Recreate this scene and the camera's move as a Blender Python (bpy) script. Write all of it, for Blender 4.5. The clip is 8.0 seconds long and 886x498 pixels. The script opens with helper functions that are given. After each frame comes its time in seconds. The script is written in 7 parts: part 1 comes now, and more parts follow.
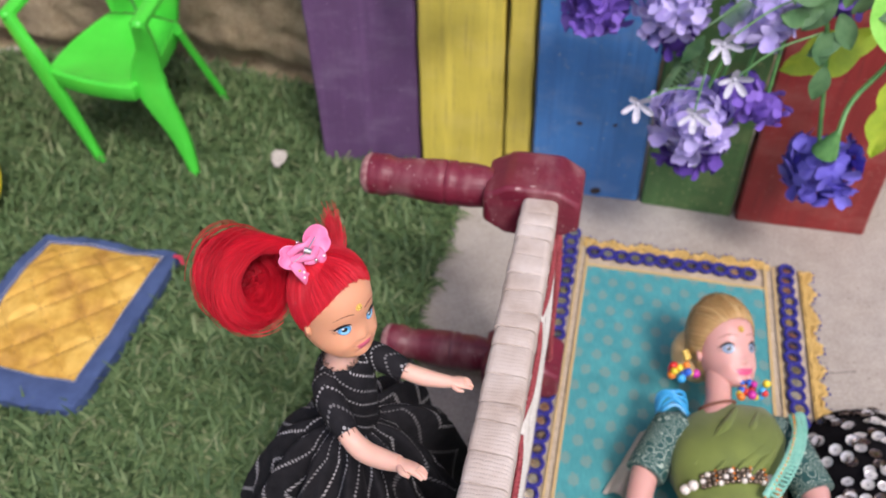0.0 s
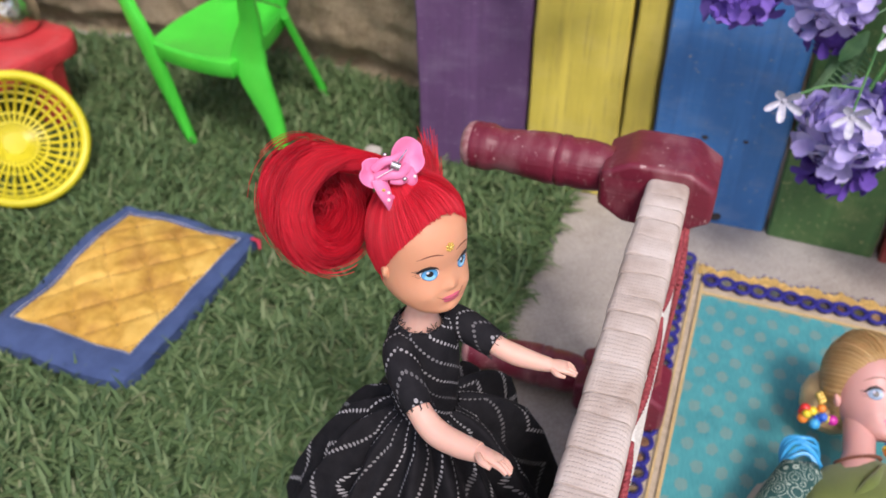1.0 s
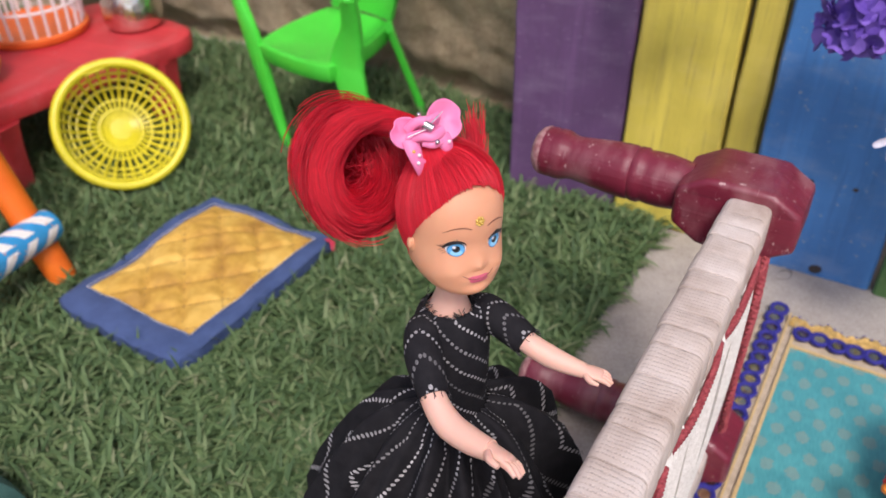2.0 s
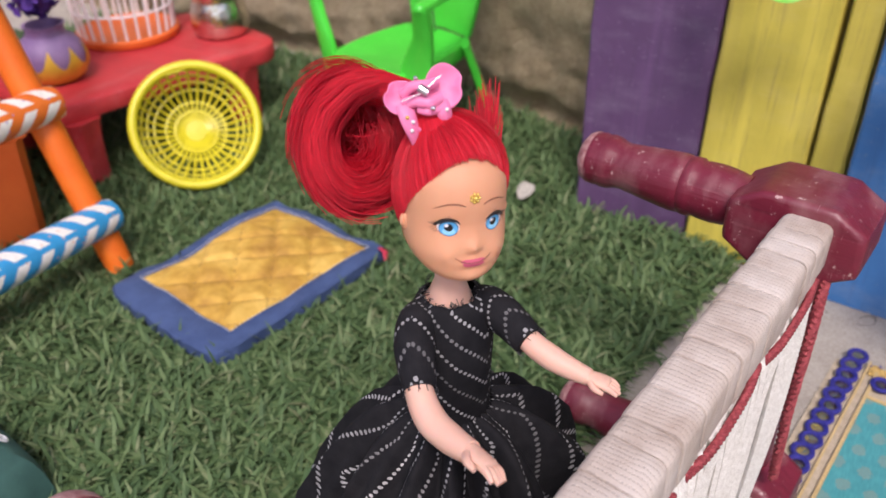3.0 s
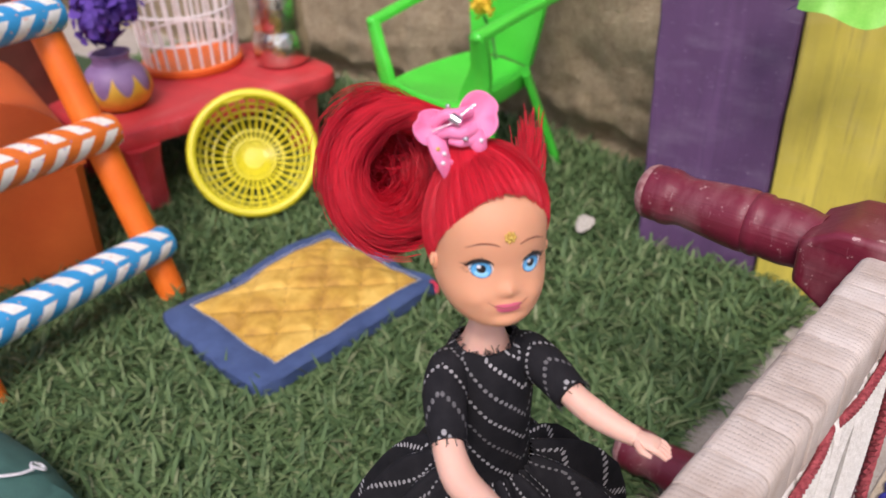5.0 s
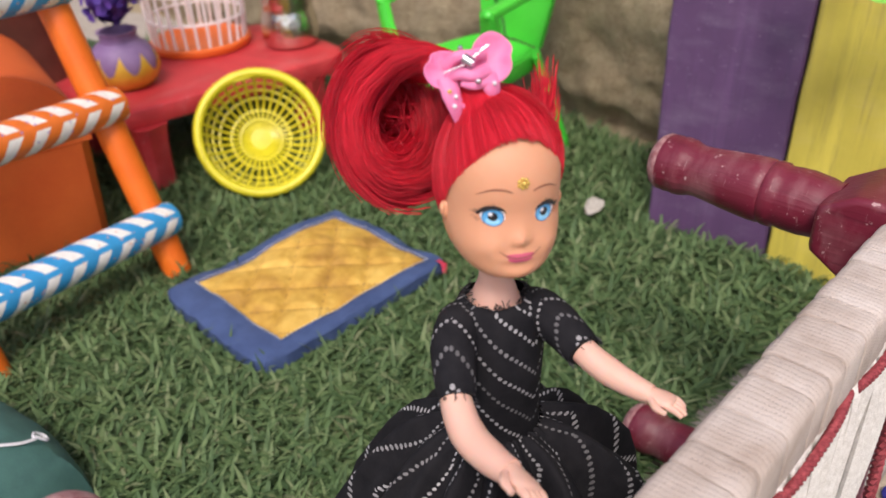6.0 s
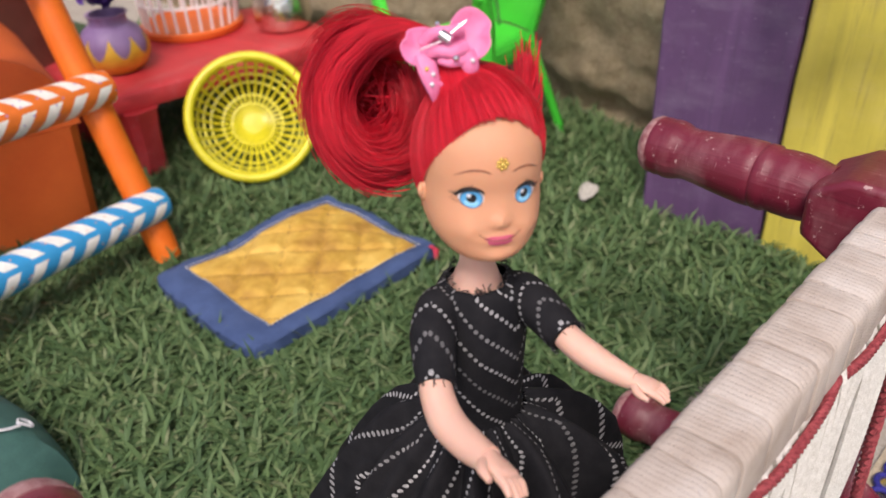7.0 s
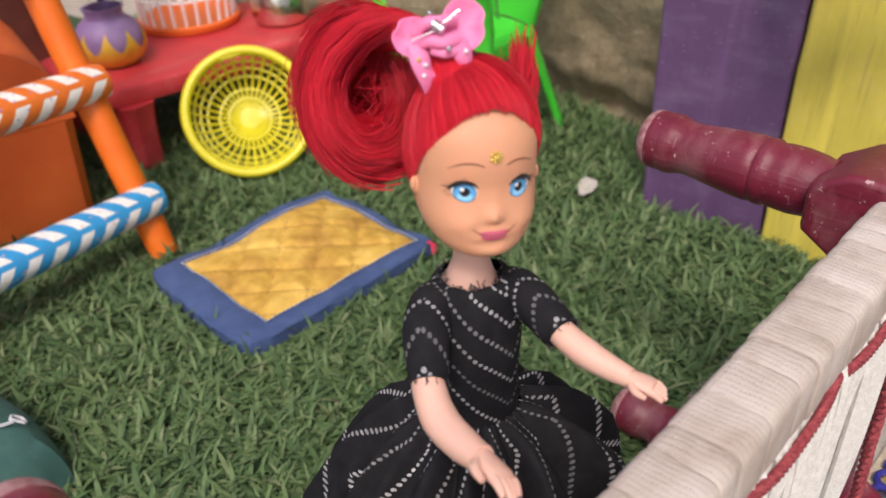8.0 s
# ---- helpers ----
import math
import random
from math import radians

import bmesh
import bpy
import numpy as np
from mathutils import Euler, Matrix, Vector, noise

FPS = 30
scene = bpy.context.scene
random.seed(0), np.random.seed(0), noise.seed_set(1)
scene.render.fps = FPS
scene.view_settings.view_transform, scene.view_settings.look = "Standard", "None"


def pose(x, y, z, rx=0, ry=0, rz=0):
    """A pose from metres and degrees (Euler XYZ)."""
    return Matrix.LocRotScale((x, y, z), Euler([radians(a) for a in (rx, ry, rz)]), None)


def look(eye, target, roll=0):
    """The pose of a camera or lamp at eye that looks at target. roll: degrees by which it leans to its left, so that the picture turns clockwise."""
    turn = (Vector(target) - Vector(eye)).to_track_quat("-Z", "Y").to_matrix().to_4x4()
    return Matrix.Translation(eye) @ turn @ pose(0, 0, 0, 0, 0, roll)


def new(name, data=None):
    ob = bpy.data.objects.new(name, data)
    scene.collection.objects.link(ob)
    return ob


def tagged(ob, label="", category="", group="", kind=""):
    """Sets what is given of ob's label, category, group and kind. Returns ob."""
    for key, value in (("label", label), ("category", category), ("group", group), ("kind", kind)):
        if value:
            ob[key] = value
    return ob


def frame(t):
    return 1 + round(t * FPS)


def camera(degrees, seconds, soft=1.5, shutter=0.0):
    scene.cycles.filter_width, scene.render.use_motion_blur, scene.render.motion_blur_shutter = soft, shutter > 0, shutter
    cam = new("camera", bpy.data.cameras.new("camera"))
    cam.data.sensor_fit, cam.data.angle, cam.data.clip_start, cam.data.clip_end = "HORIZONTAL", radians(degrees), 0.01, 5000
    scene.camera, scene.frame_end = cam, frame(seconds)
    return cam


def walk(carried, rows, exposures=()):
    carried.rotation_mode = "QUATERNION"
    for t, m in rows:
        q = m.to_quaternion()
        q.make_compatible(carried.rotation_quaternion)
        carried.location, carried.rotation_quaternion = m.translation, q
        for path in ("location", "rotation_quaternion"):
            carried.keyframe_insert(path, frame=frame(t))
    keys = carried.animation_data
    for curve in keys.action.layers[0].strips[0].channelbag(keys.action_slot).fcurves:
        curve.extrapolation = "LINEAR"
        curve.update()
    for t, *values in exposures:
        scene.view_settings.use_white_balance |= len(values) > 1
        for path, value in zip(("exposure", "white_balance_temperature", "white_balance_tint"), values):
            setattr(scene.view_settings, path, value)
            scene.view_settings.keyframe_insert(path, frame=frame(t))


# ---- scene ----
cam = camera(56.8, 8.0, soft=1.6)
cam.data.dof.use_dof = True
cam.data.dof.focus_distance = 0.20
cam.data.dof.aperture_fstop = 21.0
PATH = [
    (0, look((0.0584, -0.4326, 0.3464), (0.0358, -0.2188, 0.1372), -2.01)),
    (0.5, look((0.0491, -0.4189, 0.3176), (0.0132, -0.2001, 0.1155), -1.63)),
    (1, look((0.0509, -0.4223, 0.2944), (-0.004, -0.1983, 0.1025), -1.45)),
    (1.5, look((0.0573, -0.4208, 0.2851), (-0.0175, -0.1962, 0.1009), -1.14)),
    (3, look((0.0836, -0.4041, 0.2551), (-0.0451, -0.1894, 0.0896), -1.37)),
    (3.5, look((0.085, -0.3975, 0.2566), (-0.0547, -0.1865, 0.0954), -2.07)),
    (4, look((0.0848, -0.3978, 0.254), (-0.0617, -0.1898, 0.0951), -2.78)),
    (4.5, look((0.0834, -0.3897, 0.2529), (-0.0672, -0.1824, 0.0969), -3.16)),
    (6, look((0.0819, -0.3915, 0.2401), (-0.0713, -0.1867, 0.0832), -2.72)),
    (6.5, look((0.0825, -0.3896, 0.2378), (-0.0702, -0.186, 0.0789), -2.64)),
    (7, look((0.0833, -0.3872, 0.2374), (-0.0683, -0.1844, 0.0764), -2.69)),
    (7.5, look((0.0827, -0.3841, 0.2371), (-0.0685, -0.1819, 0.075), -2.78)),
    (8, look((0.0829, -0.3845, 0.2357), (-0.0683, -0.1826, 0.0734), -2.68)),
]
walk(cam, PATH, [(0.0, 0.15, 6300, 18.5), (3.0, 0.13, 6340, 19.5), (4.5, 0.13, 6340, 20.0), (6.0, 0.13, 6540, 16.0), (8.0, 0.13, 6600, 14.5)])

# ---- light ----
world = bpy.data.worlds.new("sky")
scene.world = world
world.use_nodes = True
_n = world.node_tree.nodes
_sky = _n.new("ShaderNodeTexSky")
_sky.sky_type = "NISHITA"
_sky.sun_disc = False
_sky.sun_elevation = radians(55)
_sky.sun_rotation = radians(155)
_sky.dust_density = 4.0
_n["Background"].inputs["Strength"].default_value = 0.15
world.node_tree.links.new(_sky.outputs["Color"], _n["Background"].inputs["Color"])
sun = new("sun", bpy.data.lights.new("sun", "SUN"))
sun.data.energy = 1.95
sun.data.angle = radians(14)
sun.data.color = (1.0, 0.95, 0.88)
sun.matrix_world = look((0.52, -0.86, 1.42), (0, 0, 0))


# ---- materials ----
class Nodes:
    """A node material under construction."""

    def __init__(self, name):
        self.mat = bpy.data.materials.new(name)
        self.mat.use_nodes = True
        self.tree = self.mat.node_tree
        self.bsdf = self.tree.nodes["Principled BSDF"]

    def add(self, kind, **inputs):
        node = self.tree.nodes.new("ShaderNode" + kind)
        for key, value in inputs.items():
            sock = node.inputs[key.replace("_", " ")]
            self.put(sock, value)
        return node

    def put(self, sock, value):
        if isinstance(value, bpy.types.NodeSocket):
            self.tree.links.new(value, sock)
        else:
            sock.default_value = value

    def coord(self, kind="Object"):
        return self.add("TexCoord").outputs[kind]

    def noise(self, scale, detail=4, rough=0.55, vector=None, out="Fac"):
        return self.add("TexNoise", Scale=scale, Detail=detail, Roughness=rough, Vector=vector or self.coord()).outputs[out]

    def stretched(self, scale, kind="Object"):
        return self.add("Mapping", Vector=self.coord(kind), Scale=scale).outputs[0]

    def math(self, op, a, b=0.0, c=0.0):
        node = self.tree.nodes.new("ShaderNodeMath")
        node.operation = op
        for sock, v in zip(node.inputs, (a, b, c)):
            self.put(sock, v)
        return node.outputs[0]

    def ramp(self, fac, stops):
        node = self.tree.nodes.new("ShaderNodeValToRGB")
        el = node.color_ramp.elements
        while len(el) < len(stops):
            el.new(0.5)
        for e, (pos, col) in zip(el, stops):
            e.position = pos
            e.color = (*col, 1) if len(col) == 3 else col
        self.put(node.inputs[0], fac)
        return node.outputs[0]

    def mix(self, fac, a, b, blend="MIX"):
        node = self.tree.nodes.new("ShaderNodeMix")
        node.data_type = "RGBA"
        node.blend_type = blend
        self.put(node.inputs[0], fac)
        for i, v in ((6, a), (7, b)):
            self.put(node.inputs[i], (*v, 1) if isinstance(v, tuple) and len(v) == 3 else v)
        return node.outputs[2]

    def finish(self, colour, rough=0.6, bump=None, depth=0.0005, strength=0.6, **more):
        self.put(self.bsdf.inputs["Base Color"], (*colour, 1) if isinstance(colour, tuple) else colour)
        self.put(self.bsdf.inputs["Roughness"], rough)
        if bump is not None:
            b = self.add("Bump", Strength=strength, Distance=depth, Height=bump)
            self.tree.links.new(b.outputs[0], self.bsdf.inputs["Normal"])
        for key, value in more.items():
            self.put(self.bsdf.inputs[key.replace("_", " ")], value)
        return self.mat


def plain(name, a, b, scale=300.0, rough=0.5, depth=0.0002, fine=2500.0, spread=(0.35, 0.65), **more):
    """Two tones in soft patches, with a fine grain."""
    n = Nodes(name)
    patches = n.noise(scale)
    grain = n.noise(fine, 2)
    colour = n.ramp(patches, [(spread[0], a), (spread[1], b)])
    colour = n.mix(0.25, colour, n.ramp(grain, [(0.3, tuple(v * 0.6 for v in a)), (0.7, tuple(min(1, v * 1.25) for v in b))]))
    r = n.math("MULTIPLY_ADD", patches, 0.25, rough - 0.12)
    return n.finish(colour, r, grain, depth, **more)


def painted_wood(name, colour, dark, worn, grain_dir="z", chips=0.62, rough=0.55, streak=0.5):
    """Old brush paint over wood: grain along one axis, darker streaks, chips down to bare wood."""
    n = Nodes(name)
    stretch, wide = {"z": ((330, 330, 7), (75, 75, 3.5)), "x": ((10, 330, 330), (5, 75, 75))}[grain_dir]
    fibre = n.noise(1.0, 6, 0.65, n.stretched(stretch))
    broad = n.noise(45, 4)
    col = n.ramp(broad, [(0.3, tuple(v * 0.78 for v in colour)), (0.7, colour)])
    brush = n.noise(1.0, 4, 0.6, n.stretched(wide))
    col = n.mix(n.ramp(brush, [(0.36, (0.55, 0.55, 0.55)), (0.52, (0, 0, 0))]), col, tuple(0.5 * (a + b) for a, b in zip(colour, dark)))
    col = n.mix(n.ramp(brush, [(0.54, (0, 0, 0)), (0.72, (0.5, 0.5, 0.5))]), col, tuple(min(0.9, v * 1.25 + 0.01) for v in colour))
    streaks = n.ramp(fibre, [(0.34, (1, 1, 1)), (0.47, (0, 0, 0))])
    col = n.mix(n.math("MULTIPLY", streaks, streak), col, dark)
    rub = n.ramp(n.noise(1.0, 5, 0.6, n.stretched((26, 26, 60) if grain_dir == "z" else (60, 26, 26))), [(0.50, (0, 0, 0)), (0.72, (1, 1, 1))])
    col = n.mix(n.math("MULTIPLY", rub, 0.55), col, tuple(0.55 * a + 0.45 * b for a, b in zip(colour, worn)))
    scratch = n.ramp(n.noise(1.0, 4, 0.6, n.stretched((90, 90, 900) if grain_dir == "z" else (900, 90, 90))), [(0.66, (0, 0, 0)), (0.72, (1, 1, 1))])
    col = n.mix(n.math("MULTIPLY", scratch, 0.5), col, worn)
    chip = n.noise(330, 6, 0.72)
    chip = n.math("MULTIPLY", n.ramp(chip, [(chips, (0, 0, 0)), (chips + 0.03, (1, 1, 1))]), 0.75)
    col = n.mix(chip, col, worn)
    return n.finish(col, n.math("MULTIPLY_ADD", broad, 0.2, rough - 0.1), fibre, 0.0008, 0.5)


def vinyl_skin(name, colour):
    n = Nodes(name)
    return n.finish(n.mix(n.noise(60), tuple(v * 0.93 for v in colour), colour), 0.38, n.noise(900, 2), 0.00005,
                    Subsurface_Weight=0.25, Subsurface_Radius=(0.004, 0.0015, 0.0008), Specular_IOR_Level=0.4)


MUD = None


def make_mud():
    n = Nodes("mud_wall")
    big, mid, fine = n.noise(14, 5), n.noise(70, 6, 0.65), n.noise(420, 4, 0.7)
    col = n.ramp(big, [(0.3, (0.18, 0.125, 0.058)), (0.50, (0.32, 0.245, 0.125)), (0.70, (0.43, 0.35, 0.20))])
    col = n.mix(0.45, col, n.ramp(mid, [(0.3, (0.19, 0.125, 0.065)), (0.7, (0.60, 0.50, 0.33))]))
    col = n.mix(0.3, col, n.ramp(fine, [(0.35, (0.12, 0.09, 0.06)), (0.65, (0.5, 0.43, 0.33))]))
    return n.finish(col, 0.9, n.math("ADD", mid, n.math("MULTIPLY", fine, 0.5)), 0.004, 0.8)


def make_concrete():
    n = Nodes("concrete")
    big, mid, fine = n.noise(9, 5), n.noise(90, 6, 0.7), n.noise(700, 3)
    col = n.ramp(big, [(0.3, (0.30, 0.245, 0.185)), (0.48, (0.375, 0.33, 0.28)), (0.7, (0.42, 0.39, 0.355))])
    col = n.mix(0.35, col, n.ramp(mid, [(0.3, (0.22, 0.19, 0.155)), (0.7, (0.54, 0.495, 0.435))]))
    col = n.mix(0.2, col, n.ramp(fine, [(0.4, (0.18, 0.16, 0.14)), (0.6, (0.55, 0.52, 0.48))]))
    vein = n.math("ABSOLUTE", n.math("SUBTRACT", n.noise(9, 3, 0.45), 0.5))
    crack = n.math("MULTIPLY", n.math("LESS_THAN", vein, 0.0016), n.math("GREATER_THAN", n.noise(12, 2), 0.60))
    col = n.mix(n.math("MULTIPLY", crack, 0.6), col, (0.09, 0.08, 0.07))
    speck = n.math("GREATER_THAN", n.noise(240, 2), 0.70)
    col = n.mix(n.math("MULTIPLY", speck, 0.55), col, (0.12, 0.10, 0.08))
    return n.finish(col, 0.85, n.math("ADD", mid, n.math("MULTIPLY", fine, 0.4)), 0.0012, 0.6)


def make_grass(name="turf_blades"):
    n = Nodes(name)
    island = n.add("NewGeometry").outputs["Random Per Island"]
    col = n.ramp(island, [(0.0, (0.050, 0.096, 0.037)), (0.40, (0.083, 0.144, 0.053)), (0.72, (0.132, 0.203, 0.080)), (0.92, (0.186, 0.246, 0.110)), (1.0, (0.26, 0.28, 0.155))])
    patch = n.noise(16, 3)
    col = n.mix(n.math("MULTIPLY", patch, 0.5), col, (0.066, 0.118, 0.048), "MIX")
    return n.finish(col, 0.6, Specular_IOR_Level=0.22)


M_MUD = make_mud()
M_CONCRETE = make_concrete()
M_BLADES = make_grass()
M_BACKING = plain("turf_backing", (0.022, 0.046, 0.018), (0.045, 0.078, 0.028), 200, 0.9)
M_PURPLE = painted_wood("purple_paint", (0.125, 0.062, 0.155), (0.080, 0.045, 0.105), (0.30, 0.25, 0.35), chips=0.64, streak=0.5)
M_YELLOW = painted_wood("yellow_paint", (0.66, 0.55, 0.085), (0.36, 0.28, 0.07), (0.66, 0.56, 0.24), chips=0.66, streak=0.62)
M_BLUE = painted_wood("blue_paint", (0.055, 0.21, 0.52), (0.035, 0.12, 0.32), (0.35, 0.36, 0.36), chips=0.625, streak=0.45)
M_GREEN = painted_wood("green_paint", (0.065, 0.155, 0.045), (0.04, 0.09, 0.03), (0.35, 0.35, 0.15), chips=0.61, streak=0.5)
M_RED = painted_wood("red_paint", (0.26, 0.024, 0.022), (0.12, 0.02, 0.02), (0.42, 0.25, 0.2), chips=0.64, streak=0.4)
M_PALE = painted_wood("pale_blue_paint", (0.35, 0.45, 0.55), (0.25, 0.2, 0.3), (0.5, 0.4, 0.38), "x", chips=0.55)
M_TABLE = painted_wood("red_table_paint", (0.58, 0.040, 0.048), (0.36, 0.03, 0.038), (0.52, 0.22, 0.22), "x", chips=0.64, streak=0.3, rough=0.5)
M_MAROON = painted_wood("maroon_gloss_paint", (0.190, 0.017, 0.038), (0.09, 0.011, 0.020), (0.60, 0.42, 0.40), "x", chips=0.632, streak=0.45, rough=0.40)
M_SKIN = vinyl_skin("tan_vinyl", (0.70, 0.345, 0.20))
M_SKIN_PALE = vinyl_skin("pale_vinyl", (0.64, 0.35, 0.31))
M_GREEN_PLASTIC = plain("green_plastic", (0.05, 0.56, 0.04), (0.07, 0.66, 0.055), 40, 0.32, 0.00003, Subsurface_Weight=0.1, Subsurface_Radius=(0.002, 0.006, 0.002))
M_YELLOW_PLASTIC = plain("yellow_plastic", (0.66, 0.59, 0.02), (0.74, 0.67, 0.03), 60, 0.35, 0.00003)
M_ORANGE_PLASTIC = plain("orange_plastic", (0.72, 0.13, 0.02), (0.80, 0.17, 0.03), 60, 0.4, 0.00003)
M_WHITE_PLASTIC = plain("white_plastic", (0.78, 0.72, 0.72), (0.85, 0.8, 0.8), 60, 0.35, 0.00003)
M_ORANGE_PAINT = plain("orange_paint", (0.84, 0.145, 0.012), (0.90, 0.19, 0.016), 90, 0.4, 0.0001)
M_TERRACOTTA = plain("terracotta_paint", (0.70, 0.115, 0.022), (0.80, 0.16, 0.03), 30, 0.6, 0.0002)


# ---- shapes ----
class Shape:
    """Vertices and faces of one mesh, with a material slot and a flat coordinate for each face corner."""

    def __init__(self):
        self.v, self.f, self.m, self.uv = [], [], [], []

    def rings(self, rings, slot=0, close=True, caps=(True, True), uvs=None):
        """Skin a row of equally long rings of points."""
        n, base = len(rings[0]), len(self.v)
        for ring in rings:
            self.v += [tuple(p) for p in ring]
        cols = n if close else n - 1
        for i in range(len(rings) - 1):
            for j in range(cols):
                k = (j + 1) % n
                self.f.append((base + i * n + j, base + i * n + k, base + (i + 1) * n + k, base + (i + 1) * n + j))
                self.m.append(slot)
                u0, u1 = j / cols, (j + 1) / cols
                v0, v1 = (uvs[i], uvs[i + 1]) if uvs else (i / (len(rings) - 1), (i + 1) / (len(rings) - 1))
                self.uv.append(((u0, v0), (u1, v0), (u1, v1), (u0, v1)))
        if close:
            for flag, start, step in ((caps[0], base, -1), (caps[1], base + (len(rings) - 1) * n, 1)):
                if flag:
                    idx = list(range(start, start + n))[::step]
                    self.f.append(tuple(idx))
                    self.m.append(slot)
                    self.uv.append(tuple((0.5, 0.0 if step < 0 else 1.0) for _ in idx))
        return self

    def tube(self, path, radii, slot=0, n=8, caps=(True, True), flat=1.0, uvs=None):
        """A round tube along a path; radii: one number or one for each point."""
        pts = [Vector(p) for p in path]
        radii = [radii] * len(pts) if isinstance(radii, (int, float)) else radii
        rings, side = [], None
        for i, p in enumerate(pts):
            d = (pts[min(i + 1, len(pts) - 1)] - pts[max(i - 1, 0)]).normalized()
            if side is None:
                side = d.cross(Vector((0.3, 0.2, 1))).normalized()
            side = (side - d * side.dot(d)).normalized()
            up = d.cross(side)
            rings.append([p + (side * math.cos(a) + up * math.sin(a) * flat) * radii[i] for a in (2 * math.pi * k / n for k in range(n))])
        return self.rings(rings, slot, True, caps, uvs)

    def lathe(self, profile, slot=0, n=20, at=(0, 0, 0), axis=(0, 0, 1), squash=(1, 1), caps=(True, True)):
        """Turn a profile of (radius, height) round an axis."""
        q = Vector((0, 0, 1)).rotation_difference(Vector(axis))
        at = Vector(at)
        rings = [[at + q @ Vector((r * math.cos(a) * squash[0], r * math.sin(a) * squash[1], h)) for a in (2 * math.pi * k / n for k in range(n))] for r, h in profile]
        return self.rings(rings, slot, True, caps)

    def ball(self, at, radii, slot=0, n=14, m=9, turn=None):
        radii = (radii,) * 3 if isinstance(radii, (int, float)) else radii
        turn = turn or Matrix.Identity(3)
        rings = []
        for i in range(m + 1):
            t = math.pi * max(0.02, min(0.98, i / m))
            rings.append([Vector(at) + turn @ Vector((radii[0] * math.sin(t) * math.cos(a), radii[1] * math.sin(t) * math.sin(a), -radii[2] * math.cos(t)))
                          for a in (2 * math.pi * k / n for k in range(n))])
        return self.rings(rings, slot)

    def box(self, lo, hi, bevel=0.0, slot=0, m=None):
        """A box with rounded edges, through the matrix m."""
        bm = bmesh.new()
        bmesh.ops.create_cube(bm, size=1.0)
        lo, hi = Vector(lo), Vector(hi)
        for v in bm.verts:
            v.co = Vector([(lo[k] + hi[k]) / 2 + v.co[k] * (hi[k] - lo[k]) for k in range(3)])
        if bevel:
            bmesh.ops.bevel(bm, geom=list(bm.edges), offset=bevel, segments=2, profile=0.6, affect="EDGES")
        if m is not None:
            bm.transform(m)
        base = len(self.v)
        bm.verts.index_update()
        self.v += [tuple(v.co) for v in bm.verts]
        for f in bm.faces:
            self.f.append(tuple(base + v.index for v in f.verts))
            self.m.append(slot)
            self.uv.append(tuple((v.co.x, v.co.y) for v in f.verts))
        bm.free()
        return self

    def warp(self, fn):
        self.v = [tuple(fn(Vector(p))) for p in self.v]
        return self

    def mesh(self, name, materials, smooth=True):
        me = bpy.data.meshes.new(name)
        me.from_pydata(self.v, [], self.f)
        for mat in materials:
            me.materials.append(mat)
        me.polygons.foreach_set("material_index", self.m)
        layer = me.uv_layers.new(name="flat")
        layer.data.foreach_set("uv", [c for face in self.uv for corner in face for c in corner])
        if smooth:
            me.polygons.foreach_set("use_smooth", [True] * len(me.polygons))
            me.set_sharp_from_angle(angle=radians(42))
        me.update()
        return me


def part(name, shape, material, parent=None, label="", smooth=True):
    """One mesh object, under its thing or part."""
    mats = material if isinstance(material, (list, tuple)) else [material]
    data = shape if isinstance(shape, bpy.types.Mesh) else shape.mesh(name, mats, smooth)
    ob = new(name, data)
    if parent is not None:
        ob.parent = parent
    if label:
        ob["label"] = label
    return ob


def thing(name, at=(0, 0, 0), label="", category="", group=""):
    """An empty at the base of a thing, for its parts."""
    ob = new(name)
    ob.matrix_world = at if isinstance(at, Matrix) else Matrix.Translation(at)
    ob.empty_display_size = 0.01
    return tagged(ob, label, category, group)


def curve_points(ctrl, n):
    """A smooth line through control points."""
    c = [Vector(p) for p in ctrl]
    c = [c[0] * 2 - c[1]] + c + [c[-1] * 2 - c[-2]]
    out = []
    for i in range(1, len(c) - 2):
        for k in range(n):
            t = k / n
            p0, p1, p2, p3 = c[i - 1:i + 3]
            out.append(0.5 * (2 * p1 + (p2 - p0) * t + (2 * p0 - 5 * p1 + 4 * p2 - p3) * t * t + (3 * p1 - p0 - 3 * p2 + p3) * t ** 3))
    out.append(c[-2])
    return out


# ---- ground ----
ground = Shape()
GX = [-30, -4, -1.2, -0.5, -0.2, 0.0, 0.1, 0.2, 0.3, 0.5, 1.2, 4, 30]
GY = [-30, -4, -1.2, -0.5, -0.3, -0.2, -0.1, 0.0, 0.1, 0.3, 1.2, 4, 30]
ground.rings([[(x, y, 0.0) for x in GX] for y in GY], close=False)
tagged(part("ground", ground, M_CONCRETE), "grey cement courtyard floor, dusty and lightly cracked", "floor", kind="structure")

# turf: a strip of artificial grass whose edge runs across the cement
TURF_EDGE = [(0.034, 0.03), (0.030, -0.03), (0.023, -0.065), (0.012, -0.130), (0.004, -0.20), (-0.006, -0.30), (-0.016, -0.42), (-0.03, -0.6)]


def turf_edge(y):
    for (x0, y0), (x1, y1) in zip(TURF_EDGE, TURF_EDGE[1:]):
        if y >= y1:
            return x0 + (x1 - x0) * (y0 - y) / (y0 - y1) if y < y0 else x0
    return TURF_EDGE[-1][0]


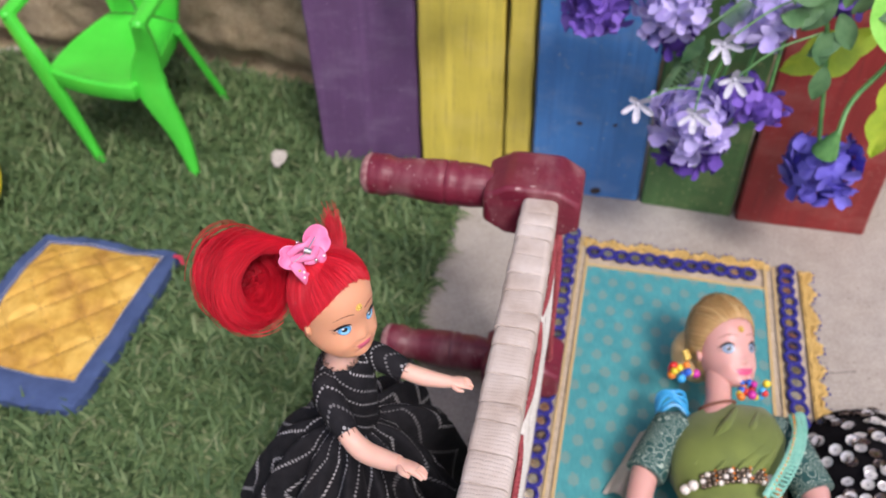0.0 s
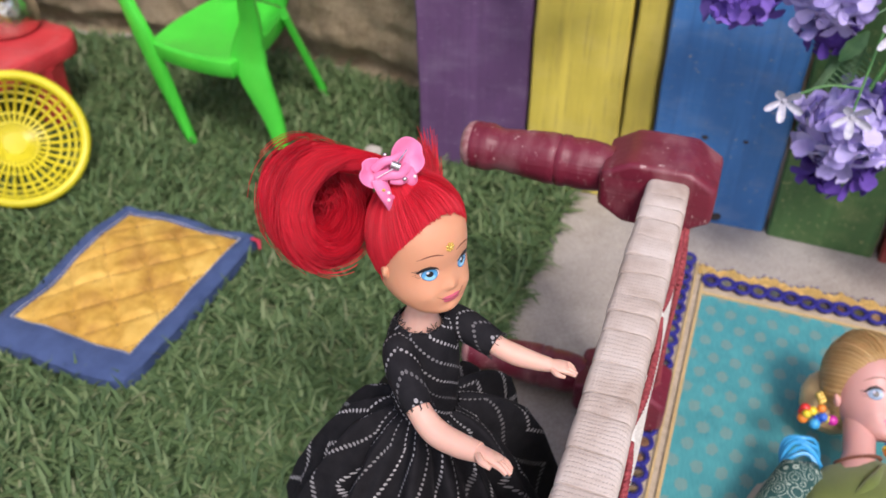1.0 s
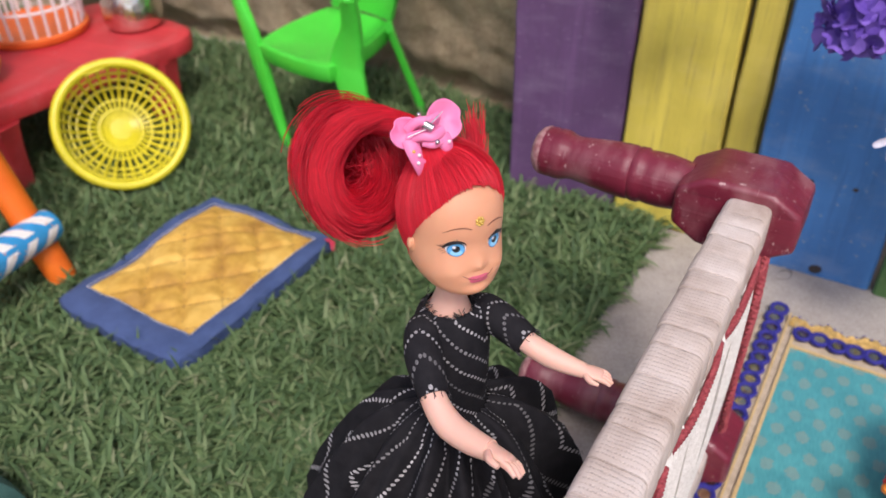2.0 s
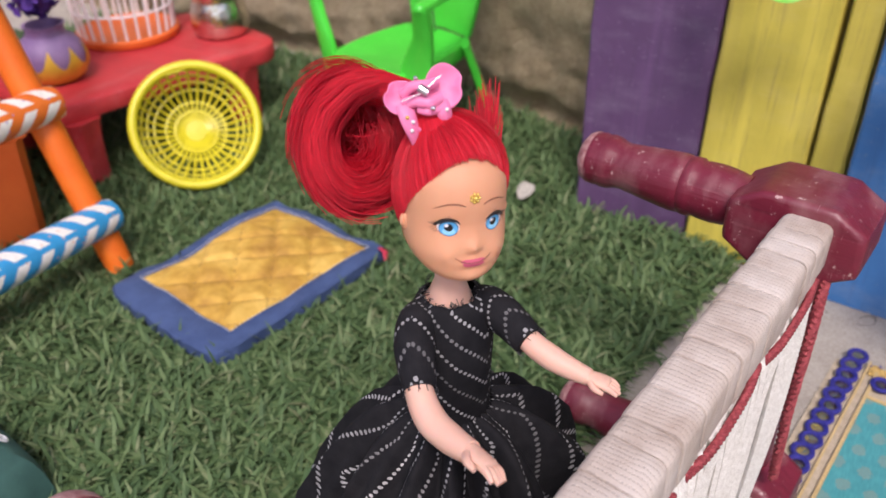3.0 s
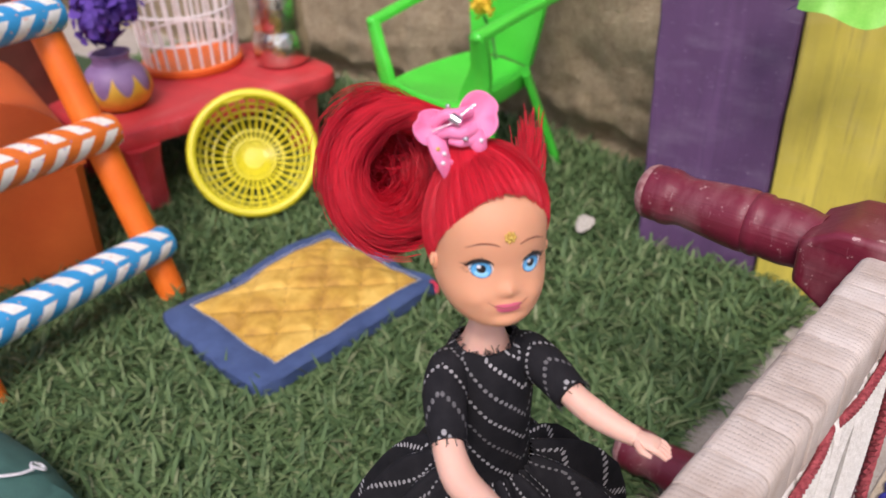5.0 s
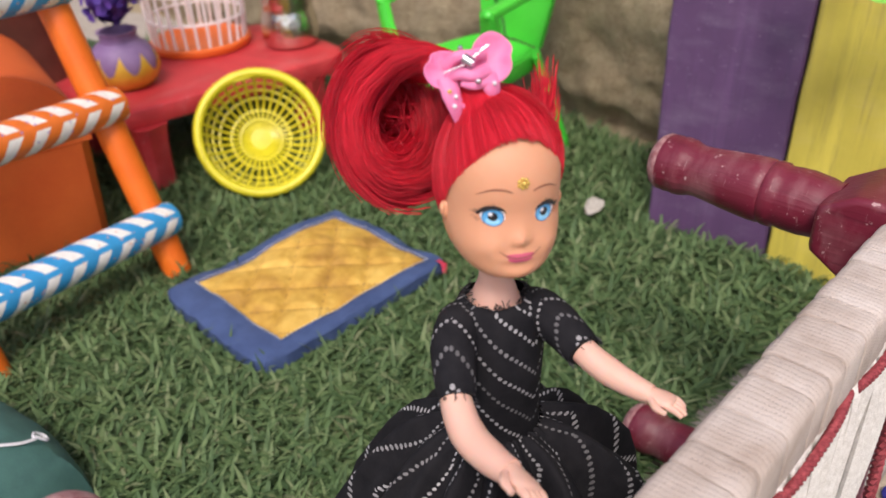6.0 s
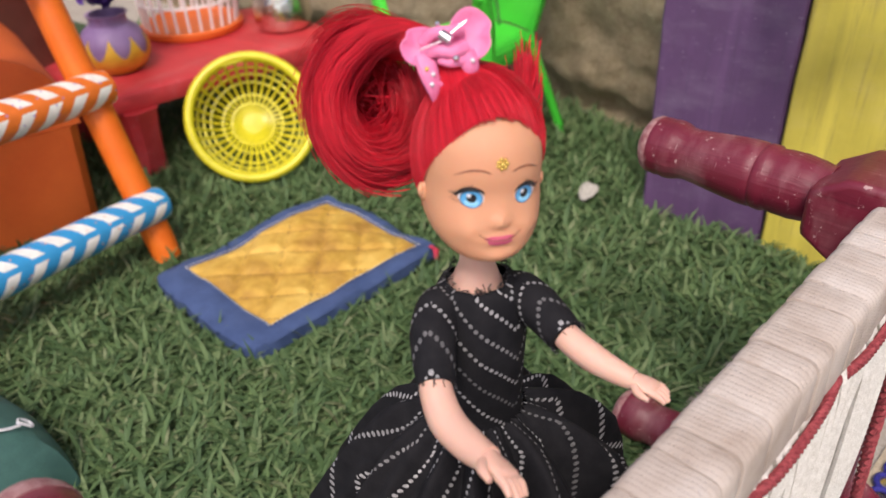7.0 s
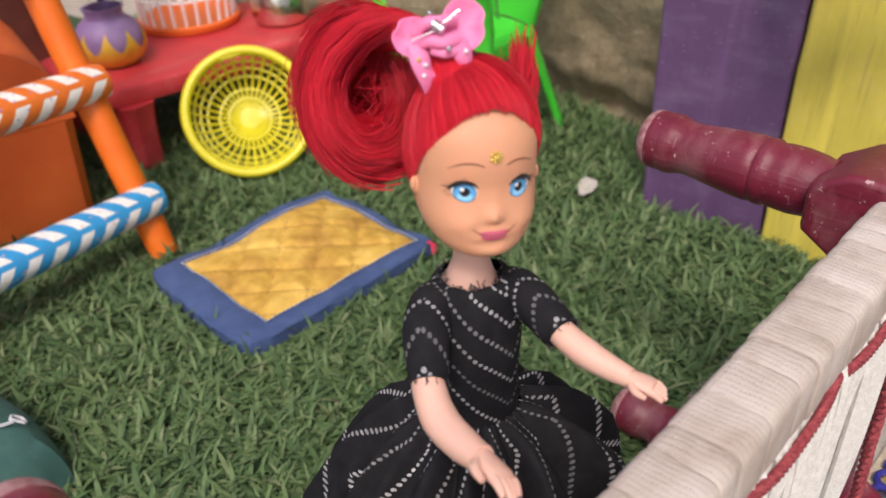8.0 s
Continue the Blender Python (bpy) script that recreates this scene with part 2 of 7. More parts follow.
def wall_front(x):
    """The y of the mud wall's foot."""
    line = [(-1.6, 0.20), (-0.36, 0.126), (-0.20, 0.118), (-0.165, 0.108), (-0.105, 0.086), (-0.085, 0.078), (0.05, 0.07), (1.2, 0.05)]
    for (x0, y0), (x1, y1) in zip(line, line[1:]):
        if x <= x1:
            return y0 + (y1 - y0) * max(0, x - x0) / (x1 - x0)
    return line[-1][1]


backing = Shape()
rows_ = [0.06 - 0.02 * k for k in range(34)]
backing.rings([[(x, y, z) for x, z in ((-0.75, 0.0), (-0.75, 0.003), (turf_edge(y) - 0.002, 0.003), (turf_edge(y), 0.0))] for y in rows_], close=False)
turf_mat = tagged(part("turf_mat", backing, M_BACKING), "green artificial turf mat laid over the cement", "turf", kind="structure")

# mud wall
wall = Shape()
xs = [-1.6 + 0.05 * k for k in range(20)] + [-0.6 + 0.006 * k for k in range(150)] + [0.3 + 0.05 * k for k in range(19)]
zs = [-0.01, 0.0] + [0.004 * k for k in range(1, 14)] + [0.058 + 0.008 * k for k in range(20)] + [0.24, 0.28, 0.34, 0.45, 0.6]


def lump(x, z):
    """How far the plaster stands out: broad swells, stones showing through at the foot, pitting."""
    stone = noise.noise((x * 30, z * 55, 8.3))
    foot = math.exp(-(z / 0.045) ** 2)
    return 0.009 * noise.noise((x * 9, z * 14, 1.7)) + 0.004 * noise.noise((x * 34, z * 40, 5.1)) + 0.003 * noise.noise((x * 90, z * 90, 2.2)) + 0.0014 * noise.noise((x * 220, z * 220, 4.4)) + foot * (0.010 * max(0, stone) + 0.004 * noise.noise((x * 75, z * 75, 6.1)))


front = [[(x, wall_front(x) - lump(x, z) + 0.016 * math.exp(-((z - 0.006) / 0.012) ** 2) + 0.05 * z, z) for x in xs] for z in zs]
wall.rings(front + [[(x, wall_front(x) + 0.16, 0.6) for x in xs], [(x, wall_front(x) + 0.16, 0.0) for x in xs]], close=False)
tagged(part("wall_mud", wall, M_MUD), "rough brown mud-plastered wall with eroded foot", "wall", kind="structure")


# ---- fence of painted boards ----
def board(name_mat, x0, y0, x1, y1, h, lean, slope=(0, 0), cracks=(), seed=0):
    """A plank that stands between two ground points, with slightly uneven edges, split along its cracks."""
    rnd = random.Random(seed)
    d = Vector((x1 - x0, y1 - y0, 0))
    w = d.length
    d.normalize()
    out = Vector((d.y, -d.x, 0))
    cuts = [0.0] + [c for c in cracks] + [1.0]
    s = Shape()
    for a, b in zip(cuts, cuts[1:]):
        levels = [h * k / 16 for k in range(17)]
        rings = []
        ph = rnd.random() * 9
        for z in levels:
            ja = 0.0007 * noise.noise((ph, z * 60, 0.3)) + (0.0007 if a > 0 else 0)
            jb = 0.0007 * noise.noise((ph + 4, z * 60, 0.3)) - (0.0007 if b < 1 else 0)
            ua = a * w + ja + slope[0] * z
            ub = b * w + jb + slope[1] * z
            zz = z + (0.0012 * noise.noise((ph, 3.3, 1)) if z in (levels[0], levels[-1]) else 0)
            r = 0.0012
            base = Vector((x0, y0, zz)) + Vector((0, lean * z, 0))
            prof = [(ua + r, 0), (ub - r, 0), (ub, -r), (ub, -0.014), (ub - r, -0.016), (ua + r, -0.016), (ua, -0.014), (ua, -r)]
            rings.append([base + d * u + out * v for u, v in prof])
        s.rings(rings)
    return s


fence = thing("board_fence", (0, 0, 0), "low fence of upright planks painted in different colours", "fence")
part("board", board(0, -0.0650, -0.001, -0.0006, -0.001, 0.1465, 0.053, (-0.015, 0.011), (), 1), M_PURPLE, fence, "purple painted plank with scuffs")
part("board", board(0, 0.0012, -0.004, 0.0715, -0.014, 0.30, 0.053, (0.006, -0.004), (0.76,), 2), M_YELLOW, fence, "yellow painted plank with a long crack")
part("board", board(0, 0.0735, -0.020, 0.1415, -0.028, 0.30, 0.053, (-0.004, 0.0), (), 3), M_BLUE, fence, "blue painted plank, chipped at its foot")
part("board", board(0, 0.1430, -0.030, 0.1975, -0.040, 0.30, 0.053, (0.0, 0.008), (), 4), M_GREEN, fence, "green painted plank")
part("board", board(0, 0.2000, -0.043, 0.2740, -0.053, 0.30, 0.053, (0.008, 0.0), (), 5), M_RED, fence, "red painted plank")
M_KNOT = plain("dark_bare_wood", (0.02, 0.018, 0.02), (0.07, 0.055, 0.05), 600, 0.9, 0.0006)
for x, z, rx, rz in ((0.1005, 0.0535, 0.0021, 0.0014), (0.1215, 0.0545, 0.0016, 0.0011), (0.1150, 0.0045, 0.0040, 0.0028), (0.0540, 0.0050, 0.0030, 0.0020)):
    y = (-0.0200 - 0.118 * (x - 0.0735) if x > 0.0735 else -0.004 - 0.142 * (x - 0.0012)) + 0.053 * z
    part("knot", Shape().ball((x, y, z), (rx, 0.0005, rz), 0, 9, 6), M_KNOT, fence, "dark knot in the wood")
rail_back = Shape().box((-0.068, 0.020, 0.149), (0.30, 0.032, 0.172), 0.0015)
rail_back.warp(lambda p: Vector((p.x, p.y - 0.155 * max(0, p.x), p.z)))
part("back_rail", rail_back, M_PALE, fence, "pale blue weathered rail behind the planks")


# ---- turf blades ----
def inside(x, y, poly):
    c = False
    for (x0, y0), (x1, y1) in zip(poly, poly[1:] + poly[:1]):
        if (y0 > y) != (y1 > y) and x < (x1 - x0) * (y - y0) / (y1 - y0) + x0:
            c = not c
    return c


MAT_POLY = [(-0.2385, -0.2025), (-0.2215, -0.0900), (-0.1305, -0.1015), (-0.1500, -0.2165)]


def turf_blades():
    rng = np.random.default_rng(4)
    count = 150000
    x = rng.uniform(-0.62, 0.036, count)
    y = rng.uniform(-0.46, 0.125, count)
    edge = np.interp(-y, [-p[1] for p in TURF_EDGE], [p[0] for p in TURF_EDGE])
    foot = np.interp(x, [-1.6, -0.36, -0.20, -0.165, -0.105, -0.085, 0.05], [0.2, 0.126, 0.118, 0.108, 0.086, 0.078, 0.07])
    keep = (x < edge - 0.001 + rng.normal(0, 0.0015, count)) & (y < foot)
    keep &= ~((x > -0.066) & (y > -0.004) & (y < 0.018))
    keep &= (x - 0.008) ** 2 + (y + 0.277) ** 2 > 0.043 ** 2
    keep &= (x + 0.281) ** 2 + (y + 0.084) ** 2 > 0.024 ** 2
    cx, cy = sum(p[0] for p in MAT_POLY) / 4, sum(p[1] for p in MAT_POLY) / 4
    small = [(cx + (px - cx) * 0.97, cy + (py - cy) * 0.97) for px, py in MAT_POLY]
    near = (abs(x - cx) < 0.07) & (abs(y - cy) < 0.075)
    idx = np.nonzero(near & keep)[0]
    keep[idx] = [not inside(x[i], y[i], small) for i in idx]
    x, y = x[keep], y[keep]
    n = len(x)
    length = rng.uniform(0.009, 0.019, n)
    width = rng.uniform(0.0006, 0.00125, n)
    ang = rng.uniform(0, 2 * np.pi, n)
    tilt = np.clip(rng.normal(0.92, 0.28, n), 0.15, 1.4)
    bend = rng.uniform(0.2, 1.25, n)
    dirx, diry = np.cos(ang), np.sin(ang)
    sx, sy = -diry, dirx
    pts = np.zeros((n, 7, 3))
    px, py, pz = x.copy(), y.copy(), np.full(n, 0.002)
    for k, wk in ((0, 1.0), (1, 0.95), (2, 0.7), (3, 0.0)):
        if k:
            th = tilt + bend * (k - 1) / 2
            px = px + dirx * np.sin(th) * length / 3
            py = py + diry * np.sin(th) * length / 3
            pz = np.maximum(pz + np.cos(th) * length / 3, 0.0028)
        if k < 3:
            pts[:, 2 * k] = np.stack([px + sx * width * wk, py + sy * width * wk, pz], 1)
            pts[:, 2 * k + 1] = np.stack([px - sx * width * wk, py - sy * width * wk, pz], 1)
        else:
            pts[:, 6] = np.stack([px, py, pz], 1)
    me = bpy.data.meshes.new("turf_blades")
    base = (np.arange(n) * 7)[:, None]
    quads = np.concatenate([base + np.array([0, 1, 3, 2]), base + np.array([2, 3, 5, 4])], 0)
    tris = base + np.array([4, 5, 6])
    loops = np.concatenate([quads.ravel(), tris.ravel()])
    starts = np.concatenate([np.arange(len(quads)) * 4, len(quads) * 4 + np.arange(n) * 3])
    me.vertices.add(n * 7)
    me.vertices.foreach_set("co", pts.ravel())
    me.loops.add(len(loops))
    me.loops.foreach_set("vertex_index", loops)
    me.polygons.add(len(starts))
    me.polygons.foreach_set("loop_start", starts)
    me.polygons.foreach_set("use_smooth", np.ones(len(starts), dtype=bool))
    me.materials.append(M_BLADES)
    me.update(calc_edges=True)
    me.validate()
    return me


tagged(new("turf_blades", turf_blades()), "short curly blades of artificial grass in mixed greens", "grass", kind="stuff")


# ---- toy string bed, tipped on its long side ----
BED_U = Vector((-0.131, -0.991, 0)).normalized()     # along the side rail, towards its near end
BED_W = Vector((-0.991, 0.131, 0)).normalized()      # the way its legs point
BED_M = Matrix((( -BED_W.x, -BED_U.x, 0, 0.0715), (-BED_W.y, -BED_U.y, 0, -0.188), (0, 0, 1, 0), (0, 0, 0, 1)))
# in the bed's own frame: x away from the leg tips, y towards the far end, z up

M_TAPE = None


def make_tape():
    n = Nodes("cotton_tape")
    sep = n.add("SeparateXYZ", Vector=n.coord())
    wob = n.math("MULTIPLY", n.noise(70, 4), 16.0)
    rib = n.math("SINE", n.math("ADD", n.math("MULTIPLY", sep.outputs[1], 4500.0), wob))
    across = n.math("SINE", n.math("ADD", n.math("MULTIPLY", n.math("SUBTRACT", sep.outputs[0], sep.outputs[2]), 7400.0), n.math("MULTIPLY", rib, 1.2)))
    hole = n.math("MULTIPLY", n.math("MAXIMUM", n.math("SUBTRACT", rib, 0.25), 0.0), n.math("MULTIPLY_ADD", across, 0.5, 0.5))
    dirt = n.noise(48, 5, 0.6)
    col = n.ramp(dirt, [(0.3, (0.38, 0.30, 0.245)), (0.5, (0.53, 0.455, 0.40)), (0.72, (0.67, 0.61, 0.56))])
    col = n.mix(n.math("MULTIPLY", hole, 0.13), col, (0.25, 0.195, 0.16))
    return n.finish(col, 0.9, n.math("SUBTRACT", n.math("MULTIPLY", rib, -0.05), hole), 0.0005, 0.5)


M_TAPE = make_tape()
M_WORN = plain("worn_pink_wood", (0.24, 0.07, 0.08), (0.46, 0.27, 0.26), 420, 0.7, 0.0004)
M_CORD = plain("white_cord", (0.60, 0.575, 0.53), (0.76, 0.74, 0.70), 500, 0.8, 0.0004, 3000)
M_BRAID = plain("maroon_braid", (0.20, 0.018, 0.028), (0.40, 0.075, 0.085), 900, 0.75, 0.0006, 2500)

bed = thing("toy_string_bed", BED_M, "maroon wooden toy string bed tipped on its side", "toy bed")


def bed_leg(z):
    """A turned leg lying level, with its square block at the rail's end."""
    prof = [(0.0005, -0.0770), (0.0062, -0.0768), (0.0078, -0.0755), (0.0088, -0.0735), (0.0090, -0.0715), (0.0087, -0.0700), (0.0091, -0.0690), (0.0089, -0.0665), (0.0080, -0.0640),
            (0.0078, -0.0620), (0.0082, -0.0580), (0.0088, -0.0530), (0.0093, -0.0480), (0.0096, -0.0440), (0.0095, -0.0415), (0.0090, -0.0408), (0.0096, -0.0400), (0.0096, -0.0375),
            (0.0090, -0.0366), (0.0093, -0.0345), (0.0094, -0.0300), (0.0088, -0.0250), (0.0082, -0.0225), (0.0086, -0.0210)]
    leg = Shape().lathe(prof, 0, 24, (0, 0.0155, z), (1, 0, 0))
    return leg


def bed_block(z):
    s = Shape()
    r = 0.0138
    rings = []
    for y, k in ((-1.0, 0.30), (-1.0, 0.87), (-1.0, 0.91), (-0.965, 0.955), (-0.91, 0.988), (-0.85, 1.0), (-0.78, 1.0), (0.60, 1.0), (0.66, 1.0), (0.78, 0.97), (0.90, 0.88), (1.0, 0.76), (1.0, 0.3)):
        ring = []
        for q in range(4):
            for t in (8, 22, 29, 37, 45, 53, 61, 68, 82):
                a = radians(90 * q + t)
                ca, sa = math.cos(a), math.sin(a)
                e = 1 / max(abs(ca), abs(sa), (abs(ca) + abs(sa)) / 1.52)
                ring.append((-0.0038 + 0.0197 * k * e * ca, 0.0155 + y * r, z + r * 0.90 * k * e * sa))
        rings.append(ring)
    return s.rings(rings)


TOP_Z, LOW_Z = 0.1262, 0.0145
NEAR = -0.185
for dy in (0.0, NEAR):
    for z in (TOP_Z, LOW_Z):
        for name_, shp in (("leg", bed_leg(z)), ("leg_block", bed_block(z))):
            shp.warp(lambda p, dy=dy: Vector((p.x - (0.0055 if dy else 0), p.y + dy + (-0.010 if dy else 0), p.z)))
            if name_ == "leg":
                worn = Shape().lathe([(0.0, -0.0775), (0.0060, -0.0774), (0.0080, -0.0760), (0.0089, -0.0742), (0.0088, -0.0736), (0.0, -0.0740)] if not dy else [(0.0, -0.0775), (0.0060, -0.0774), (0.0080, -0.0760), (0.0090, -0.0738), (0.0092, -0.0715), (0.0, -0.0710)], 0, 24, (0, 0.0155, z), (1, 0, 0))
                worn.warp(lambda p, dy=dy: Vector((p.x - (0.0055 if dy else 0), p.y + dy + (-0.010 if dy else 0), p.z)))
                part("leg_tip", worn, M_WORN, bed, "bare wood where the paint has worn off")
            part(name_, shp, M_MAROON, bed, "chipped maroon painted turned leg" if name_ == "leg" else "")

# side rails, wrapped turn by turn with flat tape
rnd = random.Random(7)
for z, label_ in ((TOP_Z + 0.001, "white woven tape"), (LOW_Z, "white woven tape")):
    core = Shape().box((-0.0055, NEAR, z - 0.006), (0.0055, 0.004, z + 0.006), 0.002)
    part("side_rail", core, M_MAROON, bed)
    y = 0.0022
    while y > NEAR + 0.016:
        w = rnd.uniform(0.0065, 0.0135)
        grow = rnd.uniform(-0.00022, 0.00022)
        hx, hz, r = 0.0072 + grow, 0.0078 + grow, 0.0026
        skew = rnd.uniform(-0.0006, 0.0006)
        rings = []
        for t, k in ((0.0, -0.0009), (0.025, -0.00018), (0.10, 0.0), (0.5, 0.00012), (0.90, 0.00004), (0.975, -0.0001), (1.0, -0.0009)):
            ring = []
            for cx, cz, a0 in ((hx - r, hz - r, 0), (-(hx - r), hz - r, 90), (-(hx - r), -(hz - r), 180), (hx - r, -(hz - r), 270)):
                for da in (0, 30, 60, 90):
                    a = radians(a0 + da)
                    px, pz = cx + (r + k) * math.cos(a), cz + (r + k) * math.sin(a)
                    ring.append((px, y - w * t + skew * px / hx, z + pz))
            rings.append(ring)
        part("tape_turn", Shape().rings(rings), M_TAPE, bed)
        y -= w + 0.00005

# end rails, upright now, bound in maroon braid
for dy in (0.0155, NEAR + 0.003):
    pole = Shape().tube([(0.001, dy, 0.026), (0.001, dy, 0.115)], 0.0042, n=10)
    part("end_rail", pole, M_MAROON, bed)


def braid(path, r, turns):
    """Three strands wound round one another along a path."""
    pts = curve_points(path, 24)
    s = Shape()
    for k in range(3):
        line = []
        for i, p in enumerate(pts):
            d = (pts[min(i + 1, len(pts) - 1)] - pts[max(i - 1, 0)]).normalized()
            a = d.cross(Vector((1, 0.2, 0))).normalized()
            b = d.cross(a)
            ph = 2 * math.pi * (turns * i / len(pts) + k / 3)
            line.append(p + a * math.cos(ph) * r * 0.7 + b * math.sin(ph) * r * 0.35)
        s.tube(line, r * 0.62, n=6)
    return s


part("binding_braid", braid([(0.008, 0.004, 0.117), (0.0095, -0.004, 0.10), (0.009, -0.001, 0.07), (0.0095, 0.003, 0.035)], 0.0019, 13), M_BRAID, bed, "maroon braided cord")
for y0 in (-0.006, -0.050, -0.098, -0.142):
    part("lacing_braid", braid([(0.0070, y0, 0.1212), (0.0080, y0 - 0.008, 0.1196), (0.0082, y0 - 0.019, 0.1184), (0.0078, y0 - 0.030, 0.1176), (0.0060, y0 - 0.040, 0.1172)], 0.0012, 10), M_BRAID, bed, "maroon braided lacing")

# strings of the bed's web, from rail to rail
rnd = random.Random(3)
for i in range(128):
    y0 = -0.004 - i * 0.00125
    y1 = y0 - 0.010 + rnd.uniform(-0.002, 0.002)
    xo = 0.0056 + rnd.uniform(-0.0010, 0.0008)
    bulge = 0.0010 + 0.0008 * math.sin(i * 0.42) + rnd.uniform(-0.0004, 0.0004)
    path = [(xo - 0.0005, y0, 0.1205), (xo + 0.0012, y0 - 0.001, 0.114), (xo + bulge, y0 * 0.8 + y1 * 0.2, 0.100), (xo + bulge, (y0 + y1) / 2, 0.068), (xo - 0.001, y1, 0.020)]
    part("web_string", Shape().tube(curve_points(path, 4), rnd.uniform(0.00085, 0.00105), n=5), M_CORD, bed)


# ---- quilted floor mat ----
def make_mat_cloth():
    n = Nodes("yellow_quilt")
    big, mid, fine = n.noise(38, 5, 0.6), n.noise(160, 4), n.noise(1800, 2)
    col = n.ramp(big, [(0.36, (0.34, 0.16, 0.018)), (0.48, (0.56, 0.32, 0.040)), (0.62, (0.76, 0.50, 0.11))])
    col = n.mix(0.3, col, n.ramp(mid, [(0.35, (0.38, 0.22, 0.04)), (0.65, (0.72, 0.47, 0.12))]))
    return n.finish(col, 0.75, n.math("ADD", mid, n.math("MULTIPLY", fine, 0.4)), 0.0008, 0.6)


M_QUILT = make_mat_cloth()
M_DENIM = plain("denim_blue", (0.035, 0.065, 0.17), (0.06, 0.10, 0.235), 120, 0.85, 0.0003, 3500)
M_THREAD = plain("brown_thread", (0.24, 0.12, 0.035), (0.34, 0.19, 0.055), 900, 0.8)
M_WHITE_THREAD = plain("white_thread", (0.6, 0.6, 0.62), (0.75, 0.75, 0.78), 900, 0.8)
M_RED_CLOTH = plain("red_tag", (0.40, 0.02, 0.05), (0.55, 0.04, 0.08), 600, 0.8)


def mat_point(u, v):
    """A place on the mat, u and v from 0 to 1 along its sides."""
    a, b, c, d = [Vector((*p, 0)) for p in MAT_POLY]
    p = (a * (1 - u) + b * u) * (1 - v) + (d * (1 - u) + c * u) * v
    mid = (a + b + c + d) / 4
    edge = max(abs(2 * u - 1), abs(2 * v - 1)) ** 4
    return mid + (p - mid) * (1.015 - 0.06 * (abs(2 * u - 1) * abs(2 * v - 1)) ** 5 + edge * 0.030 * noise.noise((u * 4.5, v * 4.5, 7.7)))


def mat_height(u, v):
    rim = max(abs(2 * u - 1), abs(2 * v - 1)) ** 6
    return 0.0128 + 0.0024 * noise.noise((u * 3, v * 3, 0.5)) + 0.0010 * noise.noise((u * 8, v * 8, 3.5)) - rim * (0.0012 + 0.0030 * max(0, noise.noise((u * 5, v * 5, 9.1))))


floor_mat = thing("quilted_mat", (0, 0, 0), "small yellow quilted cloth mat with denim-blue border lying on the turf", "mat")
U0, U1, BV = 0.150, 0.930, 0.112
quilt = Shape()
N = 72


def seam(a, b):
    return min(min(abs(((a * 3.4 + b * 2.7) % 1) - 0.5), abs(((a * 3.4 - b * 2.7 + 3) % 1) - 0.5)) * 5, 1.0)


quilt.rings([[(*mat_point(u, v).xy, mat_height(u, v) + 0.0008 + min(1, 14 * (u - U0), 14 * (U1 - u), 14 * (v - BV), 14 * (1 - BV - v)) * (0.0026 * math.sqrt(seam((u - U0) / (U1 - U0), (v - BV) / (1 - 2 * BV))) - 0.0006))
              for u in [U0 + (U1 - U0) * i / N for i in range(N + 1)]] for v in [BV + (1 - 2 * BV) * j / N for j in range(N + 1)]], close=False)
part("quilted_panel", quilt, M_QUILT, floor_mat, "mottled golden yellow quilted cotton")


def border(c0, c1, c2, c3):
    """One folded strip of the mat's border between four corners in the mat's own u, v."""
    s, rows = Shape(), []
    for i in range(25):
        t = i / 24
        row = []
        for k, (dz, w) in enumerate(((-0.006, 0.0), (0.0, 0.0), (0.0012, 0.12), (0.0012, 0.5), (0.0011, 0.88), (0.0002, 1.0), (-0.006, 1.0))):
            u = (c0[0] * (1 - t) + c1[0] * t) * (1 - w) + (c3[0] * (1 - t) + c2[0] * t) * w
            v = (c0[1] * (1 - t) + c1[1] * t) * (1 - w) + (c3[1] * (1 - t) + c2[1] * t) * w
            p = mat_point(u, v)
            wob = 0.0008 * noise.noise((t * 9, w * 2 + c0[0], c0[1] * 3))
            row.append((p.x + wob, p.y + wob, mat_height(u, v) + dz + wob))
        rows.append(row)
    return s.rings(rows, close=False)


IN, OUT = [(U0, BV), (U1, BV), (U1, 1 - BV), (U0, 1 - BV)], [(0, 0), (1, 0), (1, 1), (0, 1)]
for k in range(4):
    j = (k + 1) % 4
    part("border_strip", border(OUT[k], OUT[j], IN[j], IN[k]), M_DENIM, floor_mat, "denim-blue cloth border")
stitches = Shape()
for k in range(4):
    j = (k + 1) % 4
    for i in range(40):
        q = []
        for t in (i / 40, (i + 0.6) / 40):
            u = (IN[k][0] * (1 - t) + IN[j][0] * t)
            v = (IN[k][1] * (1 - t) + IN[j][1] * t)
            u, v = 0.54 + (u - 0.54) * 1.025, 0.5 + (v - 0.5) * 1.03
            p = mat_point(u, v)
            q.append((p.x, p.y, mat_height(u, v) + 0.0016))
        stitches.tube(q, 0.00022, n=4)
tagged(part("border_stitching", stitches, M_WHITE_THREAD, floor_mat, "white running stitch"), kind="stuff")
seams = Shape()
for fam in range(2):
    for k in range(-3, 7):
        for i in range(34):
            q = []
            for t in (i / 34, (i + 0.66) / 34):
                b = t
                a = (k + 0.5 + (-2.7 if fam == 0 else 2.7) * b) / 3.4
                u, v = U0 + (U1 - U0) * a, BV + (1 - 2 * BV) * b
                p = mat_point(u, v)
                q.append((p.x, p.y, mat_height(u, v) + 0.0006))
            if 0.02 < a < 0.98 and 0 < b < 1:
                seams.tube(q, 0.00045, n=5)
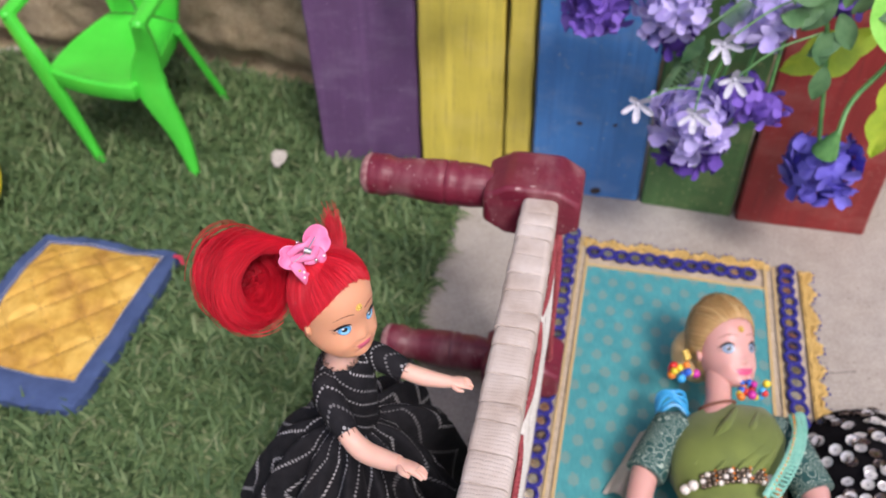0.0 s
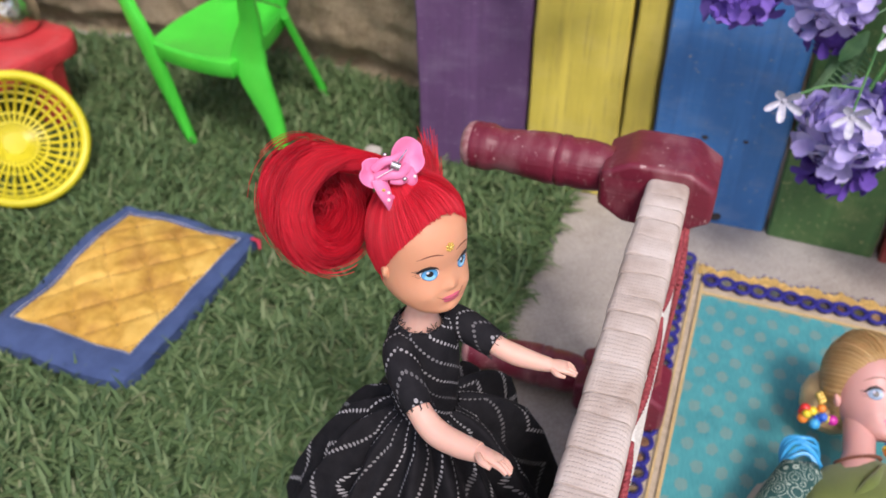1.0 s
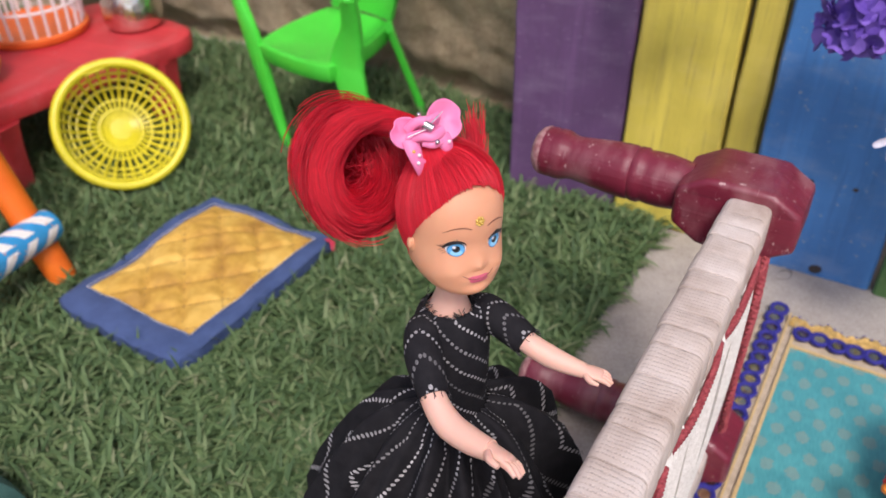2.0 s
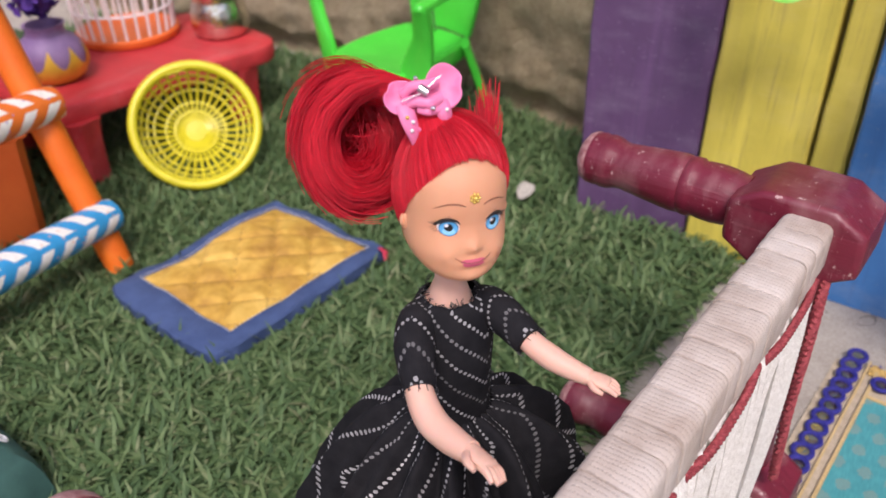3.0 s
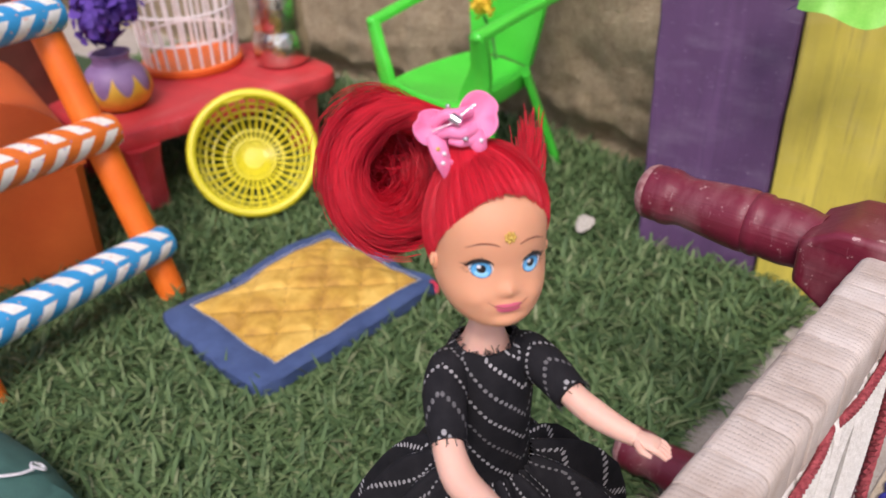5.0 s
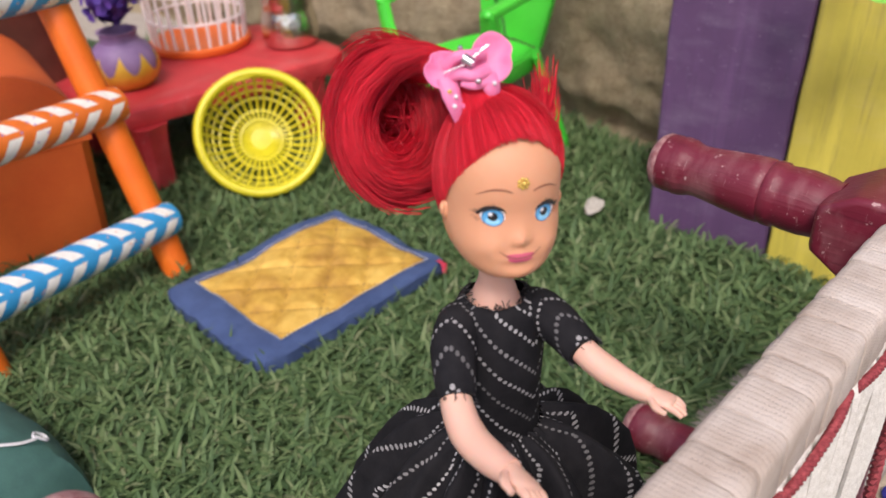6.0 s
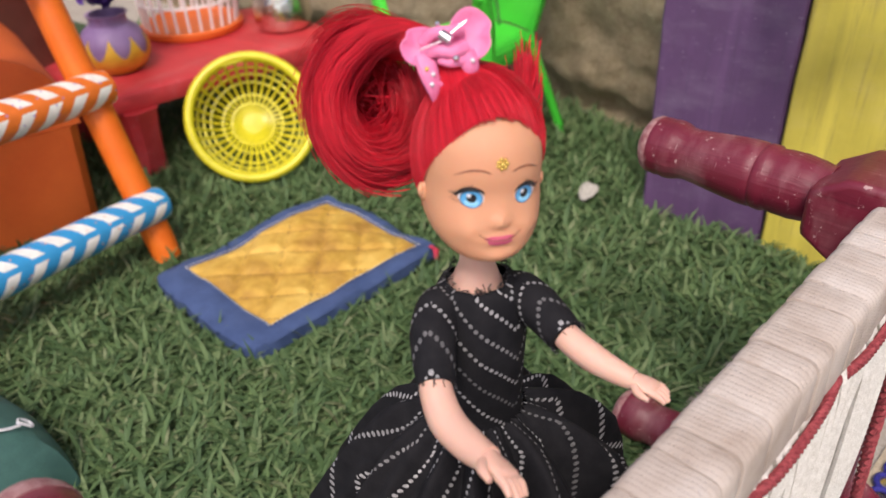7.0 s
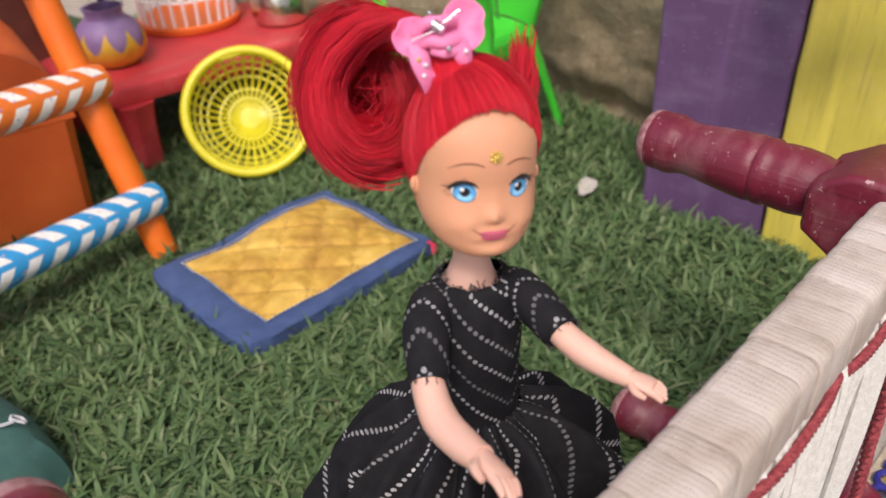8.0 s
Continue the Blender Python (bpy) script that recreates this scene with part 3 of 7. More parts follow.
tagged(part("quilting_stitches", seams, M_THREAD, floor_mat, "brown quilting thread"), kind="stuff")
tag = Shape().tube([(-0.1335, -0.108, 0.0150), (-0.1295, -0.1085, 0.0145), (-0.127, -0.112, 0.011)], [0.0016, 0.0020, 0.0010], n=6, flat=0.3)
part("tag", tag, M_RED_CLOTH, floor_mat, "red cloth tag")


# ---- green toy armchair ----
def blade(points, widths, thick, slot=0, side=(1, 0, 0)):
    """A flat tapering strip of plastic along a line: widths across side, rounded edges."""
    pts = curve_points(points, 5)
    s = Shape()
    side = Vector(side).normalized()
    rings = []
    for i, p in enumerate(pts):
        t = i / (len(pts) - 1) * (len(widths) - 1)
        k = min(int(t), len(widths) - 2)
        w = widths[k] + (widths[k + 1] - widths[k]) * (t - k)
        d = (pts[min(i + 1, len(pts) - 1)] - pts[max(i - 1, 0)]).normalized()
        sd = (side - d * side.dot(d)).normalized()
        up = d.cross(sd)
        ring = []
        for a in range(12):
            c, q = math.cos(2 * math.pi * a / 12), math.sin(2 * math.pi * a / 12)
            ring.append(p + sd * (w / 2) * math.copysign(abs(c) ** 0.6, c) + up * (thick / 2) * math.copysign(abs(q) ** 0.6, q))
        rings.append(ring)
    return s.rings(rings, slot)


def toy_chair():
    chair = thing("toy_chair", (-0.2, 0.02, 0.0), "bright green plastic toy armchair standing on the turf", "toy chair")
    off = Vector((0.2, -0.02, 0))

    def put(name, shape, material=M_GREEN_PLASTIC, label="", owner=chair):
        shape.warp(lambda p: p + off)
        return part(name, shape, material, owner, label)

    fl, fr, br, bl = (Vector(p) for p in ((-0.2365, -0.0105, 0.074), (-0.1675, -0.0310, 0.074), (-0.1640, 0.0590, 0.072), (-0.2270, 0.0740, 0.072)))
    seat = Shape()
    rows = []
    n = 16
    for k, (inset, dz) in enumerate(((0.10, -0.0100), (0.03, -0.0098), (0.005, -0.0080), (-0.01, -0.0018), (0.0, 0.0004), (0.05, 0.0014), (0.25, 0.0002), (0.55, -0.0012), (0.9, -0.0018))):
        ring = []
        for i in range(4 * n):
            e, t = divmod(i, n)
            t /= n
            u, v = ((t, 0), (1, t), (1 - t, 1), (0, 1 - t))[e]
            cu, cv = u - 0.5, v - 0.5
            rr = 1.0 - 0.10 * (abs(cu) * abs(cv) * 4) ** 2
            cu, cv = cu * (1 - inset) * rr, cv * (1 - inset) * rr
            cu *= 1 - 0.10 * max(0, cv + 0.1)
            u, v = cu + 0.5, cv + 0.5
            p = (fl * (1 - u) + fr * u) * (1 - v) + (bl * (1 - u) + br * u) * v
            ring.append((p.x, p.y, p.z + dz - 0.002 * (1 - 4 * cu * cu) * (1 if inset > 0.2 else 0)))
        rows.append(ring)
    put("seat", seat.rings(rows))
    front = (fr - fl).normalized()
    ffr, ffl, fbr, fbl = Vector((-0.149, -0.0205, 0.004)), Vector((-0.2176, -0.0105, 0.004)), Vector((-0.1525, 0.0665, 0.006)), Vector((-0.212, 0.082, 0.006))
    tr, tl = Vector((-0.1546, -0.0250, 0.1172)), Vector((-0.2495, 0.0010, 0.1075))
    pr, pl = Vector((-0.1605, -0.0120, 0.0780)), Vector((-0.2375, -0.0060, 0.0790))
    rt, lt = Vector((-0.150, 0.070, 0.122)), Vector((-0.232, 0.086, 0.122))
    legs = (([tr, tr.lerp(pr, 0.5), pr + Vector((-0.003, -0.004, -0.002)), pr.lerp(ffr, 0.25) + Vector((-0.003, -0.003, 0)), pr.lerp(ffr, 0.62), ffr], (0.0095, 0.0125, 0.0220, 0.0185, 0.0118, 0.0055), 0.0068, front + Vector((0.10, 0.40, 0))),
            ([tl, tl.lerp(pl, 0.5), pl + Vector((0.001, 0, -0.002)), pl.lerp(ffl, 0.35), pl.lerp(ffl, 0.68), ffl], (0.0095, 0.0105, 0.0135, 0.0125, 0.0085, 0.0044), 0.0060, front),
            ([Vector((-0.1665, 0.0470, 0.0740)).lerp(fbr, t) for t in (0, 0.33, 0.67, 1)], (0.0150, 0.0100, 0.0070, 0.0042), 0.0055, Vector((0.5, -0.9, 0))),
            ([(bl + Vector((0.005, -0.008, -0.002))).lerp(fbl, t) for t in (0, 0.33, 0.67, 1)], (0.0100, 0.0080, 0.0060, 0.0042), 0.0055, Vector((0.5, 0.9, 0))))
    for line, widths, thick, side in legs:
        put("leg", blade(line, widths, thick, side=side))
        put("foot", Shape().ball(line[-1], (0.0032, 0.0032, 0.0026), 0, 10, 6))
    for b, c in ((tr, rt), (tl, lt)):
        put("armrest", blade([b + (b - c) * 0.02, b.lerp(c, 0.5) + Vector((0, 0, 0.001)), c], [0.0095, 0.0095, 0.0095], 0.0055, side=front))
        put("elbow", Shape().ball(b, (0.0043, 0.0043, 0.0034), 0, 12, 8))
    # back: a rounded panel, its short slots marked by small balls, not cut through
    bw = (br - bl)
    panel = Shape()
    rows = []
    for k in range(13):
        z = 0.074 + 0.0075 * k
        t = k / 12
        half = 0.5 * (0.80 + 0.28 * math.sin(t * math.pi * 0.75))
        mid = (br + bl) / 2 + Vector((0.001, 0.018 * t - 0.005, 0))
        a, b = mid - bw * half, mid + bw * half
        out = Vector((-bw.y, bw.x, 0)).normalized() * 0.0035
        rows.append([(a.x, a.y, z), ((a.x + mid.x) / 2, (a.y + mid.y) / 2 + 0.003, z), (mid.x, mid.y + 0.005, z), ((b.x + mid.x) / 2, (b.y + mid.y) / 2 + 0.003, z), (b.x, b.y, z),
                     (b.x + out.x, b.y + out.y, z), ((b.x + mid.x) / 2 + out.x, (b.y + mid.y) / 2 + 0.003 + out.y, z), (mid.x + out.x, mid.y + 0.005 + out.y, z), ((a.x + mid.x) / 2 + out.x, (a.y + mid.y) / 2 + 0.003 + out.y, z), (a.x + out.x, a.y + out.y, z)])
    put("backrest", panel.rings(rows))
    # darker copy of the chair's green: paints in the shade inside the slots
    M_SLOT_SHADE = plain("shaded_green_plastic", (0.02, 0.22, 0.02), (0.03, 0.28, 0.03), 60, 0.5)
    for ring_r, cnt in ((0.013, 14), (0.008, 9)):
        for k in range(cnt):
            a = 2 * math.pi * k / cnt
            c = Vector((-0.197 + ring_r * math.cos(a) * 0.98, 0.0705 - ring_r * math.cos(a) * 0.22, 0.108 + ring_r * math.sin(a)))
            put("back_slot", Shape().ball(c + Vector((0, 0.0052, 0)), (0.0011, 0.0012, 0.0011), 0, 6, 4), M_SLOT_SHADE)
    return chair


toy_chair()


# ---- a yellow cloth flower on the chair ----
def petal(s, base, out, up, length, width, cup, slot=0):
    """A cupped petal that grows from base along out."""
    base, out, up = Vector(base), Vector(out).normalized(), Vector(up)
    up = (up - out * up.dot(out)).normalized()
    side = out.cross(up)
    rows = []
    for t, w in ((0.0, 0.25), (0.35, 0.85), (0.7, 1.0), (0.92, 0.75), (1.0, 0.35)):
        row = []
        for q in (-1, -0.4, 0.4, 1):
            curl = cup * (t * t) + cup * 0.5 * q * q * w
            row.append(base + out * length * t + side * (q * w * width / 2) + up * curl * length)
        rows.append(row)
    return s.rings(rows, slot, close=False)


def blossom(centre, radius, count, seed, axis=(0, 0, 1), spread=1.0, ruffle=0.35):
    """A round head of many overlapping petals."""
    rnd = random.Random(seed)
    s = Shape()
    c = Vector(centre)
    q = Vector((0, 0, 1)).rotation_difference(Vector(axis).normalized())
    for i in range(count):
        t = (i + 0.5) / count
        ph = math.acos(1 - (1 + spread * 0.75) * t * 0.98)
        th = i * 2.399963 + rnd.uniform(-0.3, 0.3)
        d = q @ Vector((math.sin(ph) * math.cos(th), math.sin(ph) * math.sin(th), math.cos(ph)))
        r = radius * rnd.uniform(0.78, 1.06)
        tang = (d.orthogonal().normalized() * math.cos(th * 3) + d.cross(d.orthogonal().normalized()) * math.sin(th * 3))
        out = (tang + d * rnd.uniform(0.1, 0.9)).normalized()
        length = radius * rnd.uniform(0.30, 0.46)
        petal(s, c + d * (r - radius * 0.30) - tang * length * 0.4, out, d, length, radius * rnd.uniform(0.29, 0.44), rnd.uniform(-0.15, ruffle))
    s.ball(c, radius * 0.66, 0, 10, 6)
    return s


def petal_mat(name, a, b, c):
    n = Nodes(name)
    island = n.add("NewGeometry").outputs["Random Per Island"]
    col = n.ramp(island, [(0.0, a), (0.5, b), (1.0, c)])
    col = n.mix(0.25, col, n.ramp(n.noise(500, 3), [(0.3, a), (0.7, c)]))
    return n.finish(col, 0.75, n.noise(2500, 2), 0.0002, Subsurface_Weight=0.1, Subsurface_Radius=(0.002, 0.002, 0.002))


M_VIOLET = petal_mat("violet_cloth", (0.075, 0.030, 0.27), (0.14, 0.07, 0.42), (0.25, 0.15, 0.58))
M_LAVENDER = petal_mat("lavender_cloth", (0.30, 0.24, 0.58), (0.44, 0.38, 0.72), (0.58, 0.53, 0.83))
M_DEEP = petal_mat("deep_violet_cloth", (0.04, 0.012, 0.16), (0.08, 0.03, 0.27), (0.13, 0.06, 0.38))
M_BLUEVIOLET = petal_mat("blue_violet_cloth", (0.07, 0.05, 0.38), (0.12, 0.10, 0.52), (0.20, 0.18, 0.66))
M_YELLOW_CLOTH = petal_mat("yellow_cloth", (0.65, 0.36, 0.01), (0.78, 0.50, 0.02), (0.85, 0.62, 0.05))
M_WHITE_CLOTH = petal_mat("white_petal", (0.55, 0.57, 0.55), (0.70, 0.71, 0.70), (0.80, 0.81, 0.80))
M_STEM = plain("green_stem", (0.06, 0.20, 0.05), (0.11, 0.30, 0.08), 300, 0.5)
M_LEAF_DARK = plain("dark_leaf", (0.04, 0.13, 0.045), (0.10, 0.22, 0.085), 150, 0.5, 0.0003)
M_LEAF_LIME = plain("lime_leaf", (0.28, 0.44, 0.025), (0.46, 0.60, 0.04), 120, 0.5, 0.0003)
M_LEAF_PALE = plain("pale_green_leaf", (0.18, 0.55, 0.06), (0.30, 0.68, 0.12), 120, 0.45, 0.0002)

cf = thing("cloth_flower", (-0.200, 0.050, 0.0), "yellow cloth flower tucked into the chair's back", "flower")
part("blossom", blossom((0, 0, 0.112), 0.010, 40, 11, (0, -0.8, 0.5)), M_YELLOW_CLOTH, cf)
part("stem", Shape().tube([(0, 0.002, 0.104), (0.004, 0.006, 0.088), (0.004, 0.009, 0.0745)], 0.0012, n=6), M_STEM, cf)


# ---- red low table with things on it ----
def table_outline(k):
    """The rounded outline of the table top, shrunk by k."""
    a, b = Vector((-0.351, -0.148)), Vector((-0.300, 0.026))      # ends of the front edge
    d = (b - a).normalized()
    nrm = Vector((-d.y, d.x))
    length, depth = (b - a).length, 0.115
    pts = []
    for cx, cy, a0 in ((length - 0.022, 0.022, -90), (length - 0.022, depth - 0.022, 0), (0.022, depth - 0.022, 90), (0.022, 0.022, 180)):
        for da in range(0, 91, 15):
            t = radians(a0 + da)
            p = a + d * (cx + (0.022 - k) * math.cos(t)) + nrm * (cy + (0.022 - k) * math.sin(t))
            pts.append(p)
    return pts


table = thing("low_table", (-0.38, -0.04, 0.0), "low red-painted wooden table with rounded corners, paint worn", "table")
toff = Vector((0.38, 0.04, 0))
top = Shape().rings([[(p.x, p.y, z) for p in table_outline(k)] for k, z in ((0.003, 0.0480), (0.0005, 0.0490), (0.0, 0.0510), (0.0, 0.0575), (0.0008, 0.0595), (0.003, 0.0605), (0.012, 0.0607))])
top.warp(lambda p: p + toff)
part("tabletop", top, M_TABLE, table)
for x, y in ((-0.3490, -0.1170), (-0.3210, -0.002), (-0.430, -0.102), (-0.412, 0.026)):
    leg = Shape()
    rings = []
    for z, w in ((0.0, 0.0085), (0.004, 0.0098), (0.02, 0.0095), (0.035, 0.0100), (0.045, 0.0110), (0.0485, 0.0118)):
        rings.append([(x + w * cx, y + w * cy, z) for cx, cy in ((1, -0.6), (1, 0.6), (0.6, 1), (-0.6, 1), (-1, 0.6), (-1, -0.6), (-0.6, -1), (0.6, -1))])
    leg.rings(rings).warp(lambda p: p + toff)
    part("leg", leg, M_TABLE, table)


def mesh_basket(name, centre, axis, r_top, r_bot, depth, ribs, hoops, label, mat_grid, mat_base, mat_rim, rim=0.0026, bar=0.0009, spokes=True):
    """A plastic basket of ribs and hoops: axis points out of its mouth, centre is the middle of its floor."""
    q = Vector((0, 0, 1)).rotation_difference(Vector(axis).normalized())
    m = Matrix.Translation(centre) @ q.to_matrix().to_4x4()
    ob = thing(name, m, label, "basket")

    def rad(t):
        return r_bot + (r_top - r_bot) * (t ** 0.6)
    for k in range(ribs):
        a = 2 * math.pi * k / ribs
        line = ([(0.15 * r_bot * math.cos(a), 0.15 * r_bot * math.sin(a), 0)] if spokes else []) + [(rad(t) * math.cos(a), rad(t) * math.sin(a), t * depth) for t in (0, 0.1, 0.3, 0.5, 0.75, 1.0)]
        part("rib", Shape().tube(line, bar, n=5), mat_grid, ob)
    for t in hoops:
        r = rad(max(t, 0)) if t >= 0 else r_bot * (1 + t)
        ring = [(r * math.cos(a), r * math.sin(a), max(t, 0) * depth) for a in (2 * math.pi * k / 40 for k in range(41))]
        part("hoop", Shape().tube(ring, bar * 0.95, n=5, caps=(False, False)), mat_grid, ob)
    ring = [(rad(1) * math.cos(a), rad(1) * math.sin(a), depth) for a in (2 * math.pi * k / 56 for k in range(57))]
    part("rim", Shape().tube(ring, rim, n=9, caps=(False, False)), mat_rim, ob)
    return ob


yb = mesh_basket("sieve_basket", (-0.3085, -0.0620, 0.0255), (0.66, -0.55, 0.54), 0.0378, 0.0190, 0.026, 34, (-0.3, 0.0, 0.2, 0.42, 0.64, 0.84),
                 "small round yellow plastic mesh basket leaning against the table", M_YELLOW_PLASTIC, M_YELLOW_PLASTIC, M_YELLOW_PLASTIC, 0.0030, 0.00100)
part("floor_disc", Shape().lathe([(0.0, -0.0008), (0.0068, -0.0008), (0.0072, 0.0), (0.0066, 0.0009), (0.0, 0.0011)], n=24), M_YELLOW_PLASTIC, yb)
part("grip", Shape().box((-0.007, 0.0340, 0.0235), (0.007, 0.0405, 0.0275), 0.0012, m=Matrix.Rotation(radians(60), 4, "Z")), M_YELLOW_PLASTIC, yb)

wb = mesh_basket("tall_basket", (-0.410, -0.017, 0.0612), (0, 0, 1), 0.0365, 0.0320, 0.075, 26, (0.04, 0.30, 0.56, 0.80),
                 "white plastic mesh basket with orange base on the red table", M_WHITE_PLASTIC, M_ORANGE_PLASTIC, M_WHITE_PLASTIC, 0.0018, 0.0011, False)
part("base", Shape().lathe([(0.0, 0.0), (0.0350, 0.0), (0.0362, 0.0015), (0.0362, 0.0050), (0.0345, 0.0060), (0.031, 0.0050), (0.0, 0.0040)], n=40), M_ORANGE_PLASTIC, wb, "orange plastic base")


M_STEEL = plain("dull_steel", (0.45, 0.44, 0.42), (0.62, 0.61, 0.58), 200, 0.28, Metallic=1.0)
M_BRIGHT = plain("bright_tin", (0.66, 0.63, 0.54), (0.80, 0.77, 0.68), 150, 0.20, 0.0008, 260, Metallic=1.0)
jar = thing("metal_jar", (-0.352, 0.018, 0.0608), "small shiny metal jar standing on the red table", "jar")
part("body", Shape().lathe([(0.0, 0.0005), (0.0165, 0.0), (0.0190, 0.002), (0.0202, 0.006), (0.0205, 0.013), (0.0196, 0.020), (0.0180, 0.0245), (0.0176, 0.0265), (0.0182, 0.029), (0.0190, 0.052), (0.0170, 0.058), (0.0165, 0.064),
                             (0.0150, 0.064), (0.0150, 0.058), (0.0174, 0.052), (0.0166, 0.029), (0.0162, 0.0255), (0.0182, 0.015), (0.0172, 0.006), (0.0, 0.0045)], n=36), M_BRIGHT, jar)
part("lid", Shape().lathe([(0.0, 0.0725), (0.0172, 0.0720), (0.0182, 0.0705), (0.0182, 0.0610), (0.0172, 0.0605), (0.0, 0.064)], n=32), M_STEEL, jar, "steel screw lid")

M_POT_PURPLE = plain("purple_pot_paint", (0.20, 0.12, 0.27), (0.28, 0.18, 0.36), 90, 0.5)
M_POT_GOLD = plain("gold_pot_paint", (0.62, 0.36, 0.03), (0.78, 0.50, 0.06), 120, 0.35, Metallic=0.25)
pot = thing("painted_pot", (-0.385, -0.098, 0.0608), "small round pot painted purple with gold drip pattern, holding violet flowers", "pot")
part("body", Shape().lathe([(0.0, 0.0), (0.012, 0.0), (0.0180, 0.004), (0.0212, 0.011), (0.0208, 0.019), (0.0170, 0.026), (0.0120, 0.0295), (0.0112, 0.033), (0.0128, 0.036), (0.0105, 0.036), (0.0095, 0.030), (0.0, 0.028)], n=32), M_POT_PURPLE, pot)


def on_pot(z):
    line = [(0.0, 0.012), (0.004, 0.0180), (0.011, 0.0212), (0.019, 0.0208), (0.026, 0.0170), (0.0295, 0.012)]
    for (z0, r0), (z1, r1) in zip(line, line[1:]):
        if z <= z1:
            return r0 + (r1 - r0) * (z - z0) / (z1 - z0)
    return 0.012


rows = [[((on_pot(z0 * f) + 0.0007) * math.cos(a), (on_pot(z0 * f) + 0.0007) * math.sin(a), z0 * f) for a, z0 in ((2 * math.pi * i / 90, 0.0120 + 0.0120 * (1 - abs(math.sin(4.5 * 2 * math.pi * i / 90)))) for i in range(90))] for f in (0.02, 0.2, 0.4, 0.6, 0.8, 1.0)]
part("gold_band", Shape().rings(rows, caps=(False, False)), M_POT_GOLD, pot, "gold painted drips")
for i, (x, y, z, r) in enumerate(((0.0, 0.0, 0.052, 0.017), (0.012, -0.012, 0.060, 0.015), (-0.012, 0.006, 0.066, 0.016), (0.006, 0.014, 0.062, 0.014))):
    part("blossom", blossom((x, y, z), r, 46, 40 + i, (0.5, -0.4, 0.7)), M_DEEP, pot, "deep violet cloth blossom")


# ---- painted ladder ----
def chevron_mat(name, a, b, dots, repeat):
    """Painted leaf chevrons round a rod: u runs round it, v along it."""
    n = Nodes(name)
    uv = n.add("SeparateXYZ", Vector=n.coord("UV"))
    u = n.math("FRACT", n.math("ADD", uv.outputs[0], 0.12))
    fold = n.math("ABSOLUTE", n.math("SUBTRACT", n.math("FRACT", n.math("MULTIPLY", u, 2.0)), 0.5))
    wob = n.math("MULTIPLY", n.noise(140, 2), 0.12)
    p = n.math("FRACT", n.math("ADD", n.math("ADD", n.math("MULTIPLY", uv.outputs[1], repeat), n.math("MULTIPLY", fold, -1.5)), wob))
    stripe = n.math("LESS_THAN", n.math("ABSOLUTE", n.math("SUBTRACT", p, 0.5)), n.math("ADD", 0.26, n.math("MULTIPLY", fold, -0.10)))
    gap = n.math("GREATER_THAN", fold, 0.05)
    gap2 = n.math("LESS_THAN", fold, 0.46)
    fac = n.math("MULTIPLY", stripe, n.math("MULTIPLY", gap, gap2))
    base = n.ramp(n.noise(200, 4), [(0.3, tuple(v * 0.85 for v in a)), (0.7, a)])
    white = n.ramp(n.noise(260, 4), [(0.3, tuple(v * 0.85 for v in b)), (0.6, b)])
    speck = n.add("TexVoronoi", Scale=230.0, Vector=n.coord()).outputs["Distance"]
    col = n.mix(fac, base, white)
    col = n.mix(n.math("MULTIPLY", n.math("LESS_THAN", speck, 0.16), 0.7), col, dots)
    return n.finish(col, 0.42, n.noise(500, 3), 0.0003)


M_RUNG_BLUE = chevron_mat("blue_white_rung", (0.03, 0.30, 0.62), (0.80, 0.79, 0.76), (0.70, 0.35, 0.25), 9.0)
M_RUNG_ORANGE = chevron_mat("orange_white_rung", (0.75, 0.17, 0.02), (0.80, 0.77, 0.72), (0.30, 0.22, 0.5), 9.0)
ladder = thing("toy_ladder", (-0.245, -0.225, 0.0), "orange toy ladder leaning back, rungs painted with white chevrons", "ladder")
loff = Vector((0.245, 0.225, 0))


def rail_at(y, z):
    d = 0.0045 + 0.09 * z
    return Vector((-0.2490 - 0.268 * z - 0.82 * d, y + 0.04 * z - 0.57 * d, z))


for y in (-0.1765, -0.2790):
    pts = [rail_at(y, z) + loff for z in (0.004, 0.0055, 0.02, 0.06, 0.1, 0.15, 0.19, 0.198, 0.2)]
    part("post", Shape().tube(pts, [0.0055, 0.0072, 0.0076, 0.0076, 0.0076, 0.0075, 0.0074, 0.0068, 0.005], n=16), M_ORANGE_PAINT, ladder)
for z, mat_ in ((0.0360, M_RUNG_BLUE), (0.0955, M_RUNG_ORANGE), (0.1520, M_RUNG_BLUE)):
    a = rail_at(-0.1765, z) + loff + Vector((0.0065, 0.0085, -0.001))
    b = rail_at(-0.2790, z) + loff + Vector((0.0065, -0.0085, -0.001 + 0.004))
    pts = [a.lerp(b, t) for t in (0.0, 0.012, 0.04, 0.2, 0.4, 0.6, 0.8, 0.96, 0.988, 1.0)]
    part("rung", Shape().tube(pts, [0.0060, 0.0082, 0.0090, 0.0090, 0.0092, 0.0090, 0.0091, 0.0090, 0.0082, 0.006], n=20, uvs=[0, 0.012, 0.04, 0.2, 0.4, 0.6, 0.8, 0.96, 0.988, 1]), mat_, ladder, "rung with white leaf chevrons")

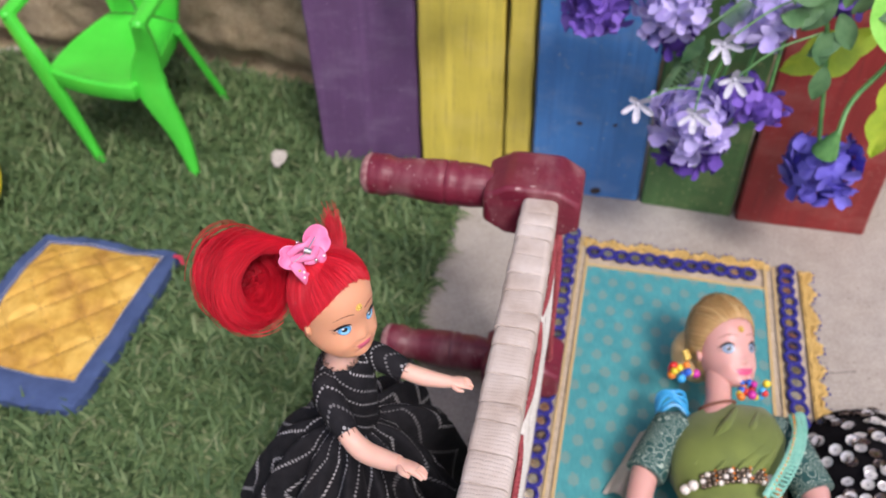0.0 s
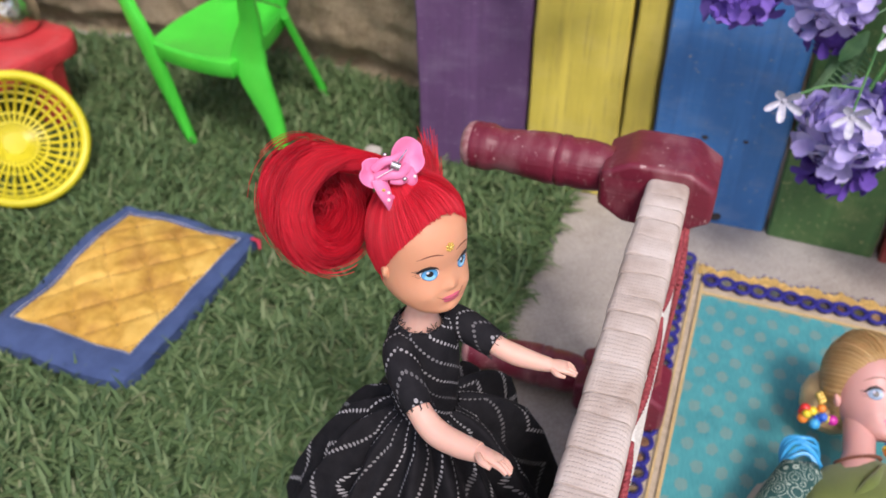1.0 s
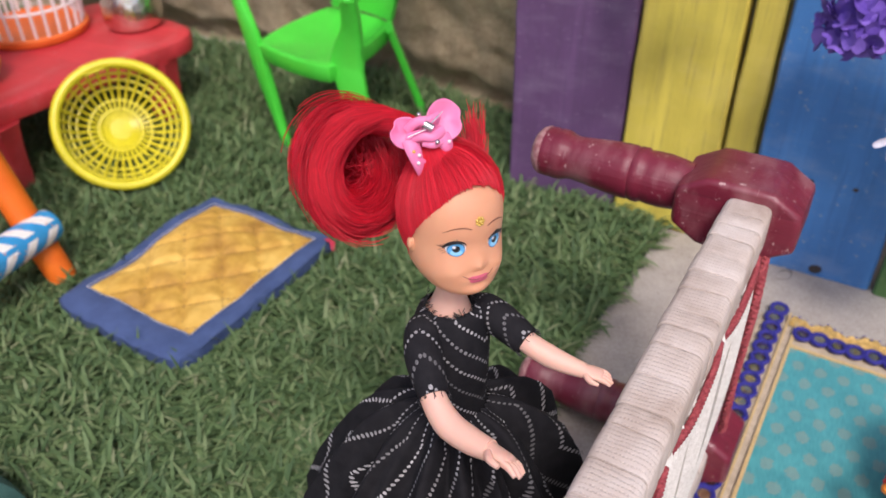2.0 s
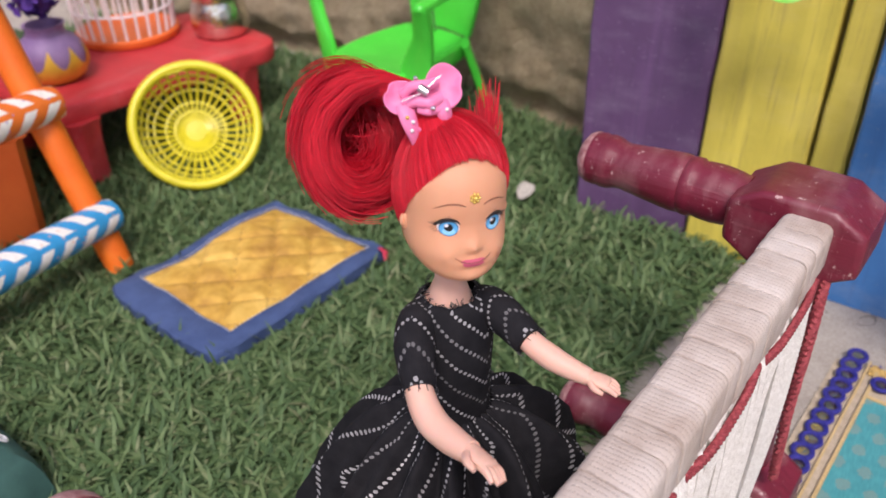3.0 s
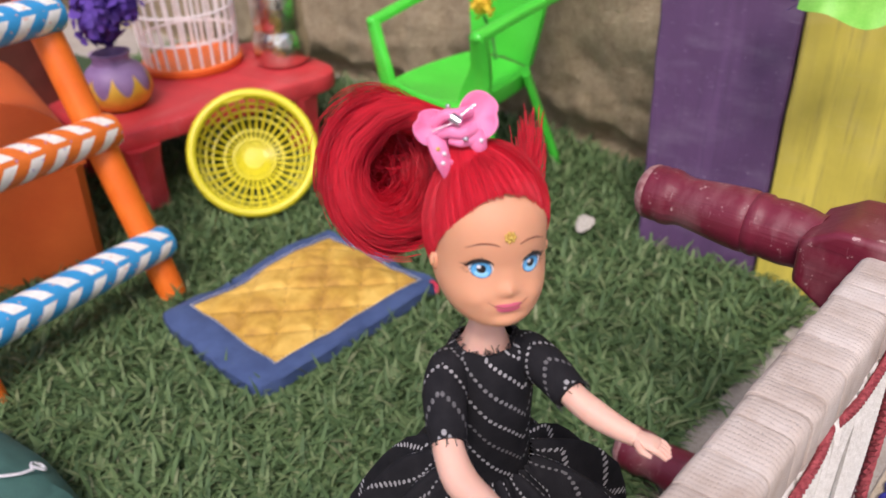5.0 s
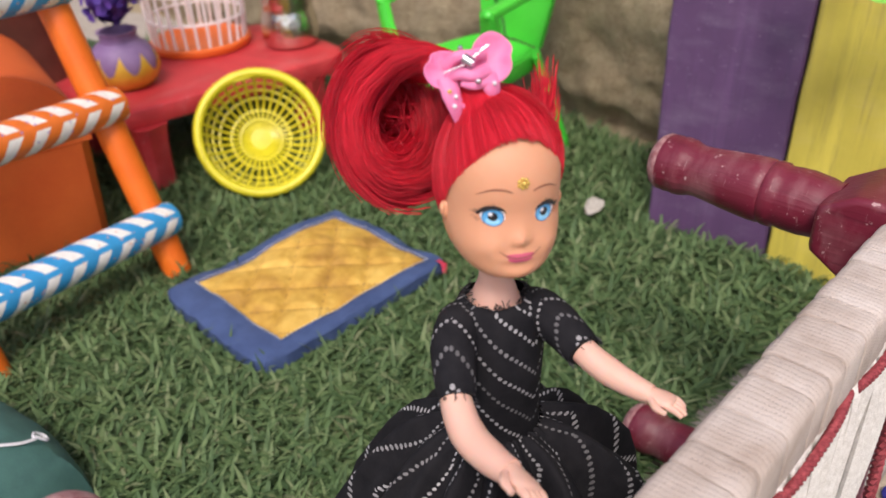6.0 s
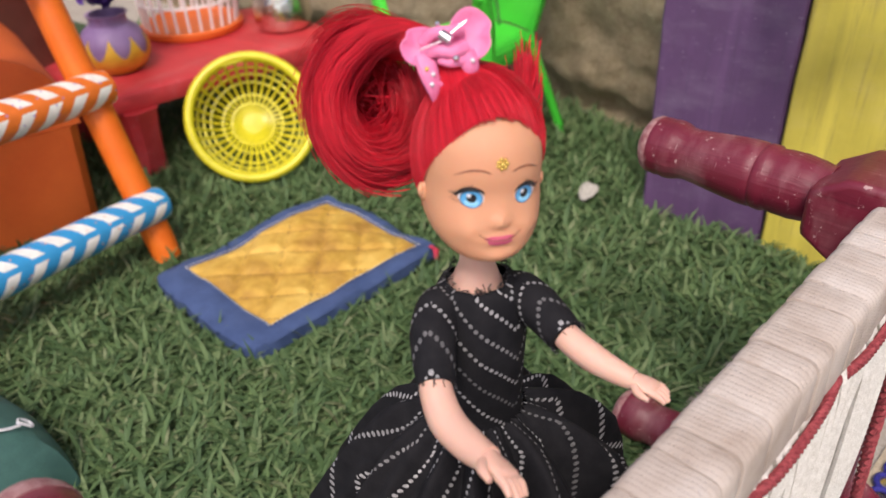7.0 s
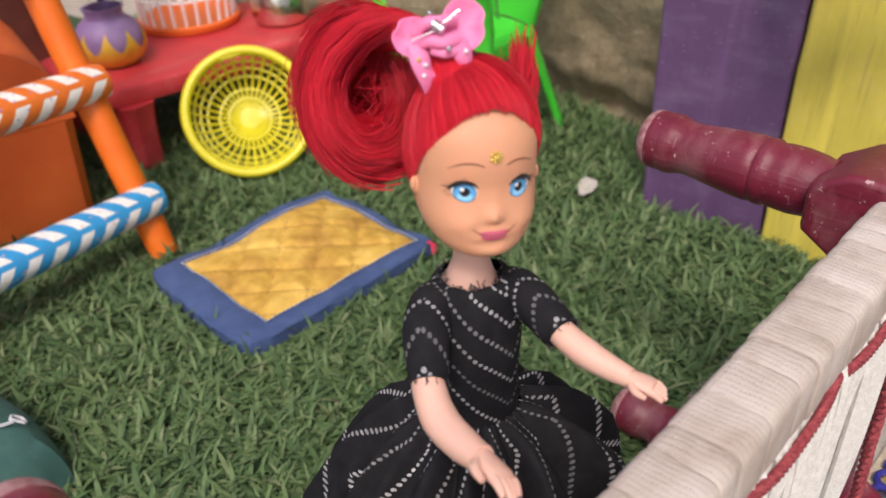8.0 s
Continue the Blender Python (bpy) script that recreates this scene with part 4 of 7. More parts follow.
# ---- orange box, with a rounded lid, behind the ladder ----
def orange_box():
    box = thing("lidded_box", (-0.38, -0.20, 0.0), "dull orange box with a rounded lid standing behind the ladder", "box")
    m = Matrix.Rotation(radians(70), 4, "Z") @ Matrix.Scale(1.12, 4)
    body = Shape()
    body.rings([[(x * k, y * k, z) for x, y in ((0.036, -0.046), (0.040, -0.042), (0.040, 0.046), (0.036, 0.050), (-0.036, 0.050), (-0.040, 0.046), (-0.040, -0.042), (-0.036, -0.046))] for z, k in ((0.004, 0.96), (0.008, 0.985), (0.058, 1.04), (0.060, 1.05))])
    body.warp(lambda p: m @ p)
    part("body", body, M_TERRACOTTA, box)
    lid = Shape()
    rings = []
    for i in range(15):
        a = math.pi * i / 14
        rings.append([(0.043 * math.cos(a), y, 0.0605 + 0.040 * math.sin(a) ** 0.9) for y in (-0.048, -0.046, 0.052, 0.054)])
    s = Shape().rings(rings, close=False)
    for y in (-0.048, 0.054):
        base = len(s.v)
        s.v += [(0.043 * math.cos(math.pi * i / 14), y, 0.0605 + 0.040 * math.sin(math.pi * i / 14) ** 0.9) for i in range(15)]
        s.f.append(tuple(range(base, base + 15)))
        s.m.append(0)
        s.uv.append(tuple((0, 0) for _ in range(15)))
    s.warp(lambda p: m @ p)
    part("lid", s, M_TERRACOTTA, box)


orange_box()
M_ROCK = plain("pale_rock", (0.18, 0.15, 0.12), (0.55, 0.52, 0.47), 45, 0.9, 0.002, 400)
M_CLAY = plain("red_clay", (0.16, 0.055, 0.035), (0.24, 0.09, 0.06), 60, 0.8, 0.0006)
rock = Shape().ball((0, 0, 0.05), (0.06, 0.07, 0.075), 0, 26, 18)
rock.warp(lambda p: Vector((p.x * (1 + 0.25 * noise.noise(p * 18)), p.y * (1 + 0.25 * noise.noise(p * 18 + Vector((5, 0, 0)))), max(-0.002, p.z * (1 + 0.15 * noise.noise(p * 22))))))
ro = part("rock", rock, M_ROCK)
ro.location = (-0.55, -0.20, 0.0)
tagged(ro, "pale rough rock standing behind the box", "rock")
cp = part("clay_pot", Shape().lathe([(0.0, 0.0), (0.030, 0.0), (0.034, 0.004), (0.042, 0.06), (0.046, 0.11), (0.050, 0.115), (0.050, 0.135), (0.046, 0.138), (0.043, 0.135), (0.040, 0.10), (0.0, 0.09)], n=36), M_CLAY)
cp.location = (-0.475, -0.125, 0.0)
tagged(cp, "dark red clay flowerpot", "pot")

# ---- dark green cushion at the turf's near side ----
M_TEAL = plain("dark_green_cloth", (0.040, 0.115, 0.100), (0.062, 0.165, 0.142), 120, 0.8, 0.0004, 3000)
cush = thing("green_cushion", (-0.195, -0.335, 0.0), "dark green cloth cushion with a white stitched mark", "cushion")
body = Shape()
rings = []
for i in range(13):
    t = i / 12
    z = 0.004 + 0.038 * math.sin(t * math.pi / 2) ** 1.0
    k = math.cos(t * math.pi / 2) ** 0.55 if t < 1 else 0.02
    ring = []
    for j in range(40):
        a = 2 * math.pi * j / 40
        sq = 1 / max(abs(math.cos(a)), abs(math.sin(a))) ** 0.55
        w = 1 + 0.04 * noise.noise((math.cos(a) * 3, math.sin(a) * 3, t))
        ring.append((0.048 * k * sq * w * math.cos(a), 0.042 * k * sq * w * math.sin(a), z + 0.002 * noise.noise((a * 2, t * 4, 0.7))))
    rings.append(ring)
part("pad", body.rings(rings), M_TEAL, cush)
mark = Shape()


def pad_z(x, y):
    """Height of the pad's surface over a place."""
    a = math.atan2(y, x)
    reach = math.hypot(0.048 * math.cos(a), 0.042 * math.sin(a)) / max(abs(math.cos(a)), abs(math.sin(a))) ** 0.55
    k = min(1.0, math.hypot(x, y) / reach) ** (1 / 0.55)
    return 0.004 + 0.038 * math.sqrt(max(0.0, 1 - k * k))


for pth in ([(0.022, 0.012), (0.0260, 0.0180), (0.0285, 0.0235), (0.0290, 0.0283)], [(0.0278, 0.0282), (0.0295, 0.0315), (0.0262, 0.0324), (0.0252, 0.0300), (0.0278, 0.0282)]):
    mark.tube([(p.x, p.y, pad_z(p.x, p.y) + 0.0016) for p in curve_points([(x, y, 0) for x, y in pth], 5)], 0.0006, n=5)
part("stitched_mark", mark, M_WHITE_THREAD, cush, "white stitched squiggle")

# ---- a dry petal on the turf ----
M_PETAL = plain("dry_petal", (0.36, 0.33, 0.28), (0.48, 0.45, 0.40), 500, 0.8)
dp = petal(Shape(), (0, 0, 0), (0.1, 1, 0.25), (0, -0.3, 1), 0.012, 0.011, 0.22)
pt = part("fallen_petal", dp, M_PETAL)
pt.location = (-0.0945, -0.0165, 0.0095)
pt.modifiers.new("thick", "SOLIDIFY").thickness = 0.0004
tagged(pt, "pale dry fan-shaped petal lying on the turf", "petal")


# ---- dolls: each one plain mesh ----
def dress_mat(name, wide, tall, axis, folds, slope, gap, step, radius, down=False):
    """Black cotton with rows of small white dots in chevrons. wide, tall: the cloth's size in centimetres; axis: where a chevron turns; gap, step: between rows, between dots."""
    n = Nodes(name)
    uv = n.add("SeparateXYZ", Vector=n.coord("UV"))
    u, v = uv.outputs[0], uv.outputs[1]
    if down:
        u, v, wide, tall = v, u, tall, wide
    arm = n.math("MULTIPLY", n.math("ABSOLUTE", n.math("SUBTRACT", n.math("FRACT", n.math("ADD", n.math("MULTIPLY", u, folds), axis)), 0.5)), wide / folds)
    fall = n.math("MULTIPLY", v, tall)
    size = math.sqrt(1 + slope * slope)
    across = n.math("DIVIDE", n.math("ADD", fall, n.math("MULTIPLY", arm, slope)), size)
    along = n.math("DIVIDE", n.math("SUBTRACT", arm, n.math("MULTIPLY", fall, slope)), size)
    row = n.math("DIVIDE", across, gap)
    d1 = n.math("MULTIPLY", n.math("SUBTRACT", n.math("FRACT", row), 0.5), gap)
    d2 = n.math("MULTIPLY", n.math("SUBTRACT", n.math("FRACT", n.math("DIVIDE", along, step)), 0.5), step)
    r = n.math("SQRT", n.math("ADD", n.math("MULTIPLY", d1, d1), n.math("MULTIPLY", d2, d2)))
    dot = n.math("LESS_THAN", n.math("ADD", r, n.math("MULTIPLY", n.math("SUBTRACT", n.noise(12, 3), 0.5), radius * 0.9)), radius)
    line = n.add("TexWhiteNoise", Vector=n.add("CombineXYZ", X=n.math("FLOOR", row)).outputs[0]).outputs["Value"]
    fade = n.math("MULTIPLY", n.math("MULTIPLY_ADD", line, 0.65, 0.22), n.math("MULTIPLY_ADD", n.noise(3.0, 3), 0.9, 0.5))
    base = n.ramp(n.noise(2.5, 4), [(0.3, (0.007, 0.007, 0.009)), (0.7, (0.015, 0.0145, 0.017))])
    white = n.ramp(n.noise(18, 2), [(0.3, (0.42, 0.41, 0.42)), (0.7, (0.72, 0.71, 0.72))])
    col = n.mix(n.math("MINIMUM", n.math("MULTIPLY", dot, fade), 1.0), base, white)
    return n.finish(col, 0.8, n.noise(32, 2), 0.0003, 0.6, Specular_IOR_Level=0.2)


def hair_mat(name, dark, mid, light):
    n = Nodes(name)
    island = n.add("NewGeometry").outputs["Random Per Island"]
    col = n.ramp(island, [(0.0, dark), (0.5, mid), (1.0, light)])
    return n.finish(col, 0.33, n.noise(2200, 2), 0.0003, Specular_IOR_Level=0.42, Anisotropic=0.5, Subsurface_Weight=0.12, Subsurface_Radius=(0.002, 0.0005, 0.0005))


M_HAIR_RED = hair_mat("red_nylon_hair", (0.50, 0.005, 0.018), (0.64, 0.009, 0.028), (0.78, 0.022, 0.046))
M_HAIR_BLOND = hair_mat("blond_nylon_hair", (0.42, 0.26, 0.10), (0.55, 0.36, 0.15), (0.68, 0.48, 0.24))
M_DRESS_TOP = dress_mat("black_dotted_bodice", 6.0, 3.44, 0.40, 1.0, 1.0, 0.47, 0.14, 0.043)
M_DRESS_SKIRT = dress_mat("black_dotted_skirt", 17.0, 12.5, 0.3, 3.0, 0.32, 0.60, 0.15, 0.044, True)
M_DRESS_SLEEVE = dress_mat("black_dotted_sleeve", 2.7, 2.1, 0.2, 1.0, 0.7, 0.44, 0.135, 0.042)
M_SKIN_ARM = vinyl_skin("rosy_vinyl", (0.76, 0.46, 0.36))
M_EYE_WHITE = plain("eye_white", (0.80, 0.80, 0.82), (0.85, 0.85, 0.87), 900, 0.3, 0.00001)
M_IRIS = plain("blue_iris", (0.06, 0.30, 0.60), (0.13, 0.46, 0.80), 1200, 0.3, 0.00001)
M_IRIS_RIM = plain("dark_blue_rim", (0.02, 0.07, 0.17), (0.03, 0.10, 0.22), 1200, 0.3, 0.00001)
M_IRIS_LIGHT = plain("pale_blue_paint", (0.22, 0.55, 0.82), (0.30, 0.64, 0.90), 1200, 0.3, 0.00001)
M_PUPIL = plain("black_paint", (0.006, 0.006, 0.008), (0.012, 0.012, 0.014), 900, 0.3, 0.00001)
M_LIPS = plain("rose_paint", (0.52, 0.08, 0.15), (0.60, 0.12, 0.20), 900, 0.4, 0.00001)
M_LIPS_PINK = plain("pink_paint", (0.62, 0.07, 0.19), (0.70, 0.10, 0.24), 900, 0.35, 0.00001)
M_BROW = plain("brown_paint", (0.18, 0.06, 0.035), (0.24, 0.09, 0.05), 900, 0.5, 0.00001)
M_GOLD = plain("gold_metal", (0.80, 0.52, 0.08), (0.92, 0.68, 0.20), 900, 0.25, 0.0001, Metallic=0.5)

# the standing doll's own frame, in centimetres: x the way it faces, y its left, z up
DOLL = Matrix.Translation((0.008, -0.277, 0.0)) @ Matrix.Rotation(radians(-41), 4, "Z") @ Matrix.Scale(0.01, 4)
# head sections from chin to crown, as height, half width, centre and half depth; the eyes lie at height 0
CHILD_ROWS = [(-1.33, 0.02, 0.38, 0.02), (-1.30, 0.33, 0.40, 0.36), (-1.20, 0.56, 0.36, 0.58), (-1.00, 0.78, 0.23, 0.79), (-0.72, 0.935, 0.08, 0.94), (-0.40, 0.995, -0.02, 1.01), (0.0, 1.00, -0.08, 1.04),
              (0.45, 1.01, -0.12, 1.12), (0.85, 0.98, -0.16, 1.09), (1.20, 0.85, -0.20, 0.93), (1.50, 0.62, -0.25, 0.68), (1.70, 0.35, -0.28, 0.38), (1.80, 0.02, -0.30, 0.02)]
ADULT_ROWS = [(-1.27, 0.02, 0.62, 0.02), (-1.245, 0.22, 0.60, 0.24), (-1.16, 0.40, 0.50, 0.44), (-0.98, 0.62, 0.32, 0.66), (-0.72, 0.78, 0.12, 0.86), (-0.36, 0.90, 0.0, 0.98), (0.0, 0.95, -0.06, 1.04),
              (0.45, 0.97, -0.12, 1.12), (0.85, 0.93, -0.16, 1.08), (1.15, 0.80, -0.20, 0.92), (1.40, 0.58, -0.25, 0.67), (1.56, 0.33, -0.28, 0.38), (1.64, 0.02, -0.30, 0.02)]


def face_relief(y, z):
    """How far nose, lips, cheeks and chin stand out, and the eyes lie back."""
    def hump(amp, cy, cz, sy, sz):
        return amp * math.exp(-((y - cy) / sy) ** 2 - ((z - cz) / sz) ** 2)
    r = hump(0.125, 0, -0.42, 0.13, 0.12) + hump(0.03, 0, -0.24, 0.12, 0.18) + hump(0.04, 0, -0.76, 0.28, 0.11) - hump(0.015, 0, -0.60, 0.16, 0.05) - hump(0.035, 0, -0.93, 0.24, 0.07) + hump(0.045, 0, -1.12, 0.24, 0.12)
    for sg in (-1, 1):
        r += hump(0.085, sg * 0.54, -0.58, 0.25, 0.22) - hump(0.025, sg * 0.44, 0.0, 0.22, 0.17) - hump(0.03, sg * 0.36, -0.66, 0.06, 0.08) + hump(0.025, sg * 0.09, -0.45, 0.06, 0.06)
    return r


class HeadForm:
    """A doll's head in units of its half width, from sections of height, half width, centre and half depth; the eyes lie at height 0."""

    def __init__(self, rows):
        cols = [curve_points([(r[0], r[k], 0) for r in rows], 5) for k in (1, 2, 3)]
        self.z = [p.x for p in cols[0]]
        self.cols = [[p.y for p in c] for c in cols]

    def section(self, z):
        return [float(np.interp(z, self.z, c)) for c in self.cols]

    def on_face(self, y, z, lift=0.0):
        """A point of the face's front, from its place across and its height."""
        w, c, h = self.section(z)
        q = min(0.985, abs(y) / max(w, 1e-3))
        return Vector((c + (h + lift) * (1 - q ** 2.15) ** (1 / 2.15) + face_relief(y, z), y * (1 + lift * q), z))

    def on_head(self, az, z, lift=0.0):
        """A point of the head, from its azimuth and height."""
        w, c, h = self.section(z)
        ca, sa = math.cos(radians(az)), math.sin(radians(az))
        x, y = math.copysign(abs(ca) ** (2 / 2.15), ca), math.copysign(abs(sa) ** (2 / 2.15), sa)
        y *= w + lift
        return Vector((c + (h + lift) * x + (face_relief(y, z) * min(1, ca * 3) if ca > 0 else 0), y, z))


def vinyl_head(s, m, slots, form, knot, line, eye=1.0, mouth=1.0, brow_z=0.0, locks=230):
    """A doll's head with painted features, and hair combed from its hairline to one knot."""
    on_face, on_head = form.on_face, form.on_head
    size = (m.to_3x3() @ Vector((0, 0, 1))).length
    skin, hair, white, iris, pupil, lips, brow, gold, rim, fleck = slots
    s.rings([[m @ on_head(5 * j, z) for j in range(72)] for z in form.z], skin)

    def paint(cy, cz, ry, rz, slot, lift, shape=lambda a: (1.0, 1.0), n=26):
        rows = []
        for rr in (1.0, 0.985, 0.75, 0.45, 0.03):
            ring = []
            for j in range(n):
                a = 2 * math.pi * j / n
                ky, kz = shape(a)
                ring.append(m @ on_face(cy + ry * rr * ky * math.cos(a), cz + rz * rr * kz * math.sin(a), lift if rr < 0.99 else -0.002))
            rows.append(ring)
        s.rings(rows, slot, caps=(False, True))

    def stroke(points, radii, slot, lift=0.004):
        line = curve_points([(y, z, 0) for y, z in points], 5)
        k = len(line) - 1
        rad = [size * float(np.interp(i / k, np.linspace(0, 1, len(radii)), radii)) for i in range(k + 1)]
        s.tube([m @ on_face(p.x, p.y, lift) for p in line], rad, slot, 6)
    for sg in (-1, 1):
        cy, e = sg * 0.44, eye
        paint(cy + sg * 0.010 * e, -0.005, 0.192 * e, 0.168 * e * e, white, 0.004, lambda a: (1.0, 1.0 if math.sin(a) > 0 else 0.92))
        paint(cy - 0.005, -0.012 * e, 0.172 * e, 0.166 * e * e, rim, 0.006)
        paint(cy - 0.005, -0.018 * e, 0.157 * e, 0.150 * e * e, iris, 0.008)
        paint(cy - 0.005, -0.080 * e, 0.112 * e, 0.062 * e, fleck, 0.010)
        paint(cy - 0.005, 0.0, 0.075 * e, 0.080 * e, pupil, 0.012)
        paint(cy - 0.045 * e, 0.045 * e, 0.034 * e, 0.036 * e, white, 0.015)
        stroke([(cy - sg * 0.19 * e, 0.07 * e), (cy - sg * 0.12 * e, 0.145 * e), (cy + sg * 0.01 * e, 0.180 * e), (cy + sg * 0.14 * e, 0.140 * e), (cy + sg * 0.24 * e, 0.035 * e)], [0.006, 0.024, 0.042, 0.044, 0.018], pupil)
        stroke([(cy + sg * 0.21 * e, 0.02), (cy + sg * 0.15 * e, -0.11 * e), (cy, -0.165 * e), (cy - sg * 0.14 * e, -0.125 * e)], [0.007, 0.006, 0.004, 0.002], brow)
        for q in range(7):
            a0 = (cy + sg * (0.00 + 0.040 * q) * e, (0.190 - 0.022 * q) * e)
            stroke([a0, (a0[0] + sg * (0.020 + 0.012 * q) * e, a0[1] + (0.075 - 0.009 * q) * e)], [0.011, 0.003], pupil)
        for q in range(3):
            a0 = (cy + sg * (0.20 + 0.03 * q) * e, (-0.07 + 0.035 * q) * e)
            stroke([a0, (a0[0] + sg * 0.06 * e, a0[1] - 0.035 * e)], [0.006, 0.002], pupil)
        stroke([(sg * 0.18, 0.465 + brow_z), (sg * 0.32, 0.515 + brow_z), (sg * 0.50, 0.505 + brow_z), (sg * 0.70, 0.405 + brow_z)], [0.011, 0.016, 0.015, 0.004], brow)
    k = mouth
    paint(0, -0.728, 0.255 * k, 0.050 * k, lips, 0.006, lambda a: (1.0, (0.8 + 0.6 * abs(math.cos(a)) if math.sin(a) > 0 else 0.6)))
    paint(0, -0.780 - 0.02 * (k - 1), 0.215 * k, 0.075 * k, lips, 0.012)
    stroke([(-0.36, -0.625), (-0.23, -0.708), (-0.09, -0.752), (0, -0.745), (0.09, -0.752), (0.23, -0.708), (0.36, -0.625)], [0.004, 0.009, 0.009, 0.008, 0.009, 0.009, 0.004], brow, 0.016)
    # a gilt flower on the brow
    s.ball(m @ on_face(0, 0.62, 0.03), 0.050 * size, gold, 10, 6)
    for q in range(7):
        a = 2 * math.pi * q / 7
        s.ball(m @ on_face(0.080 * math.cos(a), 0.62 + 0.080 * math.sin(a), 0.02), 0.034 * size, gold, 8, 5)
    for sg in (-1, 1):
        turn = m.to_3x3().normalized()
        s.ball(m @ Vector((-0.02, sg * 1.0, -0.16)), (0.13 * size, 0.085 * size, 0.20 * size), skin, 12, 9, turn)
        s.ball(m @ Vector((0.03, sg * 1.06, -0.13)), (0.075 * size, 0.06 * size, 0.13 * size), skin, 9, 7, turn)
    # hair
    knot, mid, radii = Vector(knot), Vector((-0.14, 0, 0.35)), Vector((1.15, 1.04, 1.48))

    def hairline(az):
        return float(np.interp(abs(az), (0, 18, 35, 50, 65, 78, 88, 98, 112, 180), line))

    def lock(az, drop, lift, steps=12):
        """A lock from its root on the hairline, over the scalp, up to the knot."""
        root = on_head(az, hairline(az) - drop, 0.0)
        end = knot + Vector((math.cos(radians(az)), math.sin(radians(az)), 0.25 * math.cos(radians(az)))) * 0.34
        out = []
        for i in range(steps + 1):
            t = i / steps
            p = root.lerp(end, t)
            e = p - mid
            e = Vector((e.x / radii.x, e.y / radii.y, e.z / radii.z))
            want = (1.015 if i == 0 else 1.02 + 0.05 * min(1, t * 3)) + lift * min(1, 0.25 + 3 * t)
            if e.length < want and t < 0.97:
                p = mid + Vector((e.x * radii.x, e.y * radii.y, e.z * radii.z)) * (want / e.length)
            out.append(m @ p)
        return out
    columns = [lock(3 * j - 180, 0.0, 0.0) for j in range(120)]
    s.rings([[c[i] for c in columns] for i in range(13)], hair, caps=(False, True))
    rnd = random.Random(5)
    for k in range(locks):
        az = -180 + 360 * (k + rnd.uniform(-0.25, 0.25)) / locks
        r = size * rnd.uniform(0.017, 0.027)
        s.tube(lock(az, rnd.uniform(0.0, 0.055) if k % 2 else rnd.uniform(-0.02, 0.02), rnd.uniform(0.0, 0.014)), [r * 0.55] + [r] * 9 + [r * 0.8] * 3, hair, 5)
    for k in range(260):
        s.tube(lock(rnd.uniform(-180, 180), rnd.uniform(-0.1, 0.03), rnd.uniform(0.022, 0.042), 9), 0.007 * size, hair, 3, caps=(False, False))


def lerp_list(values, n):
    return [float(v) for v in np.interp(np.linspace(0, 1, n), np.linspace(0, 1, len(values)), values)]


